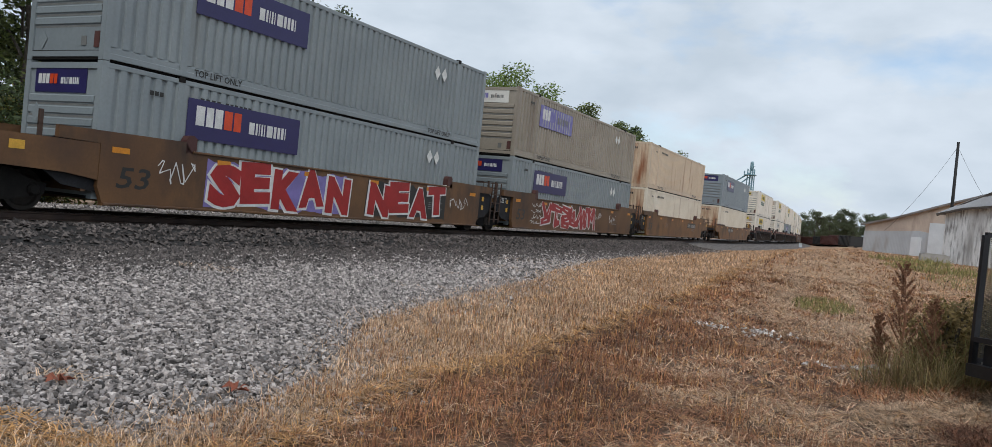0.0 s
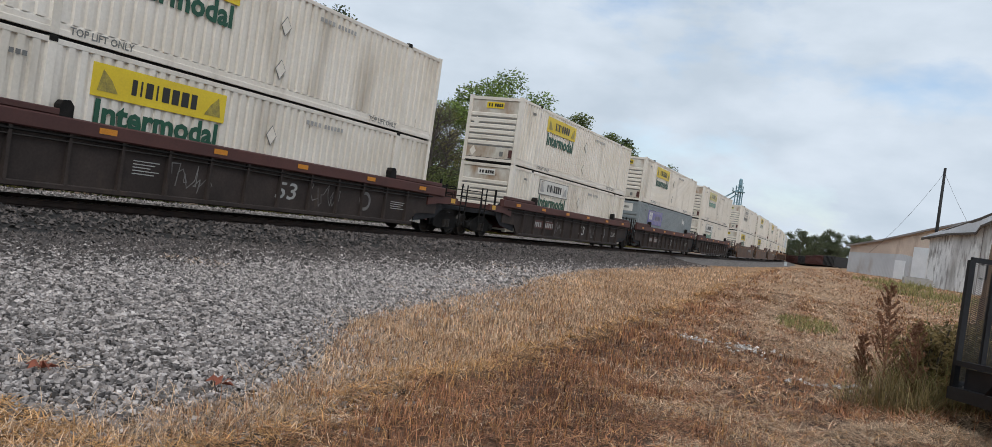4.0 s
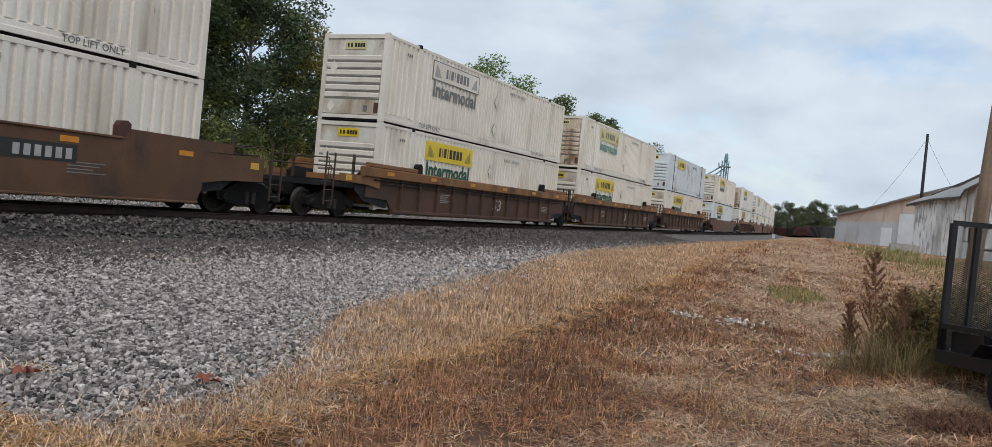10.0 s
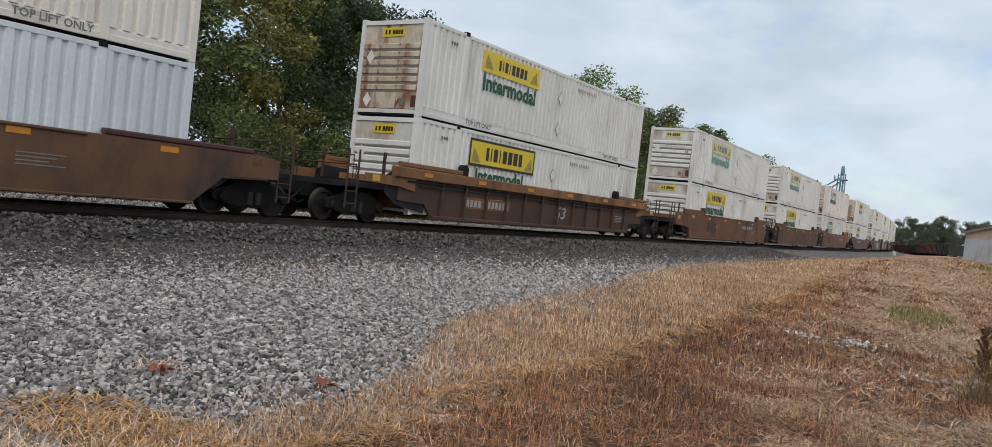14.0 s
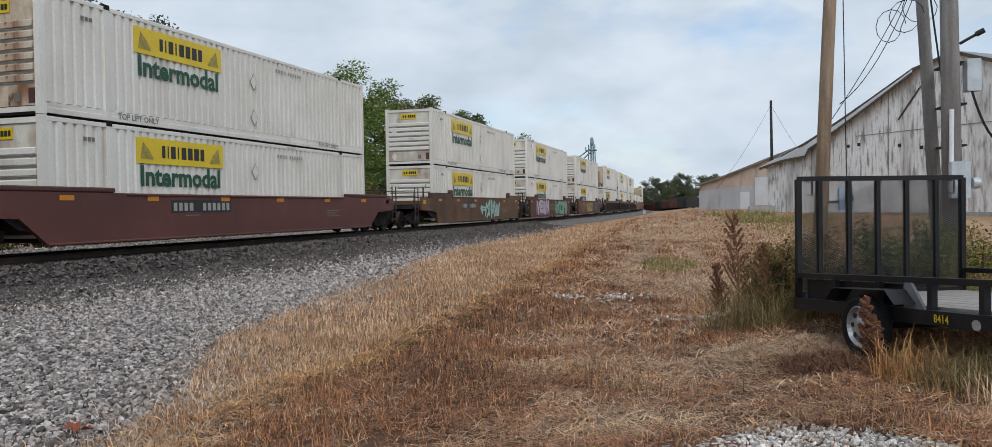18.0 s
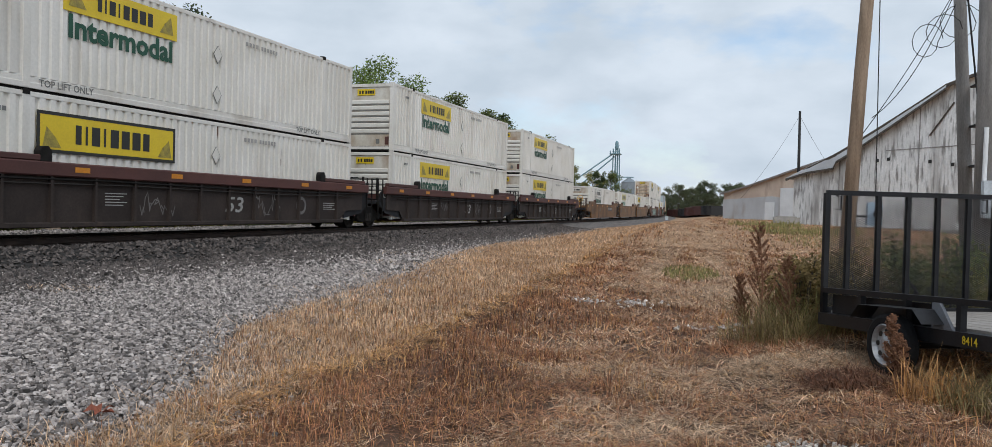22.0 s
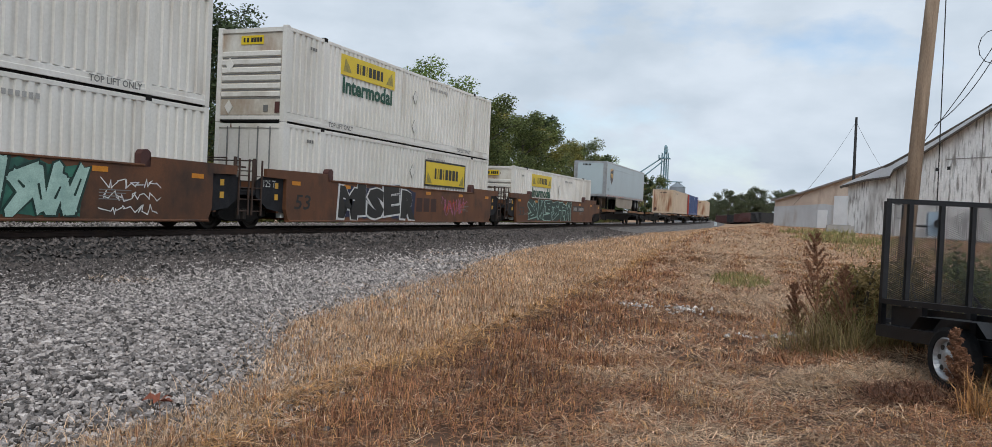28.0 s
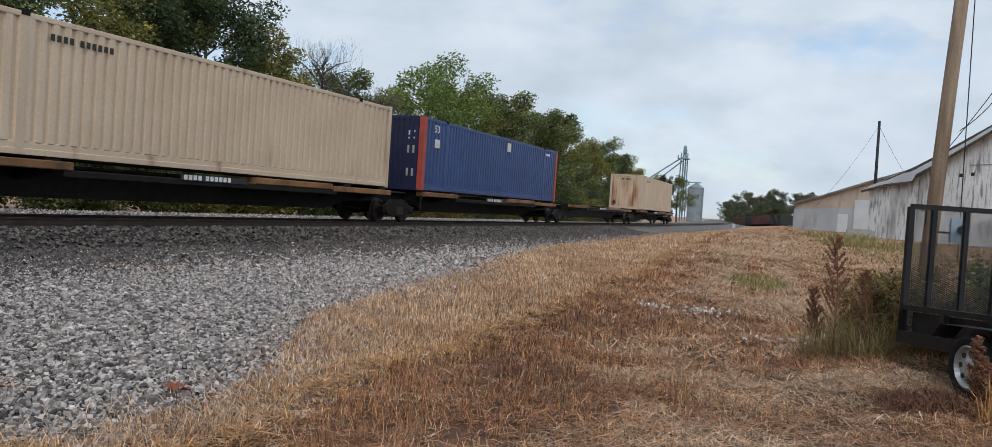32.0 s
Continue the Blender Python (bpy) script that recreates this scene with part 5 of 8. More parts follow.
def road_trailer():
    """A 53-foot road trailer riding on the spine car, its nose leading."""
    t = thing("road_trailer", "pale grey road trailer with a brown shield on a spine car", "trailer")
    h, z0, z1 = 1.295, 2.23, 4.96
    part("body", Mesh().slab(-h, h, 0, 16.15, z0 + 0.16, z1 - 0.05, 0.03), TRAILERPAINT, t)
    part("roof", Mesh().box(-h + 0.02, h - 0.02, 0.02, 16.13, z1 - 0.05, z1), ALUMINIUM, t)
    part("top_rail", Mesh().slab(-h - 0.012, h + 0.012, -0.01, 16.16, z1 - 0.14, z1 - 0.02, 0.02), ALUMINIUM, t)
    part("side_moulding", Mesh().box(-h - 0.015, h + 0.015, 0.1, 16.1, z1 - 0.52, z1 - 0.46), TRAILERPAINT, t)
    part("bottom_rail", Mesh().slab(-h - 0.01, h + 0.01, 0, 16.16, z0, z0 + 0.18, 0.02), ALUMINIUM, t)
    for s in (1, -1):
        part("nose_post", Mesh().slab(min(s * (h + 0.015), s * (h - 0.28)), max(s * (h + 0.015), s * (h - 0.28)), -0.02, 0.12, z0 + 0.1, z1 - 0.05, 0.03), ALUMINIUM, t)
        part("rear_post", Mesh().box(min(s * (h + 0.012), s * (h - 0.1)), max(s * (h + 0.012), s * (h - 0.1)), 16.05, 16.18, z0, z1), ALUMINIUM, t)
    for i in range(34):
        part("marker_strip", cached(("mstrip", i % 2), lambda: Mesh().box(0, 0.26, 0, 0.05, 0, 0.005).data("strip")), REDLET if i % 2 else WHITELET, t, at=Matrix.Translation((h + 0.012, 0.4 + i * 0.46, z0 + 0.06)) @ SIDE)
    sh = [(a * 1.28, b) for a, b in ((0.0, 1.1), (0.0, 0.42), (0.12, 0.16), (0.42, -0.12), (0.72, 0.16), (0.84, 0.42), (0.84, 1.1), (0.42, 1.2))]
    p = part("logo_shield", Mesh().add([(a, b, 0) for a, b in sh], [tuple(range(8))]), SHIELD, t, "brown shield with a gold crown", Matrix.Translation((h + 0.006, 1.3, 3.35)) @ SIDE)
    part("shield_crown", Mesh().add([(0.0, 1.1, 0.004), (0.0, 0.80, 0.004), (0.38, 0.97, 0.004), (1.075, 1.04, 0.004), (1.075, 1.1, 0.004), (0.54, 1.2, 0.004)], [(0, 1, 2, 3, 4, 5)]), YELLOWREF, p)
    part("shield_mark", blocks((0.20, 0.20, 0.20), 0.36, 0.07, seed=9), YELLOWREF, p, at=(0.17, 0.38, 0.006))
    part("size_numeral", letters("53", 0.2, 0.34, 0.01), NAVY, t, at=Matrix.Translation((h + 0.006, 0.55, 2.72)) @ SIDE)
    part("number_bars", blocks((0.08,) * 6, 0.14, 0.03), BLACK, t, at=Matrix.Translation((-0.6, -0.004, 4.6)) @ END)
    for x, w, hh, m in ((-0.95, 0.24, 0.42, WHITELET), (-0.25, 0.34, 0.6, BLACK)):
        part("connector_box", Mesh().box(x, x + w, -0.05, 0.02, 2.5, 2.5 + hh), m, t)
    for s in (1, -1):
        part("side_skirt", Mesh().prism_x([(4.2, 1.62), (5.0, 1.45), (10.7, 1.40), (11.2, 1.75), (11.2, 2.25), (4.2, 2.25)], s * 1.2 - 0.015, s * 1.2 + 0.015), SKIRT, t)
        part("landing_leg", Mesh().box(s * 0.75 - 0.07, s * 0.75 + 0.07, 2.7, 2.86, 1.3, 2.25).box(s * 0.75 - 0.16, s * 0.75 + 0.16, 2.62, 2.94, 1.27, 1.31), BLACKSTEEL, t)
        for y in (12.6, 13.85):
            w = part("tyre", Mesh().lathe_x([(s * 1.24 - 0.3 * (s > 0), 0.4), (s * 1.24 - 0.3 * (s > 0) + 0.04, 0.5), (s * 1.24 + 0.3 * (s < 0) - 0.04, 0.5), (s * 1.24 + 0.3 * (s < 0), 0.4)], y, 1.77, 20), RUBBER, t)
            part("hub", Mesh().lathe_x([(s * 1.255 - 0.02, 0.26), (s * 1.255, 0.2), (s * 1.255 + 0.02, 0.12)] if s > 0 else [(s * 1.255 - 0.02, 0.12), (s * 1.255, 0.2), (s * 1.255 + 0.02, 0.26)], y, 1.77, 14), GREYLET, w)
    part("axle_frame", Mesh().box(-0.9, 0.9, 12.0, 14.6, 1.85, 2.25), BLACKSTEEL, t)
    hitch = part("hitch_stand", Mesh().prism_x([(0.2, 1.2), (0.45, 1.2), (1.15, 2.22), (0.8, 2.22)], -0.4, 0.4).prism_x([(2.3, 1.2), (2.5, 1.2), (1.25, 2.22), (1.05, 2.22)], -0.35, 0.35), BLACKSTEEL, t, "folding hitch stand under the nose")
    return t


# ---- setting: ground, ballast, rails ----
def sheet(name, xs, ys, zf, material, label, category, smooth=True):
    gx, gy = np.meshgrid(xs, ys)
    gz = zf(gx, gy)
    n, k = len(ys), len(xs)
    me = bpy.data.meshes.new(name)
    idx = np.arange(n * k).reshape(n, k)
    me.from_pydata(np.c_[gx.ravel(), gy.ravel(), gz.ravel()].tolist(), [], np.c_[idx[:-1, :-1].ravel(), idx[:-1, 1:].ravel(), idx[1:, 1:].ravel(), idx[1:, :-1].ravel()].tolist())
    me.polygons.foreach_set("use_smooth", [smooth] * len(me.polygons))
    me.materials.append(material)
    return tagged(new(name, me), label, category, kind="structure")


far = [60, 90, 140, 220, 350, 600, 1000, 1800, 2600]
xs = np.array([-v for v in reversed(far)] + list(np.arange(-45, 45.1, 0.75)) + far)
ys = np.array([-v for v in reversed(far)] + list(np.arange(-45, -2, 1.5)) + list(np.arange(-2, 40, 0.5)) + list(np.arange(40, 130, 2)) + [140, 155, 175, 200, 240, 300, 380, 500, 700, 1000, 1500, 2200, 3000])
ground = sheet("ground", xs, ys, ground_z, SOIL, "dry soil under straw and mown grass, near part darkened as thatch shade", "ground")


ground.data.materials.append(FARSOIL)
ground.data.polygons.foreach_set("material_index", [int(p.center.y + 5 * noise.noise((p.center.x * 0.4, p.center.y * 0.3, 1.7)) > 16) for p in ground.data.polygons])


def bed_sheet():
    """Loose stone from under the rails to the ragged edge of the grass."""
    rows, cols = [], 56
    ylist = list(np.arange(-60, 0, 1.0)) + list(np.arange(0, 40, 0.35)) + list(np.arange(40, 140, 1.5)) + list(np.arange(140, 900, 12)) + [900]
    ylist = [-800, -600, -400, -250, -150, -100] + ylist
    for y in ylist:
        u_edge = float(track_u(np.array([float(gravel_edge(y))]), np.array([y]))[0])
        u_edge += 0.35 * noise.noise((y * 0.7, 3.1, 0)) + 0.22 * noise.noise((y * 2.3, 7.7, 0))
        u_edge = max(u_edge, 3.4)
        x, _, h = track_at(float(np.interp(y, TRACK_Y, TRACK_S)))
        row = []
        for j in range(cols):
            u = -9.4 + (u_edge + 9.4) * j / (cols - 1)
            px = x + u / math.cos(radians(h))
            z = float(np.interp(u, [-9.4, -8.0, -6.4, -1.75, 1.75, 3.3, 5.0], [-0.05, 0.30, 0.53, 0.565, 0.565, 0.26, 0.19])) if u < 5 else 0.0
            z = max(z, float(ground_z(px, y)) + 0.014)
            if j == cols - 1:
                z = float(ground_z(px, y)) - 0.02
            row.append((px, y, z + 0.012 * noise.noise((px * 2, y * 2, 5)), u))
        rows.append(row)
    me = bpy.data.meshes.new("ballast_bed")
    n = len(rows)
    me.from_pydata([p[:3] for r in rows for p in r], [], [(i * cols + j, i * cols + j + 1, (i + 1) * cols + j + 1, (i + 1) * cols + j) for i in range(n - 1) for j in range(cols - 1)])
    me.polygons.foreach_set("use_smooth", [True] * len(me.polygons))
    # near faces take the near-black colours that imitate shade between the stones
    me.materials.append(GAPBED)
    for m in (SOOTSHADEBED, FARBED, FARSOOTBED):
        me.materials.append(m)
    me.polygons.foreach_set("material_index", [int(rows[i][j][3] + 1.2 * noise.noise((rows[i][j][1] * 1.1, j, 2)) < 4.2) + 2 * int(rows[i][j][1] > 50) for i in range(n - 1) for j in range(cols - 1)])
    return tagged(new("ballast_bed", me), "crushed stone ballast bed beside the track, near part dark as gap shade", "ballast", kind="structure")


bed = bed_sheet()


def rail_line(u):
    m = Mesh()
    sec = [(-0.07, -0.17), (0.07, -0.17), (0.07, -0.15), (0.012, -0.13), (0.012, -0.045), (0.036, -0.03), (0.036, -0.004), (0.03, 0), (-0.03, 0), (-0.036, -0.004), (-0.036, -0.03), (-0.012, -0.045), (-0.012, -0.13), (-0.07, -0.15)]
    ss = list(np.arange(-800, -60, 20.0)) + list(np.arange(-60, 340, 5.0)) + list(np.arange(340, 1000, 30.0))
    k = len(sec)
    for s in ss:
        p = beside(s, u, RAIL_Z)
        m.v += [tuple(p @ Vector((a, 0, b))) for a, b in sec]
    m.f = [(i * k + j, i * k + (j + 1) % k, (i + 1) * k + (j + 1) % k, (i + 1) * k + j) for i in range(len(ss) - 1) for j in range(k)]
    return m


railway = thing("railway_track", "single railway track with rusty rails on wooden ties", "railway", kind="structure")
for u in (-0.755, 0.755):
    r = part("rail", rail_line(u), RAIL, railway, "rusty steel rail")
    part("rail_head", Mesh().add([p for s in np.arange(-60, 340, 5.0) for p in (tuple(beside(float(s), u - 0.028, RAIL_Z + 0.004).translation), tuple(beside(float(s), u + 0.028, RAIL_Z + 0.004).translation))],
                                 [(2 * i, 2 * i + 1, 2 * i + 3, 2 * i + 2) for i in range(79)]), RAILTOP, r, "polished running surface")
tie = Mesh().box(-1.28, 1.28, -0.115, 0.115, -0.17, 0.0).data("tie")
for i in range(120):
    part("tie", tie, TIE, railway, "", beside(-8 + i * 0.52, 0.0, RAIL_Z - 0.165))


# ---- scattered stone and grass, as one sheet of pieces each ----
def pieces(name, verts, faces, material, label, category):
    me = bpy.data.meshes.new(name)
    nv, nf, k = len(verts), len(faces), faces.shape[1]
    me.vertices.add(nv)
    me.vertices.foreach_set("co", verts.astype(np.float32).ravel())
    me.loops.add(nf * k)
    me.loops.foreach_set("vertex_index", faces.astype(np.int32).ravel())
    me.polygons.add(nf)
    me.polygons.foreach_set("loop_start", np.arange(0, nf * k, k, dtype=np.int32))
    me.update(calc_edges=True)
    me.validate()
    me.shade_flat()
    me.materials.append(material)
    return tagged(new(name, me), label, category, kind="stuff")


OCTA_V = np.array([(1, 0, 0), (-1, 0, 0), (0, 1, 0), (0, -1, 0), (0, 0, 1), (0, 0, -1)], float)
OCTA_F = np.array([(0, 2, 4), (2, 1, 4), (1, 3, 4), (3, 0, 4), (2, 0, 5), (1, 2, 5), (3, 1, 5), (0, 3, 5)])
CUBE_V = np.array([(x, y, z) for z in (-1, 1) for y in (-1, 1) for x in (-1, 1)], float) * 0.68
CUBE_F = np.array([(0, 2, 3), (0, 3, 1), (4, 5, 7), (4, 7, 6), (0, 1, 5), (0, 5, 4), (2, 6, 7), (2, 7, 3), (0, 4, 6), (0, 6, 2), (1, 3, 7), (1, 7, 5)])


def stones(name, px, py, pz, size, material, label, rng):
    """Angular stones: five-sided lumps close by, four-sided ones past nine metres."""
    n = len(px)
    near = py < 9.0
    if near.any() and not near.all():
        stones(name, px[near], py[near], pz[near], size[near], material, label, rng)
        px, py, pz, size, n = px[~near], py[~near], pz[~near], size[~near], int((~near).sum())
    shape, faces = (CUBE_V, CUBE_F[2:]) if near.all() else (OCTA_V * 1.0, OCTA_F[:4])
    k = len(shape)
    v = shape[None] * (1 + rng.uniform(-0.48, 0.48, (n, k, 3))) * (size[:, None] * rng.uniform(0.6, 1.25, (n, 3)))[:, None, :]
    a, b = rng.uniform(0, 6.28, n), rng.uniform(-0.8, 0.8, n)
    ca, sa, cb, sb = np.cos(a), np.sin(a), np.cos(b), np.sin(b)
    y, z = v[..., 1] * cb[:, None] - v[..., 2] * sb[:, None], v[..., 1] * sb[:, None] + v[..., 2] * cb[:, None]
    x = v[..., 0]
    v = np.stack([x * ca[:, None] - y * sa[:, None] + px[:, None], x * sa[:, None] + y * ca[:, None] + py[:, None], z * 0.95 + pz[:, None]], -1)
    f = (faces[None] + (np.arange(n) * k)[:, None, None]).reshape(-1, 3)
    return pieces(name, v.reshape(-1, 3), f, material, label, "gravel")


rng = np.random.default_rng(5)


def stone_field(count, y0, y1, power, umin, umax=99.0):
    """Random places on the stone bed, denser towards the viewer."""
    y = y0 + (y1 - y0) * rng.random(count) ** power
    x_track = np.interp(y, TRACK_Y, TRACK_X)
    edge = np.minimum(gravel_edge(y), x_track + umax)
    x = x_track + umin + (edge + 1.0 - x_track - umin) * (1 - (1 - rng.random(count)) ** 1.0)
    keep = (x > -0.95 * (y + 3) - 4.5) & (rng.random(count) < np.clip((edge + 0.75 - x) / 1.3, 0.02, 1))
    x, y = x[keep], y[keep]
    u = track_u(x, y)
    z = np.where(u < 5, np.interp(u, [-1.75, 1.75, 3.3, 5.0], [0.565, 0.565, 0.26, 0.19]), 0)
    z = np.maximum(z, ground_z(x, y) + 0.008)
    return x, y, z


def clean_share(x, y):
    """How many stones lack soot and painted train shade: none near the rails, all of them a few metres off."""
    return smoothstep(3.0, 7.6, track_u(x, y))


for count, y0, y1, power, far, size, grow_by in ((185000, 1.5, 17.0, 1.2, 99.0, 0.0105, 0.00085), (48000, 12.0, 60.0, 1.4, 99.0, 0.026, 0.0010), (40000, -4.0, 60.0, 1.3, 6.4, 0.036, 0.0008)):
    x, y, z = stone_field(count, y0, y1, power, 1.35 if far < 50 else 3.2, far)
    clean = rng.random(len(x)) < clean_share(x, y)
    z = z + 0.004 + rng.uniform(-0.012, 0.028, len(x))
    r = size + 0.016 * rng.random(len(x)) ** 1.5 + grow_by * np.abs(y)
    for sel, material, label in ((clean, STONE, "loose grey angular ballast stones"), (~clean, SOOTSHADESTONE, "ballast stones along the track, darkened for soot and train shade")):
        if far > 50 or material is SOOTSHADESTONE:
            stones("ballast_stones", x[sel], y[sel], z[sel], r[sel], material, label, rng)
y = rng.uniform(-6, 62, 30000)
u = rng.uniform(-9.0, -2.0, len(y))
x = np.interp(y, TRACK_Y, TRACK_X) + u
stones("ballast_stones", x, y, np.maximum(np.interp(u, [-9.4, -8.0, -6.4, -1.75], [-0.05, 0.30, 0.53, 0.565]), ground_z(x, y) + 0.01) + 0.012, 0.045 + 0.03 * rng.random(len(y)), STONE, "grey ballast stones behind the track", rng)
for cx, cy, sx, sy, n in ((-0.75, 14.8, 0.42, 0.6, 90), (-1.6, 14.6, 0.35, 0.5, 45), (0.6, 12.0, 0.6, 0.3, 60)):
    x, y = rng.normal(cx, sx * 0.5, n), rng.normal(cy, sy * 0.5, n)
    stones("pale_stones", x, y, ground_z(x, y) + 0.045, 0.018 + 0.024 * rng.random(n), PALESTONE, "pale crushed stone in the dry grass", rng)




def stone_patch(x, y):
    """How far inside the patch of pale stone by the trailer a place lies, in metres."""
    return 6.12 + 0.10 * np.sin(3.2 * x - 0.6) - 0.75 * np.abs(x - 0.9) ** 1.6 - y


x, y = rng.uniform(-0.6, 2.5, 8500), rng.uniform(3.9, 6.35, 8500)
k = stone_patch(x, y) > rng.normal(0, 0.10, len(x))
stones("pale_stones", x[k], y[k], ground_z(x[k], y[k]) + 0.012, 0.009 + 0.013 * rng.random(int(k.sum())), PALESTONE, "pale crushed stone patch in the dry grass", rng)


def blades(name, px, py, length, width, tilt, material, label, spread=6.28, bend=0.35, base=None, sliver=False):
    """Thin bent blades of two quads each, or slivers of one triangle."""
    n = len(px)
    pz = ground_z(px, py) if base is None else base
    a = rng.uniform(0, spread, n)
    dx, dy = np.cos(a), np.sin(a)
    wx, wy = -dy * width / 2, dx * width / 2
    if sliver:
        ex, ez = np.cos(tilt) * length, np.sin(tilt) * length
        v = np.stack([np.stack([px + wx * 1.5, py + wy * 1.5, pz], -1), np.stack([px - wx * 1.5, py - wy * 1.5, pz], -1), np.stack([px + dx * ex, py + dy * ex, pz + ez], -1)], 1)
        return pieces(name, v.reshape(-1, 3), np.arange(n * 3).reshape(-1, 3), material, label, "grass")
    v = np.zeros((n, 6, 3))
    t1, t2 = tilt, np.maximum(tilt - bend, -0.15)
    l1 = length * 0.55
    l2 = length * 0.45
    mx, mz = np.cos(t1) * l1, np.sin(t1) * l1
    ex, ez = mx + np.cos(t2) * l2, mz + np.sin(t2) * l2
    for i, (d, h, w) in enumerate(((0 * mx, 0 * mz, 1.0), (mx, mz, 0.85), (ex, ez, 0.15))):
        v[:, 2 * i] = np.stack([px + dx * d + wx * w, py + dy * d + wy * w, pz + h], -1)
        v[:, 2 * i + 1] = np.stack([px + dx * d - wx * w, py + dy * d - wy * w, pz + h], -1)
    f = (np.array([(0, 1, 3, 2), (2, 3, 5, 4)])[None] + (np.arange(n) * 6)[:, None, None]).reshape(-1, 4)
    return pieces(name, v.reshape(-1, 3), f, material, label, "grass")


def field(count, y0, y1, power, x_right=9.0, ragged=0.12):
    y = y0 + (y1 - y0) * rng.random(count) ** power
    e = gravel_edge(y)
    x = e - ragged + (np.maximum(x_right, e + 4) + y * 0.12 - e) * rng.random(count)
    k = (x < 0.9 * y + 2.5) & (x > -0.95 * (y + 3) - 4) & ~((stone_patch(x, y) > 0.05) & (y > 3.6) & (x > -0.8) & (x < 2.7) & (rng.random(count) < 0.93))
    return x[k], y[k]


GRID = np.random.default_rng(77).random((97, 97))


def patchy(x, y, size, shift=0.0):
    """Smooth uneven patches between 0 and 1, about size metres across."""
    a, b = np.asarray(x) / size + 31.7 + shift, np.asarray(y) / size + 17.3 + shift * 1.7
    i, j = np.floor(a).astype(int), np.floor(b).astype(int)
    u, v = a - i, b - j
    u, v = u * u * (3 - 2 * u), v * v * (3 - 2 * v)
    g = lambda p, q: GRID[(i + p) % 97, (j + q) % 97]
    return (g(0, 0) * (1 - u) + g(1, 0) * u) * (1 - v) + (g(0, 1) * (1 - u) + g(1, 1) * u) * v


def windrow_x(y):
    """The line of the mower's last pass: a ridge of cuttings between the standing fringe and the field."""
    return np.interp(y, [2, 5, 8, 10.5, 17, 30, 61, 130], [-3.0, -3.3, -3.05, -2.95, -2.85, -2.8, -2.2, 0.8]) + 0.10 * np.sin(1.7 * y) + 0.07 * np.sin(4.3 * y + 1)


BLEACHED_AT = ((0.7, 8.4, 1.0, 1.1), (0.1, 6.4, 0.7, 0.4), (1.5, 9.6, 0.8, 0.7), (2.0, 8.9, 0.6, 0.5), (0.6, 17.0, 0.8, 2.2))


def sward(x, y):
    """Shares of standing fringe, windrow, dark stubble with the windrow's shade, and bleached lying straw at each
    place.
    """
    r = x - windrow_x(y)
    fringe = 1 - smoothstep(-0.30, 0.12, r + 0.3 * (patchy(x, y, 0.6) - 0.5))
    ridge = np.exp(-((r - 0.02) / 0.24) ** 2) * (0.45 + 0.75 * patchy(x, y, 0.5, 3))
    near = 1 - smoothstep(11, 17, y)
    # dark stems, plus the windrow's shadow painted as a strip around r = 0.42
    dark = 0.75 * np.exp(-((r - 1.05) / 0.8) ** 2) * near * (0.4 + 0.9 * patchy(x, y, 0.5, 4)) + np.exp(-((r - 0.42) / 0.22) ** 2) * (0.3 + 0.9 * patchy(x, y, 0.8, 6)) + 0.8 * smoothstep(0.55, 0.8, patchy(x, y, 0.7, 9)) * (r > 0.2)
    bleach = sum(np.exp(-((x - cx) / sx) ** 2 - ((y - cy) / sy) ** 2) for cx, cy, sx, sy in BLEACHED_AT)
    tracks = np.exp(-((x + 0.9 - 0.012 * y) / 0.4) ** 2) + np.exp(-((x - 0.75 - 0.012 * y) / 0.4) ** 2)
    return fringe, ridge, np.clip(dark, 0, 1) * (1 - 0.8 * np.clip(bleach, 0, 1)), np.clip(bleach + 0.8 * tracks * smoothstep(15, 22, y), 0, 1)


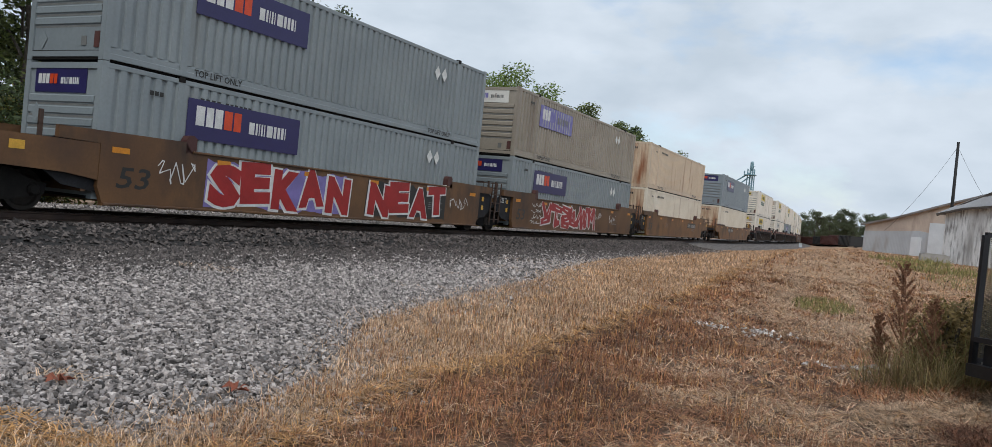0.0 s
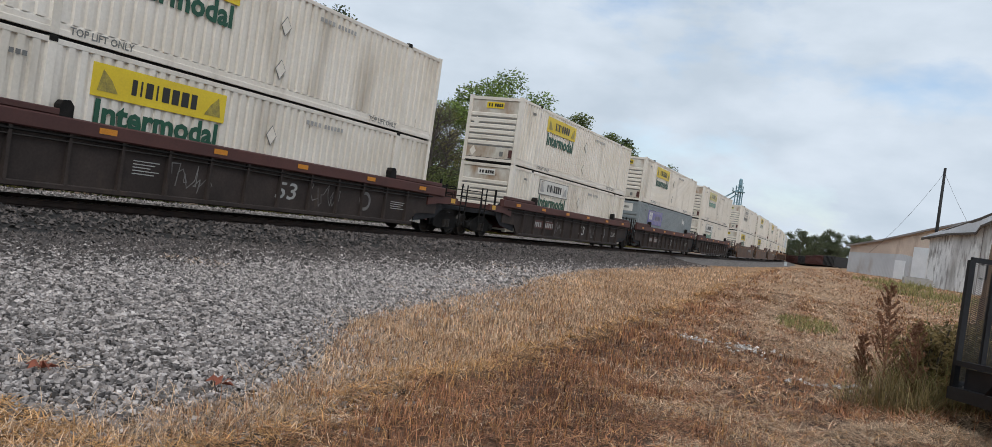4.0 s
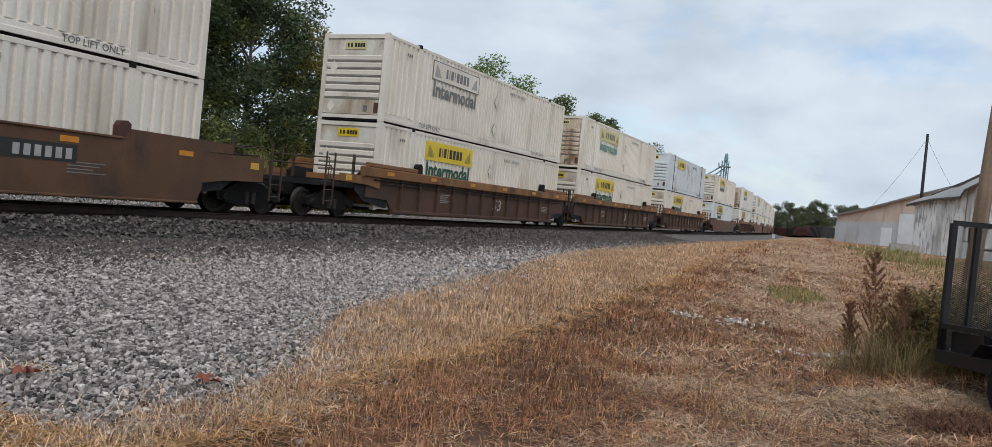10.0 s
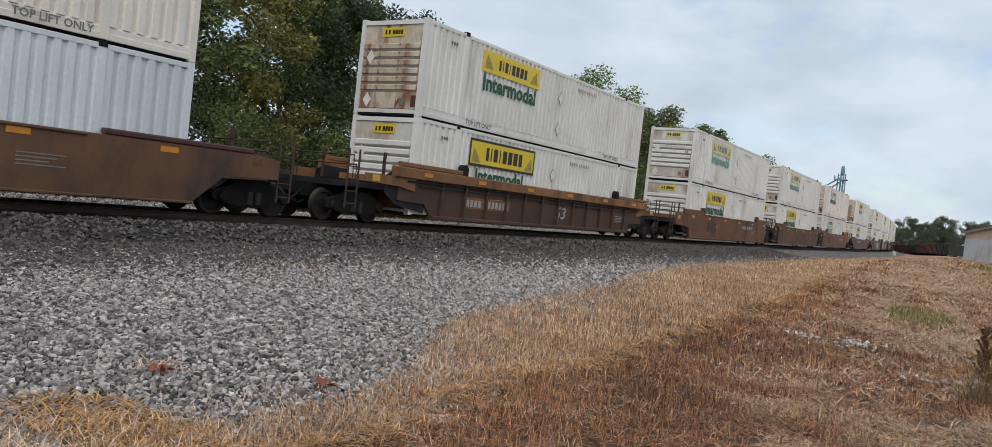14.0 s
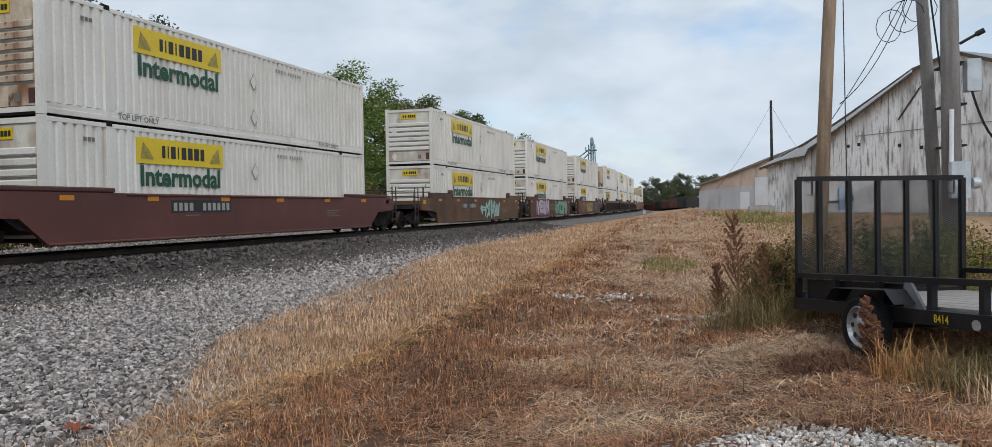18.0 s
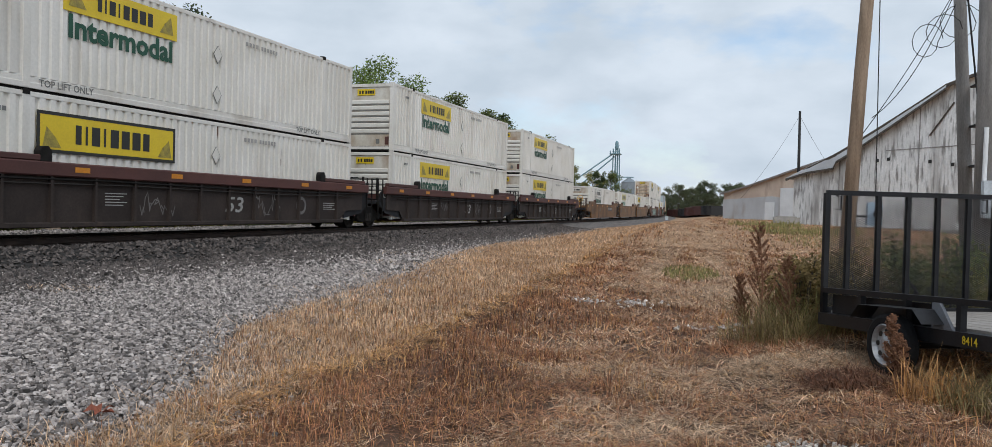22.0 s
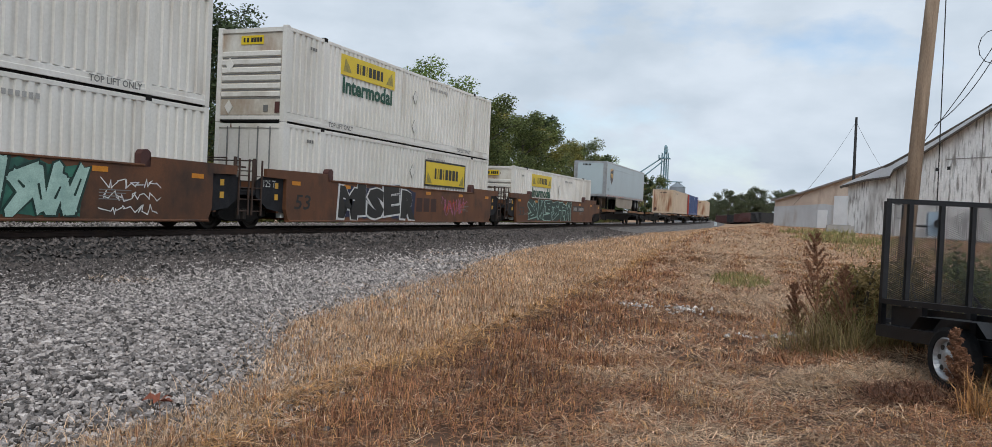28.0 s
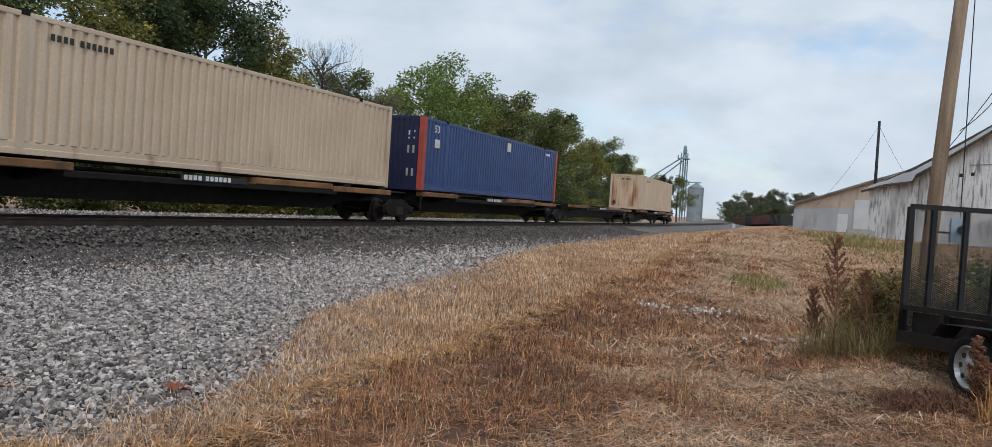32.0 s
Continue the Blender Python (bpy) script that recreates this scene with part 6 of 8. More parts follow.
def grow(count, y0, y1, power, wide, wider, long, fine):
    """Dry grass of a stretch: each blade takes the kind that grows or lies at its place. fine: bent blades, else plain slivers."""
    x, y = field(count, y0, y1, power)
    fringe, ridge, dark, bleach = sward(x, y)
    tuft = patchy(x, y, 0.22, 5) * 0.6 + patchy(x, y, 0.09, 8) * 0.4
    keep = rng.random(len(x)) < np.clip(-0.60 + 3.0 * tuft + 0.30 * fringe, 0.02, 1)
    x, y, fringe, ridge, dark, bleach, tuft = (a[keep] for a in (x, y, fringe, ridge, dark, bleach, tuft))
    q = rng.random(len(x))
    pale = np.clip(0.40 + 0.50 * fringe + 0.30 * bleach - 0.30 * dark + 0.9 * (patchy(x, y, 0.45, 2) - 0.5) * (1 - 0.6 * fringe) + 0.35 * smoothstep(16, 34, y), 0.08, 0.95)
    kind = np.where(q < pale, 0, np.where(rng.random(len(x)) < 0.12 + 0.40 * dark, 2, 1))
    kind = np.where(rng.random(len(x)) < 0.15 + 0.65 * ridge, 3, kind)
    kind = np.where((rng.random(len(x)) < 0.6 * bleach), 4, kind)
    up = np.clip(0.16 + 0.42 * fringe + 0.25 * dark - 0.2 * bleach - 0.3 * ridge, 0.03, 0.9)
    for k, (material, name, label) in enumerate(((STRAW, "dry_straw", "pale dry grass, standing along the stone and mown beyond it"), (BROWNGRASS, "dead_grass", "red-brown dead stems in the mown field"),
                                                 (LITTERSHADE, "dead_grass", "dark stubble and painted windrow shade beside the mower's last pass"), (GOLDSTRAW, "dry_straw", "golden ridge of cuttings left by the mower"), (BLEACHED, "dry_straw", "bleached straw lying in the field"))):
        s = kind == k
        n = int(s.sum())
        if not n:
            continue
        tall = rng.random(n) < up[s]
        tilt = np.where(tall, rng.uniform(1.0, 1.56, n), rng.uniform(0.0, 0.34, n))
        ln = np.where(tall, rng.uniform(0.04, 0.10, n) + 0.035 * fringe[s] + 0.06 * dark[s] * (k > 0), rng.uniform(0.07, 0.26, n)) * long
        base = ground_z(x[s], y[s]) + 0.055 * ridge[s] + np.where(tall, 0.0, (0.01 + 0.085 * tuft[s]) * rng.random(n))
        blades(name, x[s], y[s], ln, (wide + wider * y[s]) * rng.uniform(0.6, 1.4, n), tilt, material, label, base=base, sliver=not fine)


grow(225000, 3.0, 9.5, 1.0, 0.0036, 0.0004, 1.0, True)
grow(380000, 8.5, 33.0, 1.1, 0.0040, 0.00055, 1.1, False)
grow(190000, 27.0, 130.0, 1.5, 0.006, 0.00055, 1.2, False)
# the ground about the viewer's feet
y = rng.uniform(-14, 3.3, 30000)
x = gravel_edge(y) + 0.1 + (10 - gravel_edge(y)) * rng.random(len(y))
pale = rng.random(len(x)) < 0.45
for sel, material, name in ((pale, STRAW, "dry_straw"), (~pale, BROWNGRASS, "dead_grass")):
    blades(name, x[sel], y[sel], rng.uniform(0.1, 0.3, sel.sum()), rng.uniform(0.008, 0.014, sel.sum()), rng.uniform(0.0, 0.5, sel.sum()), material, "mown dry grass lying matted on the ground")
y = rng.uniform(-12, 1.8, 16000)
x = gravel_edge(y) - 7.5 * rng.random(len(y))
stones("ballast_stones", x, y, ground_z(x, y) + 0.03, 0.035 + 0.03 * rng.random(len(y)), STONE, "loose grey ballast stones", rng)
x, y = field(2600, 4, 16, 1.1)
blades("dead_grass", x, y, rng.uniform(0.15, 0.34, len(x)), np.full(len(x), 0.0045), rng.uniform(1.1, 1.55, len(x)), BROWNGRASS, "upright brown weed stalks")
y = 2.6 + 30 * rng.random(17000) ** 1.9
x = gravel_edge(y) + 0.45 - 0.95 * rng.random(len(y)) ** 1.6
blades("dry_straw", x, y, rng.uniform(0.08, 0.24, len(y)), 0.005 + 0.0002 * y, rng.uniform(0.0, 1.0, len(y)) ** 1.5, STRAW, "thin straw creeping over the stone")
for px, py, r, n in ((-4.5, 3.3, 0.4, 900), (-3.9, 3.35, 0.4, 900), (-5.2, 4.45, 0.16, 90), (-9.6, 11.0, 0.5, 160), (-6.4, 13.0, 0.6, 160), (-6.6, 16.0, 0.7, 260), (-7.6, 23.5, 1.3, 700), (-7.2, 19.5, 0.8, 260), (-8.2, 30, 1.4, 500)):
    a, d = rng.uniform(0, 6.28, n), r * np.sqrt(rng.random(n))
    x, y = px + d * np.cos(a) * 1.4, py + d * np.sin(a)
    blades("dry_straw", x, y, rng.uniform(0.08, 0.22, n), rng.uniform(0.005, 0.009, n) + 0.0002 * y, rng.uniform(0.0, 0.5, n), GOLDSTRAW if py < 4 else STRAW, "loose patch of straw on the stones", base=ground_z(x, y) + 0.04)
for px, py, r, n in ((0.25, 22.0, 0.75, 900), (5.5, 50, 2.2, 900), (7.0, 40, 2.5, 900), (6.3, 58, 1.5, 500)):
    a, d = rng.uniform(0, 6.28, n), r * np.sqrt(rng.random(n))
    x, y = px + d * np.cos(a), py + d * np.sin(a) * 2.2
    blades("green_grass", x, y, rng.uniform(0.10, 0.26, n), 0.006 + 0.0004 * y, rng.uniform(0.8, 1.5, n), GREENGRASS, "patch of dull green grass in the dry field")

for i, (lx, ly) in enumerate(((-4.07, 5.09), (-5.07, 4.32))):
    leaf = Mesh()
    for k in range(5):
        a = k * 1.26 + i
        leaf.add([(0, 0, 0.02), (0.07 * math.cos(a - 0.4), 0.07 * math.sin(a - 0.4), 0.055 + 0.01 * k), (0.12 * math.cos(a), 0.12 * math.sin(a), 0.03), (0.07 * math.cos(a + 0.4), 0.07 * math.sin(a + 0.4), 0.05)], [(0, 1, 2, 3)])
    ob = part("dead_leaf", leaf, DEADLEAF, None, "curled rust-red dead leaf on the stones", (lx, ly, float(ground_z(lx, ly)) + 0.04))
    tagged(ob, category="leaf", group="dead leaves on the ballast")


# ---- trees ----
def leaf_cloud(centres, radii, count, size, seed):
    """Many small leaf quads in uneven clumps."""
    g = np.random.default_rng(seed)
    w = radii ** 2
    which = g.choice(len(centres), count, p=w / w.sum())
    d = g.normal(0, 1, (count, 3))
    d /= np.linalg.norm(d, axis=1)[:, None]
    r = radii[which] * (0.45 + 0.62 * g.random(count))
    c = centres[which] + d * r[:, None] * np.array([1, 1, 0.8])
    a = g.normal(0, 1, (count, 3))
    a[:, 2] *= 0.6
    a /= np.linalg.norm(a, axis=1)[:, None]
    b = np.cross(a, g.normal(0, 1, (count, 3)))
    b /= np.linalg.norm(b, axis=1)[:, None]
    s = size * g.uniform(0.6, 1.35, count)[:, None]
    v = np.stack([c - a * s, c + b * s * 0.45, c + a * s, c - b * s * 0.45], 1)
    f = np.arange(count * 4).reshape(-1, 4)
    return v.reshape(-1, 3), f


def crown_mesh(v, f):
    ob = pieces("crown", v, f, LEAF_MID, "", "tree")
    me = ob.data
    bpy.data.objects.remove(ob)
    return me


def tree(label, height, width, leafmat, seed, leaves=5200, low=0.25, size=0.17, bare=False):
    rnd = random.Random(seed)
    t = thing("tree", label, "tree", "trees behind the railway")
    wood = Mesh()
    lean = Vector((rnd.uniform(-0.05, 0.05), rnd.uniform(-0.05, 0.05), 1))
    top = lean * height * 0.9
    wood.tube([(0, 0, -0.3), lean * height * 0.25, lean * height * 0.55 + Vector((rnd.uniform(-.2, .2), rnd.uniform(-.2, .2), 0)), top], [height * 0.018 + 0.05, height * 0.014 + 0.03, height * 0.009 + 0.02, 0.02], 7)
    centres, radii = [], []
    limbs = 16 if not bare else 40
    for i in range(limbs):
        k = low + (0.92 - low) * (i + rnd.random() * 0.7) / limbs
        a = i * 2.4 + rnd.uniform(-0.4, 0.4)
        reach = width * 0.5 * (0.55 + 0.6 * rnd.random()) * math.sin(math.pi * min(0.96, 0.25 + 0.75 * (k - low) / (1.02 - low))) ** 0.6
        p0 = lean * height * k
        tip = p0 + Vector((math.cos(a) * reach, math.sin(a) * reach, reach * rnd.uniform(0.35, 0.9)))
        mid = p0.lerp(tip, 0.5) + Vector((0, 0, reach * 0.12))
        wood.tube([p0, mid, tip], [0.022 + height * 0.004, 0.02 + height * 0.0022, 0.012], 5)
        if bare:
            for j in range(14):
                q = p0.lerp(tip, 0.25 + 0.054 * j)
                e = q + Vector((rnd.uniform(-1, 1), rnd.uniform(-1, 1), rnd.uniform(0.6, 1.8))) * (0.35 + reach * 0.35)
                wood.tube([q, q.lerp(e, 0.5) + Vector((0.05, 0, 0)), e], [0.009, 0.007, 0.004], 3)
                for _ in range(2):
                    b = q.lerp(e, rnd.uniform(0.4, 0.9))
                    wood.tube([b, b + Vector((rnd.uniform(-0.4, 0.4), rnd.uniform(-0.4, 0.4), rnd.uniform(0.3, 0.8)))], [0.006, 0.003], 3)
        for j in range(4):
            q = p0.lerp(tip, 0.5 + 0.17 * j)
            centres.append(tuple(q + Vector((rnd.uniform(-.5, .5), rnd.uniform(-.5, .5), rnd.uniform(-.2, .5)))))
            radii.append(width * rnd.uniform(0.075, 0.15))
    centres.append(tuple(top)), radii.append(width * 0.12)
    part("trunk", wood, BARK, t, "grey-brown trunk and limbs")
    if leaves:
        part("crown", crown_mesh(*leaf_cloud(np.array(centres), np.array(radii), leaves, size, seed)), leafmat, t, "")
    return t


def shrub(label, height, width, leafmat, seed, leaves=2600, size=0.13):
    rnd = random.Random(seed)
    t = thing("shrub", label, "shrub", "undergrowth behind the railway")
    wood, centres, radii = Mesh(), [], []
    for i in range(9):
        a = i * 0.7 + rnd.random()
        tip = Vector((math.cos(a) * width * 0.4 * rnd.random(), math.sin(a) * width * 0.4 * rnd.random(), height * rnd.uniform(0.55, 0.95)))
        wood.tube([(tip.x * 0.2, tip.y * 0.2, -0.2), tip * 0.55, tip], [0.035, 0.022, 0.008], 5)
        for k in (0.3, 0.55, 0.8, 1.0):
            centres.append((tip.x * (0.6 + 0.7 * k), tip.y * (0.6 + 0.7 * k), tip.z * k)), radii.append(width * rnd.uniform(0.12, 0.22))
    part("stem", wood, BARK, t)
    part("foliage", crown_mesh(*leaf_cloud(np.array(centres), np.array(radii), leaves, size, seed)), leafmat, t)
    return t


rnd = random.Random(11)
oaks = [tree("tall dark green tree with an uneven crown", 14.5, 10.0, LEAF_DARK, 21, 17000, 0.18, 0.14),
        tree("mid green broad tree behind the track", 12.2, 9.0, LEAF_MID, 22, 16000, 0.12, 0.135),
        tree("fresh green round tree behind the track", 11.0, 9.0, LEAF_LIGHT, 23, 13000, 0.10, 0.125),
        tree("yellowing slender tree behind the track", 11.2, 7.0, LEAF_YELLOW, 24, 10000, 0.12, 0.125),
        tree("bare grey tree with thin twigs", 12.6, 6.4, LEAF_DARK, 25, 0, 0.15, 0.14, True),
        tree("small dark conifer-like tree", 9.0, 4.0, LEAF_DARK, 26, 4200, 0.1, 0.17)]
shrubs = [shrub("tangled dark green undergrowth", 5.2, 5.4, LEAF_DARK, 31, 10500, 0.09), shrub("mid green tangled undergrowth behind the track", 4.4, 5.0, LEAF_MID, 32, 10000, 0.088), shrub("yellow-green undergrowth behind the track", 4.0, 4.6, LEAF_YELLOW, 33, 9000, 0.085)]
# (distance along the track, distance behind it, kind)
belt = [(-38, -13, 0, 1), (-33, -19, 1, 1), (-28, -12, 0, 1), (-24, -17, 0, 1), (-19, -13, 3, 1), (-15, -18, 1, 1), (-10, -13, 0, 1), (-6, -19, 0, 1), (-2, -13.5, 3, 1), (2, -17, 0, 1), (6, -13, 1, 1), (9.5, -18, 0, 0.95),
        (13, -13.2, 3, 1), (16, -17, 0, 0.9), (20, -13.5, 1, 0.95), (24, -18, 0, 0.85), (27, -14, 3, 0.95), (30.5, -17, 1, 0.95), (34, -15, 0, 0.84), (36, -19, 0, 0.92), (38, -13.5, 3, 0.92), (42.5, -17.5, 5, 1.15), (44.5, -14.5, 4, 0.86), (46, -18, 3, 0.85), (47.5, -12.8, 4, 0.8),
        (49, -15.5, 1, 0.82), (51, -13.2, 4, 0.72), (54, -16, 3, 0.80), (60, -14.2, 2, 1.02), (64, -17, 2, 1.1), (67, -14.5, 2, 1.02), (71, -17, 3, 1.05), (75, -14, 1, 1.02), (80, -16, 3, 1.1), (85, -14, 1, 0.98), (90, -17, 1, 1.0),
        (95, -14, 3, 1.0), (100, -15, 1, 0.98), (106, -17, 5, 1.4), (112, -14, 3, 1.0), (119, -15, 1, 0.98), (126, -17, 1, 0.95), (134, -14.5, 5, 1.1), (142, -16, 1, 0.9), (150, -15, 3, 0.9), (160, -17, 1, 0.85)]
used = set()
for s, u, k, size in belt:
    m = beside(s, u + rnd.uniform(-0.6, 0.6), 0, rnd.uniform(0, 360)) @ Matrix.Scale(size, 4)
    m.translation.z = float(ground_z(m.translation.x, m.translation.y))
    if k in used:
        copy_thing(oaks[k], m)
    else:
        oaks[k].matrix_basis = m
        used.add(k)
placed = [False] * 3
for i in range(112):
    s, k = -38 + (i // 2) * 3.0 + rnd.uniform(-1, 1), (2, 1, 2, 1, 0, 2, 1)[i % 7]
    m = beside(s, (-10.6 if i % 2 else -13.4) - 1.6 * rnd.random(), 0, rnd.uniform(0, 360))
    m.translation.z = float(ground_z(m.translation.x, m.translation.y)) - 0.1
    if placed[k]:
        copy_thing(shrubs[k], m)
    else:
        shrubs[k].matrix_basis, placed[k] = m, True
# the wood that closes the view far along the line
for i in range(74):
    k = (1, 3, 0, 1, 3, 1)[i % 6]
    x, y = -10 + i * 1.25 + rnd.uniform(-2, 2), 318 + rnd.uniform(-20, 40) + i * 0.4
    far_tree = tagged(copy_thing(oaks[k], pose(x, y, float(ground_z(x, y)) - 1.2, 0, 0, rnd.uniform(0, 360)) @ Matrix.Scale(rnd.uniform(0.62, 1.05), 4)), "distant tree beyond the field, its leaves tinted for haze", group="distant wood")
    # distant crowns swap to the haze-tinted leaves
    for child in far_tree.children:
        if child.name.startswith("crown"):
            child.material_slots[0].link = "OBJECT"
            child.material_slots[0].material = LEAF_HAZE
for s, u, k in ((182, -13, 5), (205, -17, 3), (232, -14, 1), (255, -24, 5)):
    m = beside(s, u, 0, rnd.uniform(0, 360))
    copy_thing(oaks[k], m)


# ---- warehouses ----
WALL_DIR = Vector((0.573, -0.8195, 0))
BACK_DIR = Vector((0.8195, 0.573, 0))


def wall_frame(x, y, z=0.0):
    """Local x along the gable wall (towards the viewer's side), y into the building, z up."""
    return Matrix(((WALL_DIR.x, BACK_DIR.x, 0, x), (WALL_DIR.y, BACK_DIR.y, 0, y), (0, 0, 1, z), (0, 0, 0, 1)))


def sheeted(width, profile, base, depth=0.016, pitch=0.24):
    """A wall of upright corrugated sheets under a roof profile of (x, z)."""
    m = Mesh()
    n = int(width / (pitch / 2))
    px, pz = [p[0] for p in profile], [p[1] for p in profile]
    for i in range(n + 1):
        x = width * i / n
        d = -depth if i % 2 else 0.0
        top = float(np.interp(x, px, pz))
        m.v += [(x, d, base), (x, d, top), (x, 0.25, base), (x, 0.25, top)]
    m.f = [(4 * i, 4 * i + 4, 4 * i + 5, 4 * i + 1) for i in range(n)] + [(4 * i + 2, 4 * i + 3, 4 * i + 7, 4 * i + 6) for i in range(n)] + [(4 * i + 1, 4 * i + 5, 4 * i + 7, 4 * i + 3) for i in range(n)] + [(0, 1, 3, 2)]
    return m


def warehouse(label, at, profile, base, length, wallmat, upper=None):
    w = thing("warehouse", label, "warehouse", "warehouses", at)
    width = profile[-1][0]
    part("gable_wall", sheeted(width, profile, base), wallmat, w, "weathered corrugated gable wall")
    part("side_wall", Mesh().box(0.0, 0.2, 0.25, length, base, profile[0][1] - 0.02), wallmat, w)
    part("side_wall", Mesh().box(width - 0.2, width, 0.25, length, base, profile[-1][1] - 0.02), wallmat, w)
    part("back_wall", Mesh().add([(0, length, base), (width, length, base)] + [(x, length, z) for x, z in reversed(profile)], [tuple(range(len(profile) + 1, -1, -1))]), wallmat, w)
    for i, ((x0, z0), (x1, z1)) in enumerate(zip(profile, profile[1:])):
        ov = 0.35 if i == 0 else 0.0
        a = (z1 - z0) / (x1 - x0)
        part("roof_sheet", Mesh().add([(x0 - ov, -0.4, z0 - a * ov + 0.06), (x1, -0.4, z1 + 0.06), (x1, length + 0.3, z1 + 0.06), (x0 - ov, length + 0.3, z0 - a * ov + 0.06),
                                       (x0 - ov, -0.4, z0 - a * ov - 0.04), (x1, -0.4, z1 - 0.04), (x1, length + 0.3, z1 - 0.04), (x0 - ov, length + 0.3, z0 - a * ov - 0.04)],
                                      [(0, 1, 2, 3), (7, 6, 5, 4), (0, 4, 5, 1), (1, 5, 6, 2), (2, 6, 7, 3), (3, 7, 4, 0)]), ROOFMETAL, w)
        part("barge_board", Mesh().add([(x0 - ov, -0.42, z0 - a * ov - 0.16), (x1, -0.42, z1 - 0.16), (x1, -0.42, z1 + 0.05), (x0 - ov, -0.42, z0 - a * ov + 0.05),
                                        (x0 - ov, -0.37, z0 - a * ov - 0.16), (x1, -0.37, z1 - 0.16), (x1, -0.37, z1 + 0.05), (x0 - ov, -0.37, z0 - a * ov + 0.05)],
                                       [(0, 1, 2, 3), (7, 6, 5, 4), (0, 4, 5, 1), (3, 2, 6, 7)]), BARK if upper is None else ROOFMETAL, w)
    part("foundation", Mesh().box(-0.05, width, -0.06, 0.3, base - 0.6, base + 0.18), CONCRETE, w)
    return w


near_shed = warehouse("weathered white corrugated warehouse with a gabled roof", wall_frame(8.18, 65.5), [(0, 4.62), (4.6, 6.15), (6.2, 6.80), (10.0, 8.45), (13.3, 9.95), (16.1, 10.5), (22.5, 8.1), (32.0, 4.6)], 0.85, 24.0, SHEET)

verge = [(-0.35, 4.50, 4.50), (2.0, 5.30, 4.95), (4.4, 6.08, 5.15), (4.7, 6.20, 5.62), (6.2, 6.80, 6.25), (10.0, 8.45, 8.08), (13.3, 9.95, 9.72)]
for (x0, a0, b0), (x1, a1, b1) in zip(verge, verge[1:]):
    part("verge_sheet", Mesh().add([(x0, -0.46, b0), (x1, -0.46, b1), (x1, -0.40, a1 + 0.07), (x0, -0.40, a0 + 0.07)], [(0, 1, 2, 3)]), SHEETGREY, near_shed, "dull roof sheet showing over the wall")
    part("barge_board", Mesh().add([(x0, -0.50, b0 - 0.13), (x1, -0.50, b1 - 0.13), (x1, -0.50, b1 + 0.02), (x0, -0.50, b0 + 0.02), (x0, -0.42, b0 - 0.13), (x1, -0.42, b1 - 0.13)], [(0, 1, 2, 3), (1, 0, 4, 5)]), BARK, near_shed)
part("sheet_seam", Mesh().box(8.6, 21.0, -0.035, -0.012, 6.16, 6.21), ROOFMETAL, near_shed, "overlap between two rows of sheets")
part("sheet_seam", Mesh().box(11.15, 11.2, -0.035, -0.012, 1.0, 8.9), ROOFMETAL, near_shed)
part("sheet_seam", Mesh().box(4.55, 4.6, -0.035, -0.012, 1.0, 6.0), ROOFMETAL, near_shed)
for x, z in ((12.0, 5.3), (13.6, 5.05), (7.9, 5.55), (8.8, 5.6), (16.2, 5.2)):
    part("vent_hole", Mesh().box(x - 0.12, x + 0.12, -0.03, -0.014, z - 0.11, z + 0.11), BLACK, near_shed, "small dark vent hole")
# dark tube that draws the shadow line of a diagonal brace
part("wall_brace", Mesh().tube([(11.95, -0.06, 6.95), (13.6, -0.06, 8.85)], 0.05, 6), BARK, near_shed, "dark bar drawing a diagonal brace's shadow line")
far_shed = warehouse("far galvanised warehouse with a tan upper wall", wall_frame(5.0, 107.9), [(0, 4.32), (5.5, 5.31), (12.45, 6.84), (19.0, 8.2), (38.0, 4.3)], 1.05, 22.0, SHEETTAN, SHEETGREY)
lower_wall = sheeted(12.9, [(0, 3.5), (9, 3.9), (12.9, 3.5)], 1.08)
part("lower_sheeting", lower_wall, SHEETGREY, far_shed, "grey lower sheeting", Matrix.Translation((0, -0.09, 0)))
part("door", Mesh().box(8.05, 9.6, -0.22, -0.12, 1.1, 3.2), DOORWHITE, far_shed, "white personnel door")
part("sliding_door", Mesh().box(10.7, 12.9, -0.26, -0.14, 1.1, 4.85), DOORWHITE, far_shed, "pale sliding door")
block = part("concrete_block", Mesh().box(-0.9, 0.9, -0.5, 0.5, -0.1, 0.55).box(-0.7, 0.7, -0.4, 0.4, 0.55, 0.62), CONCRETE, None, "concrete loading block beside the warehouse", Matrix.Translation((7.5, 63.6, float(ground_z(7.5, 63.6)))))
tagged(block, category="concrete block")


# ---- poles and wires ----
def pole(label, x, y, height, r0, r1, lean, material):
    z = float(ground_z(x, y))
    p = thing("utility_pole", label, "utility pole", "utility poles", Matrix.Translation((x, y, z)))
    m = Mesh()
    m.smooth = True
    m.tube([(0, 0, -0.4), (lean[0] * 0.5, lean[1] * 0.5, height * 0.5), (lean[0], lean[1], height)], [r0, (r0 + r1) / 2, r1], 14)
    part("shaft", m, material, p, "")
    return p


near_pole = pole("leaning weathered brown utility pole", 3.06, 16.74, 9.0, 0.138, 0.108, (0.45, -0.05), POLEWOOD)
grey_pole = pole("grey utility pole leaning beside another", 6.05, 19.1, 9.5, 0.15, 0.11, (-0.55, 0.1), GREYPOLE)
meter_pole = pole("thick utility pole carrying a meter box", 5.96, 18.08, 10.0, 0.20, 0.15, (-0.12, 0.0), GREYPOLE)
far_pole = pole("thin dark utility pole beyond the warehouse", 10.35, 79.4, 10.4, 0.16, 0.11, (-0.08, 0.0), WIRE)
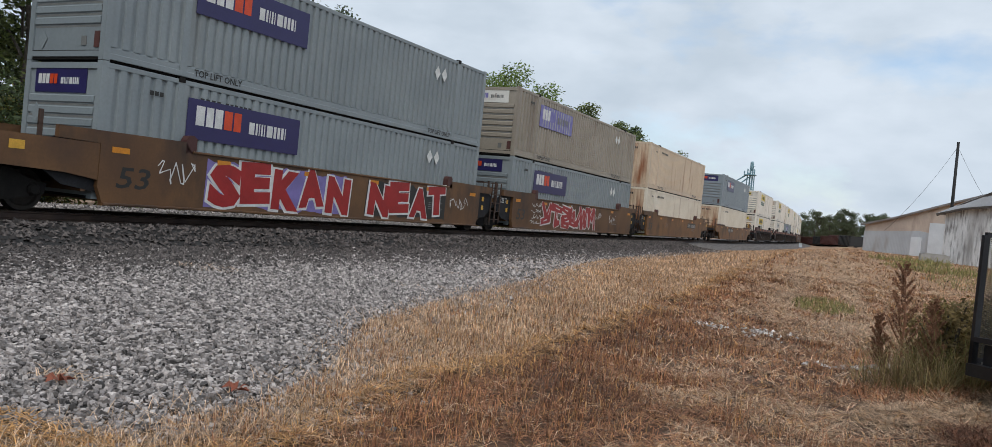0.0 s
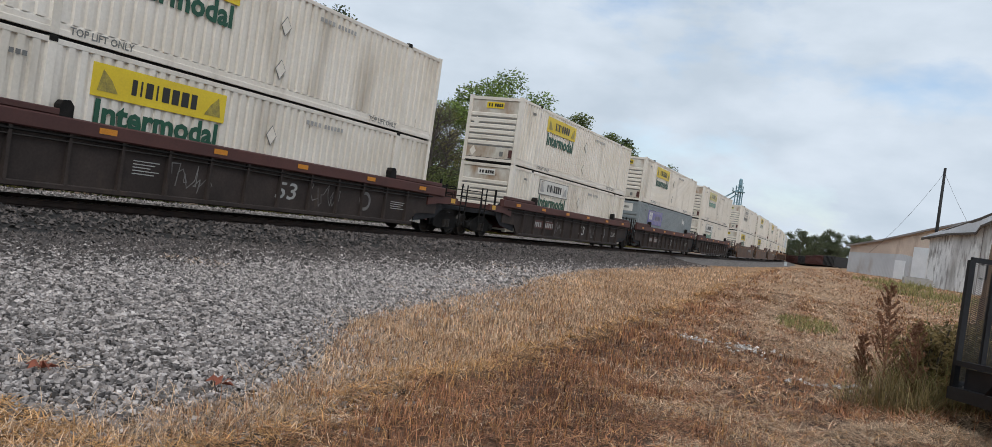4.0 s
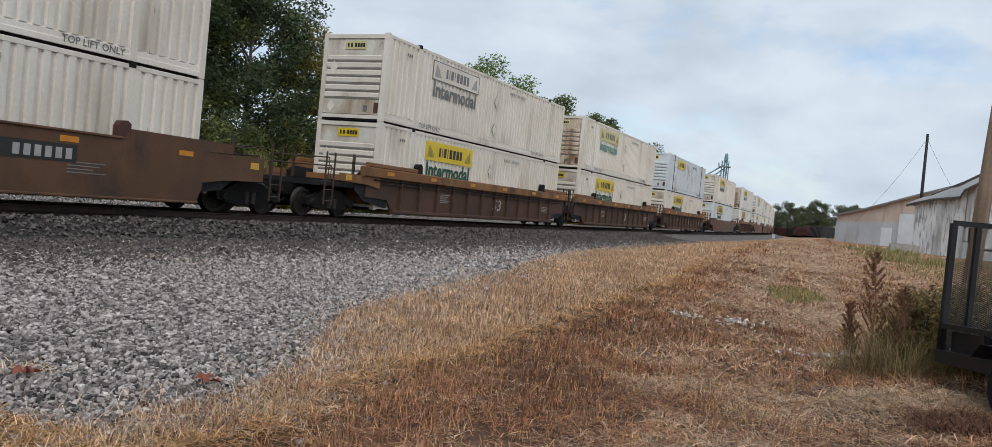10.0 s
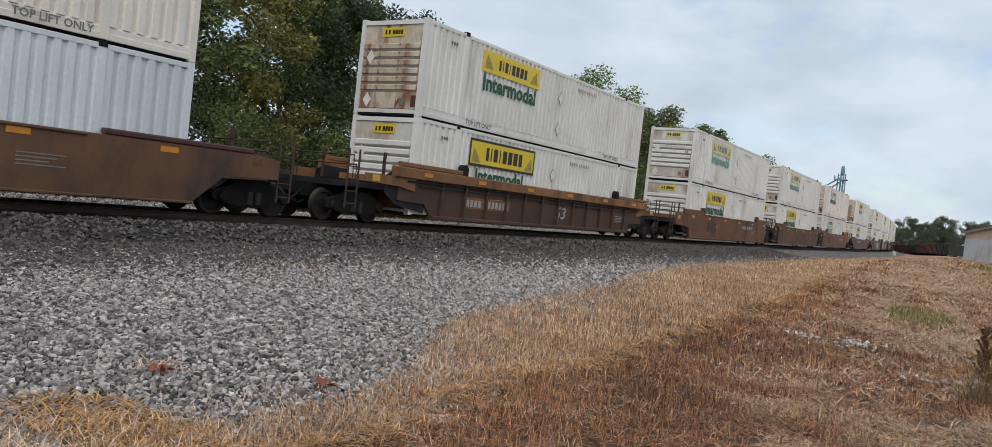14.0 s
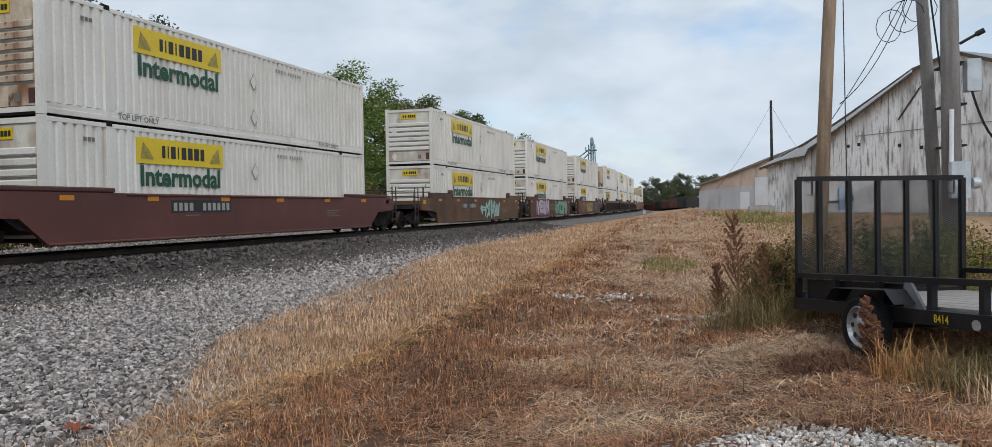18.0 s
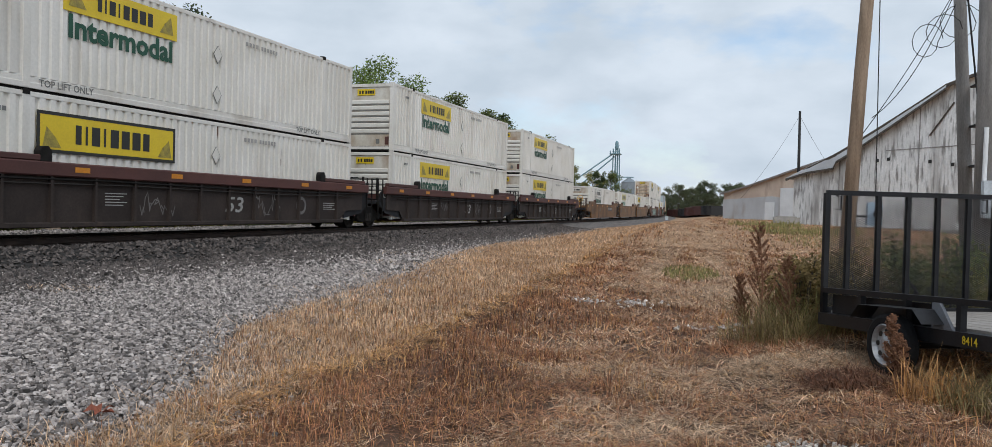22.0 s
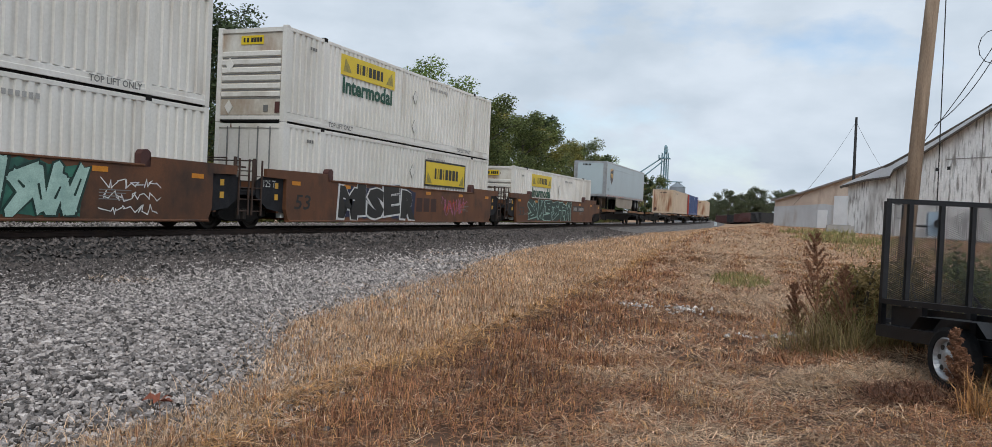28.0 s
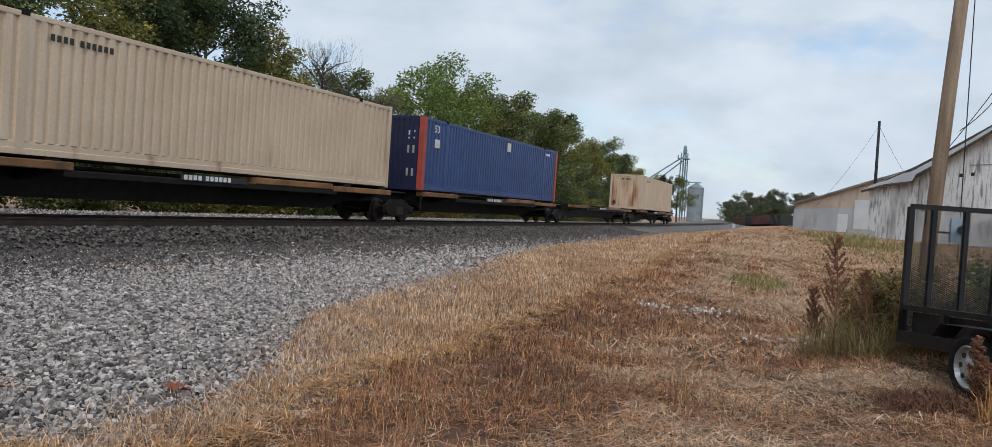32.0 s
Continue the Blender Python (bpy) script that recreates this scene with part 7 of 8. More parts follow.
part("meter_box", Mesh().slab(-0.17, 0.18, -0.42, -0.24, 1.68, 2.42, 0.02), BOXGREY, meter_pole, "grey meter box")
part("meter_dial", Mesh().tube([(0.24, -0.33, 1.98), (0.36, -0.33, 1.98)], 0.11, 14), BOXGREY, meter_pole)
part("conduit", Mesh().tube([(-0.13, -0.28, 2.42), (-0.11, -0.26, 3.48)], 0.045, 8), DOORWHITE, meter_pole, "white conduit")
part("switch_box", Mesh().slab(0.22, 0.48, -0.15, 0.12, 3.85, 4.5, 0.02), BOXGREY, meter_pole, "grey switch box")
part("lamp_arm", Mesh().tube([(0.1, -0.08, 4.82), (0.42, -0.16, 5.0)], 0.03, 8), WIRE, meter_pole)
part("lamp_head", Mesh().tube([(0.38, -0.15, 4.98), (0.52, -0.18, 5.05)], 0.055, 10), WIRE, meter_pole)
for k in range(3):
    part("tie_bar", Mesh().box(-0.05, 0.28, 0.05, 1.0, 2.75 + k * 0.85, 2.79 + k * 0.85), WIRE, meter_pole)


def wire(label, a, b, sag, r=0.013, parts=14):
    pts = [Vector(a).lerp(Vector(b), i / parts) - Vector((0, 0, sag * 4 * (i / parts) * (1 - i / parts))) for i in range(parts + 1)]
    ob = part("power_cable", Mesh().tube(pts, r, 5), WIRE, None, label)
    return tagged(ob, category="cable", group="overhead cables")


wire("black overhead cable slung between poles", (3.5, 16.7, 3.6), (5.5, 19.1, 6.4), 0.35, 0.009)
wire("black overhead cable from the pole to the warehouse", (3.35, 16.72, 3.3), (6.2, 17.9, 8.5), 0.3, 0.008)
wire("black drop cable down the leaning pole", (3.52, 16.6, 8.6), (3.62, 16.68, 1.1), -0.05, 0.01)
wire("black drop cable down the grey pole", (5.6, 19.0, 8.0), (6.05, 18.3, 2.4), 0.1, 0.02)
wire("thick black cable loop beside the switch box", (6.25, 17.9, 3.9), (7.4, 18.2, 3.6), 0.9, 0.025)
wire("thin guy wire of the far pole", (10.27, 79.4, 11.0), (5.3, 80.5, 3.2), 0.5, 0.012)
wire("thin guy wire of the far pole", (10.27, 79.4, 11.0), (15.0, 78.0, 3.4), 0.6, 0.012)
for k in range(3):
    c = Vector((5.05 + 0.32 * k, 19.0, 5.55 + 0.2 * k))
    ring = [c + Vector((math.cos(a * 0.524) * (0.28 + 0.05 * k), 0.03 * a, math.sin(a * 0.524) * 0.34)) for a in range(13)]
    tagged(part("cable_coil", Mesh().tube(ring + [Vector((5.62, 19.08, 6.4 + 0.2 * k))], 0.009, 5), WIRE, None, "loose black cable coil hung from the grey pole"), category="cable", group="cable coils")
part("can_arm", Mesh().box(0.1, 0.45, -0.06, -0.02, 1.62, 1.66), WIRE, near_pole)
part("meter_can", Mesh().slab(0.40, 0.66, -0.14, 0.04, 1.47, 1.92, 0.03), BLUECAN, near_pole, "pale blue meter can on an arm")
part("can_dial", Mesh().tube([(0.57, -0.14, 1.70), (0.57, -0.22, 1.70)], 0.08, 12), WIRE, near_pole)


# ---- utility trailer ----
def utility_trailer():
    t = thing("utility_trailer", "black utility trailer with an upright mesh ramp gate and plank deck", "trailer")
    corner, along, across = Vector((1.645, 9.90, 0.0)), Vector((0.352, -0.935, 0.057)), Vector((1.99, 0.75, 0))
    P = lambda i, j, z: corner + along * i + across * j + Vector((0, 0, z))

    def bar(name, a, b, r, parent=t, material=TRAILERBLACK):
        m = Mesh()
        a, b = Vector(a), Vector(b)
        d = (b - a).normalized()
        s = d.cross(Vector((0, 0, 1)))
        s = s.normalized() if s.length > 0.1 else along.copy()
        u = s.cross(d)
        m.add([p + s * x * r + u * y * r for p in (a, b) for x, y in ((-1, -1), (1, -1), (1, 1), (-1, 1))], [(3, 2, 1, 0), (4, 5, 6, 7), (0, 1, 5, 4), (1, 2, 6, 5), (2, 3, 7, 6), (3, 0, 4, 7)])
        return part(name, m, material, parent)

    for j, n in ((0.0, "near"), (1.0, "far")):
        bar("side_beam", P(0, j, 0.52), P(3.7, j, 0.52), 0.065)
        bar("top_rail", P(0, j, 0.845), P(3.7, j, 0.845), 0.028)
        for i in (0.0, 0.75, 1.5, 2.25, 2.87, 3.7):
            bar("stake", P(i, j, 0.55), P(i, j, 0.83), 0.03)
    bar("end_beam", P(0, 0, 0.52), P(0, 1, 0.52), 0.06)
    bar("end_beam", P(3.7, 0, 0.52), P(3.7, 1, 0.52), 0.06)
    bar("front_rail", P(3.7, 0, 0.845), P(3.7, 1, 0.845), 0.028)
    for k in range(9):
        j0, j1 = 0.03 + k * 0.104, 0.03 + k * 0.104 + 0.096
        m = Mesh()
        q = [P(0.05, j0, 0.57), P(3.65, j0, 0.57), P(3.65, j1, 0.57), P(0.05, j1, 0.57)]
        m.add(q + [p + Vector((0, 0, 0.04)) for p in q], [(3, 2, 1, 0), (4, 5, 6, 7), (0, 1, 5, 4), (1, 2, 6, 5), (2, 3, 7, 6), (3, 0, 4, 7)])
        part("deck_plank", m, PLANK, t)
    gate = bar("ramp_gate", P(0, 0, 1.965), P(0, 1, 1.965), 0.028)
    tagged(gate, "upright black mesh ramp gate")
    bar("gate_bottom", P(0, 0, 0.62), P(0, 1, 0.62), 0.028, gate)
    for j in (0.0, 0.125, 0.3, 0.475, 0.65, 0.835, 1.0):
        bar("gate_upright", P(0, j, 0.45), P(0, j, 1.96), 0.026 if 0 < j < 1 else 0.03, gate)
    lattice = Mesh()
    wid, z0, z1 = across.length, 0.63, 1.94
    n, rise = 58, 0.42
    for sgn in (1, -1):
        for k in range(-40, n + 40):
            x0 = k * wid / n * 1.4
            # a straight strand of the expanded metal, cut to the gate's frame
            pts = []
            for z in (z0, z1):
                pts.append((x0 + sgn * (z - z0) / rise, z))
            (xa, za), (xb, zb) = pts
            if max(xa, xb) < 0 or min(xa, xb) > wid:
                continue
            ta, tb = 0.0, 1.0
            if xa != xb:
                lo, hi = sorted(((0 - xa) / (xb - xa), (wid - xa) / (xb - xa)))
                ta, tb = max(0, lo), min(1, hi)
            if tb - ta < 0.02:
                continue
            a = P(0, (xa + (xb - xa) * ta) / wid, za + (zb - za) * ta)
            b = P(0, (xa + (xb - xa) * tb) / wid, za + (zb - za) * tb)
            lattice.tube([a, b], 0.0035, 3, False)
    part("gate_mesh", lattice, TRAILERBLACK, gate, "expanded metal mesh")
    for j in (0.06, 0.93):
        lm = [P(-0.03, j, 1.93), P(-0.03, j + 0.03, 1.93), P(-0.03, j + 0.03, 1.78), P(-0.03, j, 1.78)]
        m = Mesh()
        m.tube(lm, 0.012, 5)
        part("latch_handle", m, TRAILERBLACK, gate)
    # wheel under the near side
    out = Vector((-0.936, -0.352, 0))
    for hub, o in ((P(1.54, 0, 0.385) + out * 0.17, out), (P(1.54, 1, 0.385) - out * 0.17, -out)):
        turn = Matrix.Translation(hub) @ Vector((1, 0, 0)).rotation_difference(o).to_matrix().to_4x4()
        tyre = part("tyre", Mesh().lathe_x([(-0.09, 0.19), (-0.10, 0.26), (-0.075, 0.295), (-0.03, 0.305), (0.03, 0.305), (0.075, 0.295), (0.095, 0.26), (0.09, 0.205)], 0, 0, 28, False), RUBBER, t, "black trailer tyre", turn)
        rim = part("rim", Mesh().lathe_x([(-0.02, 0.2), (0.08, 0.206), (0.09, 0.19), (0.045, 0.165), (0.06, 0.10), (0.08, 0.06), (0.085, 0.03)], 0, 0, 28), STEELWHEEL, tyre, "silver steel spoke rim")
        for k in range(8):
            a = k * math.pi / 4
            part("rim_hole", cached("rimhole", lambda: Mesh().lathe_x([(0.05, 0.026), (0.064, 0.025)], 0, 0, 10).data("rim_hole")), BLACK, tyre, at=(0.0, 0.132 * math.cos(a), 0.132 * math.sin(a)))
        f = Mesh()
        for k, h in ((-0.56, 0.70), (-0.42, 0.835), (0.42, 0.845), (0.56, 0.72)):
            p = Vector((hub.x, hub.y, 0)) + along * k + Vector((0, 0, h))
            f.v += [tuple(p - o * 0.14), tuple(p + o * 0.10)]
        f.f = [(2 * k, 2 * k + 1, 2 * k + 3, 2 * k + 2) for k in range(3)]
        part("fender", f, TRAILERBLACK, t)
    plate_at = [P(0.1, 0, 0.52) - out * 0.05, P(1.9, 0, 0.52) - out * 0.05, P(1.9, 0, 0.80) - out * 0.05, P(0.1, 0, 0.80) - out * 0.05]
    part("side_plate", Mesh().add(plate_at + [p - out * 0.01 for p in plate_at], [(0, 1, 2, 3), (7, 6, 5, 4), (0, 4, 5, 1), (1, 5, 6, 2), (2, 6, 7, 3), (3, 7, 4, 0)]), TRAILERBLACK, t, "black side plate behind the fender")
    gus = P(1.93, 0, 0.56) + out * 0.05
    part("fender_gusset", Mesh().add([gus, gus + along * 0.3, gus + along * 0.10 + Vector((0, 0, 0.26)), gus + Vector((0, 0, 0.26)), gus - out * 0.03, gus + along * 0.3 - out * 0.03, gus + along * 0.10 + Vector((0, 0, 0.26)) - out * 0.03, gus + Vector((0, 0, 0.26)) - out * 0.03],
                                     [(0, 1, 2, 3), (7, 6, 5, 4), (0, 4, 5, 1), (1, 5, 6, 2), (2, 6, 7, 3), (3, 7, 4, 0)]), GUSSET, t, "slate grey fender gusset")
    tilt = Matrix(((along.x, 0, out.x, 0), (along.y, 0, out.y, 0), (along.z, 1, 0, 0), (0, 0, 0, 1)))
    part("unit_number", letters("8414", 0.075, 0.19, 0.012), YELLOW, t, "yellow unit number", Matrix.Translation(P(2.36, 0, 0.485) + out * 0.071) @ tilt)
    part("round_decal", Mesh().add([(0.055 * math.cos(a * 0.449), 0.045 * math.sin(a * 0.449), 0) for a in range(14)], [tuple(range(14))]), DULLWHITE, t, "round pale decal", Matrix.Translation(P(2.86, 0, 0.5) + out * 0.071) @ tilt)
    part("axle", Mesh().tube([P(1.54, 0, 0.385), P(1.54, 1, 0.385)], 0.035, 8), TRAILERBLACK, t)
    part("tongue", Mesh().tube([P(3.7, 0.1, 0.5), P(4.7, 0.5, 0.5), P(3.7, 0.9, 0.5)], 0.05, 6), TRAILERBLACK, t)
    part("jack_stand", Mesh().tube([P(4.6, 0.5, -0.1), P(4.6, 0.5, 0.65)], 0.035, 8), TRAILERBLACK, t)
    return t


utility_trailer()


# ---- weeds round the trailer ----
def dock_weed(x, y, height, seed):
    r = random.Random(seed)
    w = thing("dock_weed", "tall rust-brown dried dock weed with seed heads", "weed", "dock weeds", Matrix.Translation((x, y, float(ground_z(x, y)))))
    stem, heads = Mesh(), []
    top = Vector((r.uniform(-0.1, 0.05), 0, height))
    stem.tube([(0, 0, 0), top * 0.5 + Vector((0.04, 0, 0)), top], [0.014, 0.01, 0.004], 5)
    for i in range(24):
        k = 0.22 + 0.74 * i / 24
        a, ln = i * 2.4 + r.random(), height * (0.27 - 0.26 * (k - 0.22)) * r.uniform(0.7, 1.15)
        p = top * k
        e = p + Vector((math.cos(a) * ln * 0.62, math.sin(a) * ln * 0.62, ln * 0.85))
        stem.tube([p, p.lerp(e, 0.55) + Vector((0, 0, -0.02)), e], [0.006, 0.005, 0.003], 4)
        heads += [tuple(p.lerp(e, 0.25 + 0.75 * q / 7)) for q in range(8)]
    heads += [tuple(top * (0.6 + 0.4 * q / 14)) for q in range(15)]
    part("stem", stem, SEED, w)
    v, f = leaf_cloud(np.array(heads), np.full(len(heads), 0.022), len(heads) * 26, 0.0105, seed)
    part("seed_head", crown_mesh(v, f), SEED, w, "clustered brown seeds")
    return w


dock_weed(1.03, 10.75, 1.5, 41)
dock_weed(1.32, 10.55, 1.05, 42)
dock_weed(0.86, 10.95, 0.85, 43)
dock_weed(1.95, 7.95, 0.66, 44)
dock_weed(2.02, 7.9, 0.5, 45)


def clump(name, x, y, radius, count, long, material, label, tilt=(0.9, 1.5), wide=0.008, bend=0.75):
    n = count
    a, r = rng.uniform(0, 6.28, n), radius * np.sqrt(rng.random(n))
    px, py = x + r * np.cos(a), y + r * np.sin(a)
    ob = blades(name, px, py, long * rng.uniform(0.5, 1.1, n), np.full(n, wide) * rng.uniform(0.7, 1.4, n), rng.uniform(*tilt, n), material, label, bend=bend * rng.uniform(0.3, 1.4, n))
    return tagged(ob, category="weeds")


for i, (x, y, r, n, l, m, lab) in enumerate((
        (1.45, 10.9, 0.42, 220, 0.85, GREENGRASS, "dull green weeds beside the trailer"), (1.75, 11.4, 0.6, 320, 1.0, GREENGRASS, "dull green weeds beside the trailer"),
        (1.25, 10.75, 0.45, 220, 0.6, STRAW, "bleached weed stalks"), (1.7, 11.2, 0.6, 300, 0.95, BROWNGRASS, "bleached weed stalks"),
        (2.6, 11.6, 0.8, 2200, 0.8, GREENGRASS, "green weeds behind the trailer gate"), (3.6, 12.0, 0.9, 2200, 0.75, GREENGRASS, "green weeds behind the trailer gate"),
        (3.0, 12.4, 1.0, 900, 0.9, STRAW, "bleached weed stalks behind the gate"), (4.6, 12.6, 1.0, 1300, 0.8, BROWNGRASS, "red-brown weeds behind the trailer"),
        (0.95, 10.55, 0.4, 230, 0.75, WEEDSTRAW, "arching olive-straw grass beside the trailer"), (1.25, 10.35, 0.4, 240, 0.8, WEEDSTRAW, "arching olive-straw grass beside the trailer"), (1.5, 10.6, 0.4, 240, 0.85, WEEDSTRAW, "arching olive-straw grass beside the trailer"),
        (1.6, 11.1, 0.5, 420, 1.3, GREENGRASS, "tall feathery green weeds beside the trailer"), (2.1, 11.2, 0.5, 500, 1.15, WEEDSTRAW, "tall feathery weeds beside the trailer"),
        (2.75, 6.95, 0.35, 260, 0.5, GREENGRASS, "green grass tuft at the trailer"), (2.55, 7.1, 0.35, 220, 0.45, WEEDSTRAW, "olive grass tuft at the trailer"),
        (2.15, 7.35, 0.3, 330, 0.48, GOLDSTRAW, "pale grass tuft at the trailer wheel"), (2.35, 7.0, 0.3, 260, 0.46, WEEDSTRAW, "pale grass tuft at the trailer"), (2.7, 6.5, 0.4, 350, 0.4, STRAW, "pale grass tuft at the trailer"),
        (1.60, 8.0, 0.42, 3200, 0.28, LITTERSHADE, "heap of red-brown dead weeds"), (1.05, 10.2, 0.7, 1300, 0.28, BROWNGRASS, "flattened red-brown weeds"),
        (5.5, 17.5, 1.6, 1800, 0.7, GREENGRASS, "weeds at the foot of the poles"), (4.2, 18.5, 1.2, 1200, 0.7, STRAW, "dry weeds at the foot of the poles"), (7.2, 20.0, 2.2, 1800, 0.8, BROWNGRASS, "red-brown weeds by the warehouse"),
        (6.8, 48, 3.0, 500, 0.7, GREENGRASS, "green grass near the warehouse"), (5.5, 58, 2.5, 400, 0.6, GREENGRASS, "green grass near the warehouse"))):
    clump("weeds", x, y, r, n, l, m, lab, (0.1, 0.9) if "heap" in lab or "flattened" in lab else (0.45, 1.5), 0.0065 if y < 16 else (0.014 if y < 30 else 0.03))
for i, (x, y, h, w, m) in enumerate(((1.55, 10.95, 0.9, 0.95, WEEDLEAF), (2.1, 11.55, 1.05, 1.0, WEEDLEAF), (2.9, 11.7, 1.05, 1.2, LEAF_MID), (3.7, 12.2, 1.1, 1.3, LEAF_MID), (4.6, 12.8, 1.1, 1.3, LEAF_YELLOW), (2.3, 10.9, 0.75, 1.0, WEEDLEAF), (3.2, 11.1, 0.8, 1.2, LEAF_YELLOW))):
    b = shrub("leafy weed bush beside the trailer" if m is not WEEDLEAF else "withered olive-brown weed bush beside the trailer", h, w, m, 60 + i, 2600, 0.034)
    b.matrix_basis = Matrix.Translation((x, y, float(ground_z(x, y)) + 0.15))
    tagged(b, group="weeds round the trailer")


# ---- grain leg, silo, distant gondolas ----
def grain_tower(x, y):
    z, top = float(ground_z(x, y)), 26.0
    t = thing("grain_elevator_leg", "blue-green steel grain elevator leg with spouts", "grain elevator", at=Matrix.Translation((x, y, z)))
    for a, b in ((-1.1, -1.1), (1.1, -1.1), (1.1, 1.1), (-1.1, 1.1)):
        part("mast", Mesh().tube([(a * 1.3, b * 1.3, 0), (a, b, top - 2)], 0.11, 6), TOWER, t)
    part("leg_casing", Mesh().box(-0.5, 0.0, -0.3, 0.3, 0, top - 1).box(0.25, 0.75, -0.3, 0.3, 0, top - 1), TOWER, t)
    for k in range(9):
        h = 2 + k * 2.6
        part("brace", Mesh().tube([(-1.25, -1.25, h), (1.25, -1.25, h + 2.2)], 0.07, 4).tube([(-1.25, -1.25, h), (1.25, -1.25, h)], 0.07, 4), TOWER, t)
    part("head_house", Mesh().tube([(0.1, 0, top - 2.6), (0.1, 0, top - 1.8), (0.1, 0, top + 0.1), (0.1, 0, top + 0.6)], [0.35, 0.65, 0.6, 0.3], 12), TOWER, t)
    part("work_platform", Mesh().box(-2.2, 1.8, -1.8, 1.8, top - 4.2, top - 3.9).box(-2.2, -2.1, -1.8, 1.8, top - 3.9, top - 2.8), TOWER, t)
    for d in (0, 1.4):
        part("spout", Mesh().tube([(-0.6, 0, top - 3.5 - d), (-14, -3, top - 13.5 - d * 2.4)], 0.24, 8), TOWER, t)
    return t


grain_tower(-24.0, 289.0)
silo = thing("grain_silo", "galvanised round grain silo beside the elevator leg", "silo", at=Matrix.Translation((-18.6, 279, 0)))
m = Mesh().tube([(0, 0, -1), (0, 0, 11.6)], 2.6, 24)
part("wall", m, SILO, silo)
part("roof", Mesh().tube([(0, 0, 11.6), (0, 0, 13.0), (0, 0, 13.3)], [2.75, 0.6, 0.5], 24), SILO, silo)
part("cat_walk", Mesh().box(-9, 1.5, -0.5, 0.5, 13.2, 13.5), TOWER, silo)


def gondola(paint, at):
    g = thing("gondola_car", "rusty open gondola car standing on a siding", "rail car", "gondolas on the siding", at)
    for s in (1, -1):
        part("side_wall", Mesh().box(s * 1.45 - 0.06, s * 1.45 + 0.06, 0, 15, 1.0, 3.0), paint, g)
        part("top_chord", Mesh().box(s * 1.45 - 0.1, s * 1.45 + 0.1, 0, 15, 2.95, 3.12), paint, g)
        for k in range(9):
            part("stake", cached(("gstake", s), lambda: Mesh().box(min(s * 1.5, s * 1.62), max(s * 1.5, s * 1.62), -0.08, 0.08, 1.0, 3.0).data("stake")), paint, g, at=(0, 0.7 + k * 1.7, 0))
    part("end_wall", Mesh().box(-1.45, 1.45, 0, 0.12, 1.0, 3.05).box(-1.45, 1.45, 14.88, 15, 1.0, 3.05), paint, g)
    part("floor", Mesh().box(-1.45, 1.45, 0, 15, 0.95, 1.1), paint, g)
    bogie(g, 2.0)
    bogie(g, 13.0)
    return g


g0 = None
for i in range(6):
    f = i / 5.8
    x, y = 7.2 - 10.8 * f, 180 + 88 * f
    z = float(ground_z(x, y)) - 0.75
    gondola(GONDOLA if i % 3 else GONDOLABLACK, pose(x, y, z, 0, 0, 7))
part("siding_track", Mesh().add([(8.2, 172, 0), (9.2, 172, 0), (-4.4, 280, 0), (-5.4, 280, 0)], [(0, 1, 2, 3)]), TIE, None, "overgrown siding track", (0, 0, float(ground_z(4, 200)) + 0.03))
tagged(bpy.context.scene.collection.objects[-1], "overgrown siding under the gondolas", "railway", kind="structure")
mailbox = part("trackside_box", Mesh().box(-0.25, 0.25, -0.2, 0.2, 0, 0.6).box(-0.28, 0.28, -0.23, 0.23, 0.6, 0.66), BOXGREY, None, "small pale equipment cabinet beside the track", pose(-3.0, 150, 0.3))
tagged(mailbox, category="cabinet")


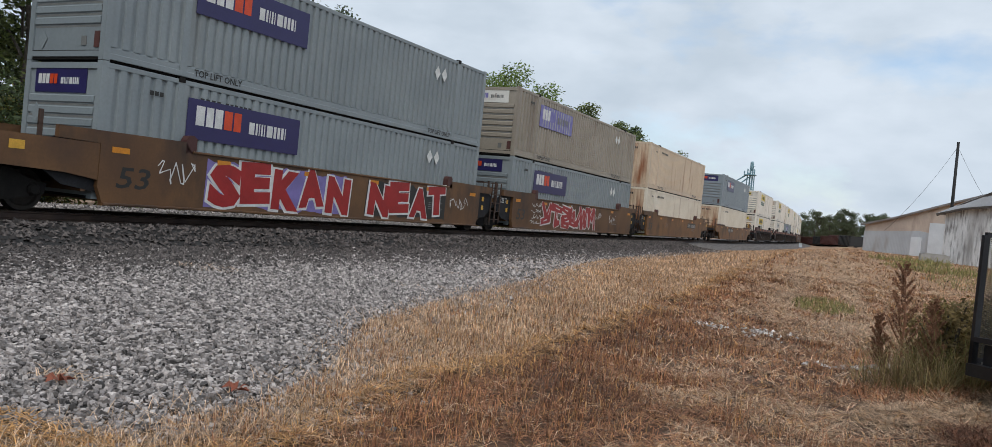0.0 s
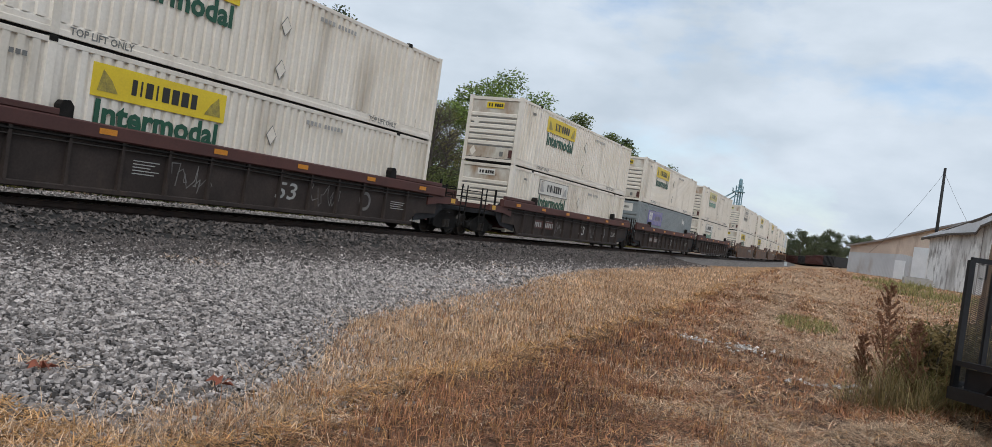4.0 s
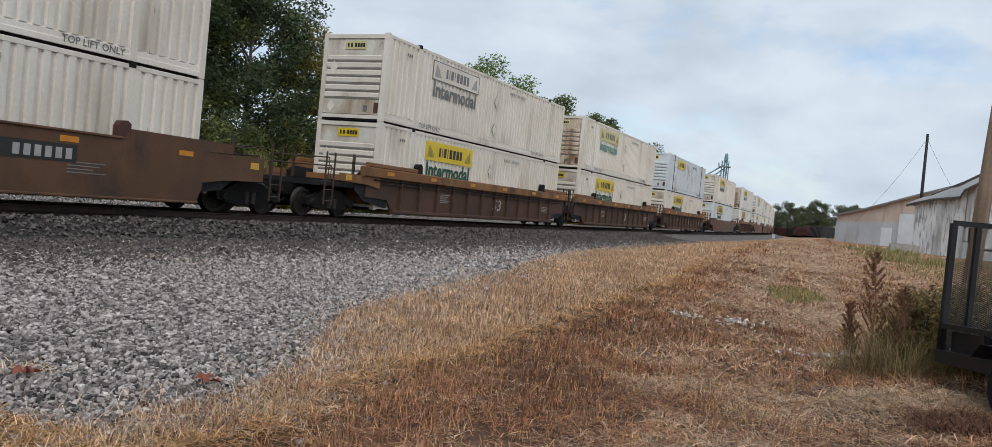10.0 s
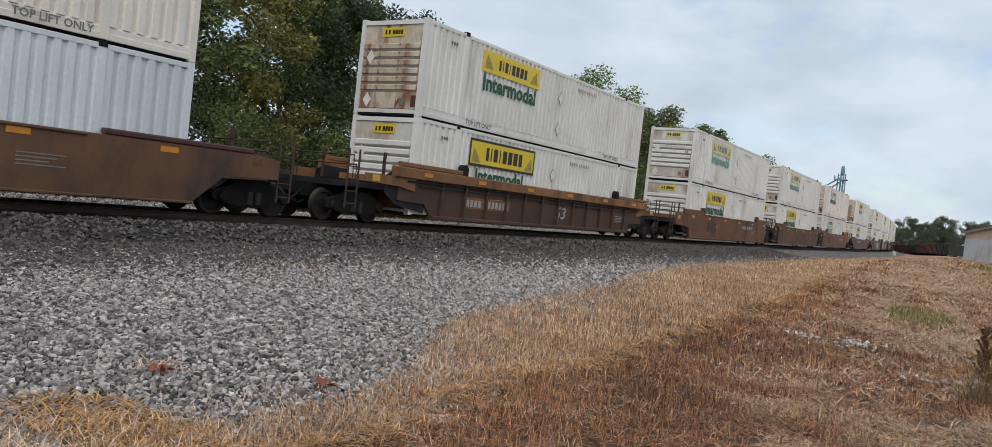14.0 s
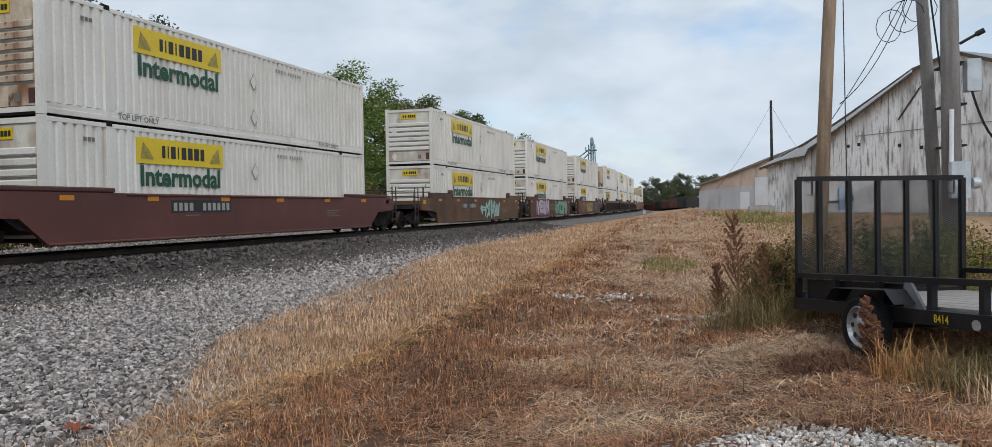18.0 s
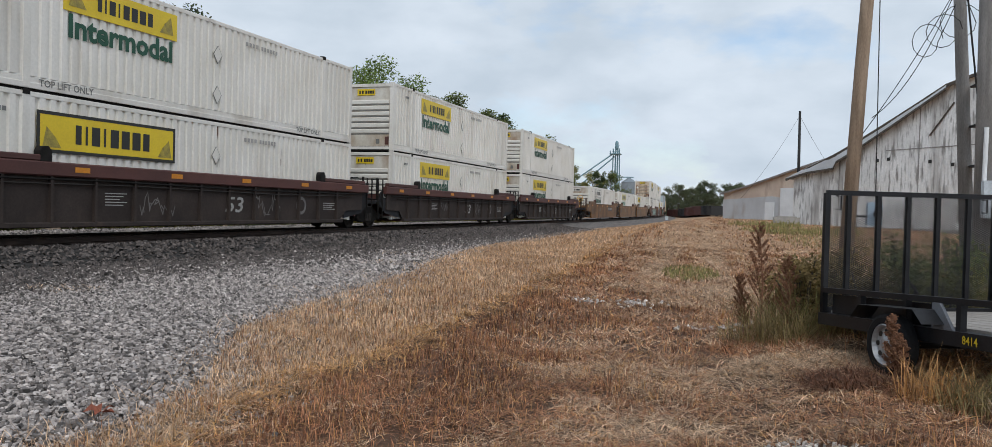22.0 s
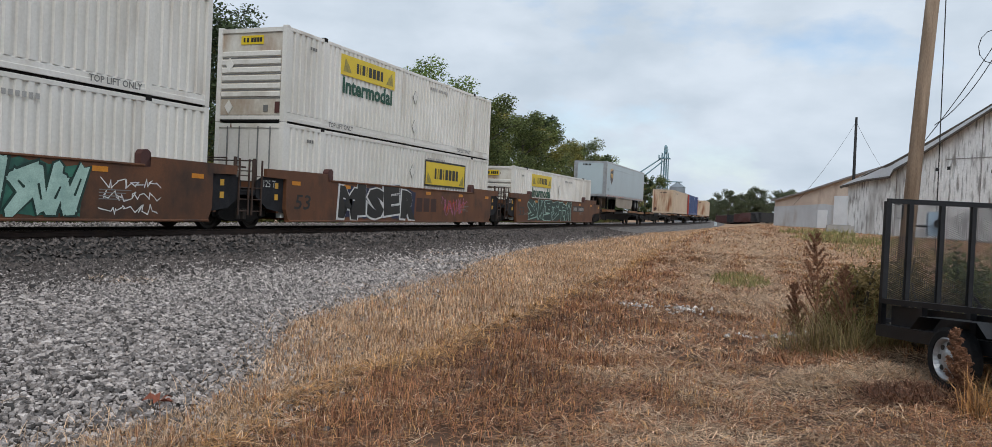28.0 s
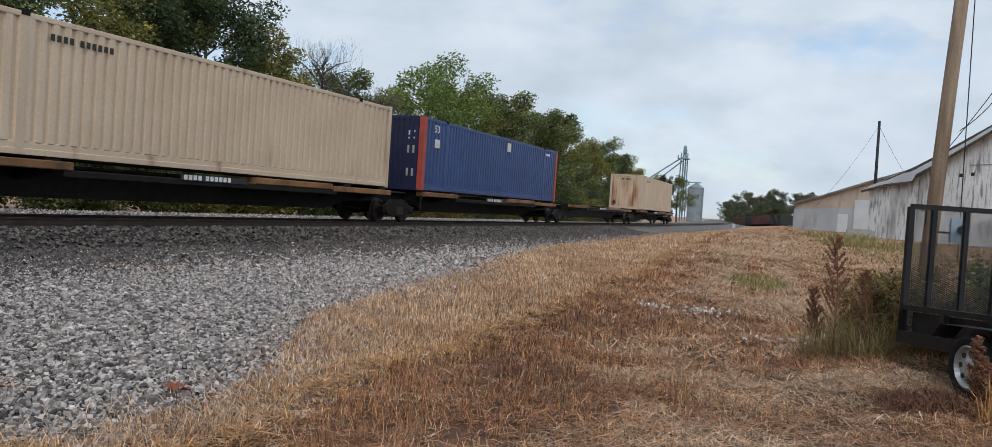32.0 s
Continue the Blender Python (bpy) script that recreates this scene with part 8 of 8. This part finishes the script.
# ---- the train: (front of load at 16 s, upper box, lower box, car) ----
TRAIN = [
    (-349.5, ("grey", "c", "bars"), ("grey", "c", "bars"), ("oldgold", "smooth", "red_names")),
    (-330.4, ("taupe", "cf", "bars"), ("grey", "c", "bars"), ("oldgold", "smooth", "red_tag")),
    (-310.8, ("tan", "", "corr"), ("cream", "", "corr"), ("gold", "smooth", "number_rear")),
    (-286.2, ("slate", "c", "bars"), ("cream", "", "corr"), ("gold", "single", "number")),
    (-262.0, ("white", "hy", "bars"), ("white", "hy", "bars"), ("maroon", "ribbed", "")),
    (-239.0, ("white", "hy", "bars"), ("white", "hw", "bars"), ("maroon", "ribbed", "number")),
    (-219.3, ("white", "hy", "bars"), ("grey", "cf", "bars"), ("maroon", "ribbed", "number")),
    (-199.7, ("white", "hp", "bars"), ("white", "ht", "bars"), ("maroon", "ribbed", "")),
    (-175.9, ("white", "hg", "bars"), ("white", "hy", "bars"), ("brown", "smooth", "number")),
    (-156.5, ("white", "hy", "bars"), ("white", "hk", "bars"), ("brown", "smooth", "")),
    (-135.9, ("white", "hy", "bars"), ("white", "hw", "bars"), ("brown", "smooth", "number")),
    (-112.2, ("white", "hg", "bars"), ("white", "hy", "bars"), ("orange", "ribbed", "")),
    (-92.9, ("white", "hp", "rust"), ("white", "hy", "bars"), ("orange", "ribbed", "")),
    (-72.2, ("panelled", "hy", "bars"), ("white", "hy", "bars"), ("orange", "ribbed", "")),
    (-49.1, ("white", "hy", "bars"), ("cool", "hk", "bars"), ("brown", "single", "")),
    (-25.4, ("white", "hy", "rust"), ("white", "hk", "bars"), ("orange", "ribbed", "number")),
    (-1.9, ("white", "hp", "bars"), ("white", "hy", "bars"), ("copper", "smooth", "number")),
    (18.5, ("white", "hp", "bars"), ("white", "hy", "bars"), ("brown", "smooth", "")),
    (37.7, ("warm", "hw", "rust"), ("white", "ht", "bars"), ("copper", "smooth", "number")),
    (61.2, ("white", "hy", "rust"), ("white", "hy", "bars"), ("maroonsmooth", "single", "number")),
    (85.2, ("white", "hy", "bars"), ("white", "hy", "bars"), ("oldgold", "smooth", "pale_tag")),
    (105.1, ("white", "hy", "bars"), ("white", "hy", "bars"), ("red", "smooth", "pink_tag")),
    (126.1, ("white", "hy", "bars"), ("white", "hy", "bars"), ("red", "smooth", "gold_tag")),
    (148.4, ("white", "hy", "rust"), ("white", "hf", "bars"), ("maroon", "ribbed", "")),
    (168.1, ("white", "hy", "bars"), ("white", "hy", "bars"), ("maroon", "ribbed", "")),
    (187.6, ("white", "hy", "bars"), ("white", "hy", "bars"), ("maroon", "ribbed", "")),
    (211.3, None, ("white", "hw", "bars"), ("gold", "smooth", "number")),
    (230.7, None, ("white", "hp", "bars"), ("gold", "smooth", "")),
    (249.0, None, ("white", "hy", "bars"), ("gold", "smooth", "")),
    (273.7, ("white", "hy", "rust"), ("white", "ht", "bars"), ("rust", "smooth", "mint_tag")),
    (293.0, ("white", "hy", "bars"), ("white", "hr", "doors"), ("rust", "smooth", "dark_tag")),
    (312.8, None, ("white", "hy", "bars"), ("rust", "smooth", "green_tag")),
]
PAINTS = {"grey": (GREY, "grey corrugated container"), "taupe": (TAUPE, "dusty taupe corrugated container"), "beige": (BEIGE, "rust-streaked beige corrugated container"),
          "tan": (TAN, "rust-streaked tan corrugated container"), "cream": (CREAM, "rust-streaked cream corrugated container"), "panelled": (PANELLED, "rust-patched white smooth-sided container"), "slate": (SLATE, "slate grey corrugated container"), "white": (WHITE, "white corrugated container"), "warm": (WARM, "white corrugated container tinted with a warm cast"),
          "cool": (COOL, "cool white corrugated container")}
LOGOS = {"c": "a navy courier panel", "cf": "a faded courier panel", "": "no panel", "hy": "a yellow haulier panel", "hk": "a framed yellow panel", "hp": "a faded yellow panel",
         "hw": "a white framed panel", "ht": "teal lettering", "hg": "faded grey lettering", "hr": "a framed yellow panel", "hf": "a wide framed yellow panel"}
CARS = {"gold": (GOLDCAR, None, "golden brown"), "oldgold": (OLDGOLDCAR, None, "dulled golden brown"), "brown": (BROWNCAR, None, "weathered brown"), "red": (REDCAR, None, "red-brown"), "copper": (COPPERCAR, None, "copper brown"), "rust": (RUSTCAR, None, "rusty brown"), "maroon": (MAROON, DARKCAR, "sooty dark maroon"),
        "orange": (ORANGECAR, RUSTRECESS, "rusty orange-brown"), "maroonsmooth": (MAROONRED, None, "dark maroon")}
NUMBER_AT = {"number_rear": 11.1, "number": 10.1, "pale_tag": 3.9, "mint_tag": 3.4, "green_tag": 11.0, "red_tag": 0.0}
TEMPLATES, MOVING = {}, []


def boxed(spec, place):
    """A container of that kind, on its car or on the box below."""
    key = (spec, place)
    if key in TEMPLATES:
        return copy_thing(TEMPLATES[key], Matrix.Identity(4))
    paint, text = PAINTS[spec[0]]
    TEMPLATES[key] = container("container", f"{text} with {LOGOS[spec[1]]}, {place}", paint, spec[1], spec[2])
    return TEMPLATES[key]


for i, (front, upper, lower, (colour, style, mark)) in enumerate(TRAIN):
    before = front - (TRAIN[i - 1][0] + CL) if i else 8.0
    # white boxes ahead of -30 m take the copy tinted with a warm cast
    upper, lower = (("warm", *b[1:]) if b and b[0] == "white" and front < -30 else b for b in (upper, lower))
    after = TRAIN[i + 1][0] - front - CL if i + 1 < len(TRAIN) else 6.0
    paint, low, word = CARS[colour]
    car = well_car(f"{word} {'ribbed' if style == 'ribbed' else 'smooth-sided'} well car" + (" covered in graffiti" if "tag" in mark or "names" in mark else " of the stack train"), paint, style, before, after, low,
                   style != "single", (2.6 if style == "ribbed" and mark else NUMBER_AT.get(mark, 0.0)) if style != "single" else (4.0 if mark == "number" else 0.0), True, i in (4, 14, 19, 26))
    if mark == "red_names":
        graffiti(car, 2.8, 8.2, 0.32, 1.52, GRED, WHITELET, 5, 3, GLILAC, "SEKAN")
        graffiti(car, 9.1, 13.7, 0.36, 1.50, GRED, WHITELET, 4, 4, BLACK, "NEAT")
        scrawl(car, 1.4, 2.5, 0.75, 1.35, WHITELET, 5)
        scrawl(car, 14.0, 15.2, 0.7, 1.3, WHITELET, 6)
    elif mark == "red_tag":
        graffiti(car, 2.9, 10.0, 0.33, 1.52, GRED, WHITELET, 6, 13)
        for k in range(4):
            scrawl(car, 1.9, 2.9, 0.45 + 0.25 * k, 0.65 + 0.25 * k, WHITELET, 14 + k)
        scrawl(car, 10.1, 11.0, 0.85, 1.3, WHITELET, 18)
        scrawl(car, 12.2, 13.2, 0.75, 1.25, WHITELET, 19)
    elif mark == "pale_tag":
        graffiti(car, 7.6, 11.2, 0.34, 1.52, GPALE, BLACK, 4, 23)
        scrawl(car, 11.8, 13.0, 0.6, 1.0, GREYLET, 24)
    elif mark == "pink_tag":
        graffiti(car, 1.9, 6.7, 0.33, 1.56, GSILVER, BLACK, 4, 33, GPINK, "VERN")
        p = part("logo_patch", plate(1.9, 0.5, 0.004), ORANGECAR, car, "cleaner patch with a dark wordmark", Matrix.Translation((1.5035, 7.1, 0.75)) @ SIDE)
        part("wordmark", blocks((0.36, 0.36, 0.36), 0.3, 0.12), BLACK, p, at=(0.28, 0.1, 0.0065))
        graffiti(car, 9.3, 14.6, 0.33, 1.55, GMINT, GDARKGREEN, 6, 34, GDARKGREEN)
        scrawl(car, 14.6, 15.3, 0.5, 1.2, GPINK, 35)
    elif mark == "gold_tag":
        graffiti(car, 1.3, 5.6, 0.33, 1.5, SEED, BLACK, 4, 43)
        graffiti(car, 5.6, 10.4, 0.34, 1.5, GGOLD, BLACK, 6, 44)
        graffiti(car, 11.6, 13.8, 0.55, 1.42, GBLUE, GBLUE, 3, 45)
    elif mark == "mint_tag":
        graffiti(car, 6.5, 12.2, 0.33, 1.56, GPALE, GDARKGREEN, 6, 53, GTEAL)
        for k in range(3):
            scrawl(car, 3.3, 5.6, 0.42 + 0.1 * k, 0.62 + 0.1 * k, GLILAC if k == 1 else WHITELET, 54 + k)
            scrawl(car, 12.7, 14.3, 0.4 + 0.3 * k, 0.65 + 0.3 * k, WHITELET, 57 + k)
        scrawl(car, 0.2, 2.0, 1.0, 1.4, BLACK, 60)
        scrawl(car, 5.9, 6.5, 0.4, 0.8, GLILAC, 61)
    elif mark == "dark_tag":
        graffiti(car, 2.75, 8.3, 0.32, 1.55, BLACK, WHITELET, 5, 63, NAVY, "MISER")
        scrawl(car, 10.7, 13.2, 0.5, 1.35, GPINK, 64)
        scrawl(car, 10.9, 13.0, 0.6, 1.25, REDLET, 65)
    elif mark == "green_tag":
        graffiti(car, 2.0, 10.6, 0.32, 1.55, GDARKGREEN, GPALE, 6, 73, GDARKGREEN)
        scrawl(car, 1.3, 1.9, 0.6, 0.8, GREYLET, 74)
    MOVING.append((car, front, 0.0))
    MOVING.append((boxed(lower, "in a well"), front, 0.35))
    if upper:
        MOVING.append((boxed(upper, "stacked on top"), front, 0.35 + CH + 0.012))
SPINES = [(333.7, "trailer"), (353.2, ""), (372.4, "beige"), (391.0, "blue"), (410.6, ""), (430.2, "beige")]
for i, (front, load) in enumerate(SPINES):
    gap = 4.6 if i == 0 else front - SPINES[i - 1][0] - CL
    MOVING.append((spine_car("empty sooty spine car with ochre side decks" if not load else "sooty spine car with ochre side decks, loaded", load, gap, i == 5), front, 0.0))
    if load == "trailer":
        MOVING.append((road_trailer(), front, 0.0))
    elif load == "beige":
        MOVING.append((container("container", "rust-streaked beige container riding on a spine car", BEIGE, "", "corr"), front, 1.275))
    elif load == "blue":
        b = container("container", "blue container with red end posts riding on a spine car", BLUE, "", "corr", group="containers on the train")
        for y in (0.0, CL - 0.16):
            part("red_post", Mesh().box(CW / 2 - 0.2, CW / 2 + 0.012, y - 0.012, y + 0.24, 0.02, CH - 0.02), REDPAINT, b, "faded red corner post")
        for child in b.children:
            if child.name.startswith(("end_panel", "end_header", "end_sill")):
                child.material_slots[0].link = "OBJECT"
                child.material_slots[0].material = NAVY
        for y, z, w, h in ((0.95, 1.75, 0.42, 0.34), (8.6, 2.25, 0.45, 0.42), (14.2, 2.5, 0.7, 0.12)):
            part("white_placard", plate(w, h, 0.006), WHITELET, b, at=on_side(y, z, 0.006))
        part("size_numeral", letters("53", 0.34, 0.5, 0.02), WHITELET, b, at=on_end(0.55, 2.0, -0.04))
        part("size_numeral", letters("53", 0.3, 0.42, 0.02), WHITELET, b, at=on_side(0.9, 2.35, 0.006))
        for z in (1.45, 0.55):
            part("white_placard", plate(0.46, 0.3, 0.006), DULLWHITE, b, at=on_end(0.55, z, -0.03))
        MOVING.append((b, front, 1.275))


def motions():
    """The train runs along the track at a steady speed; every load goes with its car."""
    for ob, front, z in MOVING:
        rows = []
        for k in range(33):
            s = front - SPEED * (k - 16)
            x0, y0, _ = track_at(s)
            x1, y1, _ = track_at(s + CL)
            turn = math.degrees(math.atan2(x1 - x0, y1 - y0))
            rows.append((float(k), pose(x0, y0, RAIL_Z + z, 0, 0, -turn)))
        walk(ob, rows)


motions()
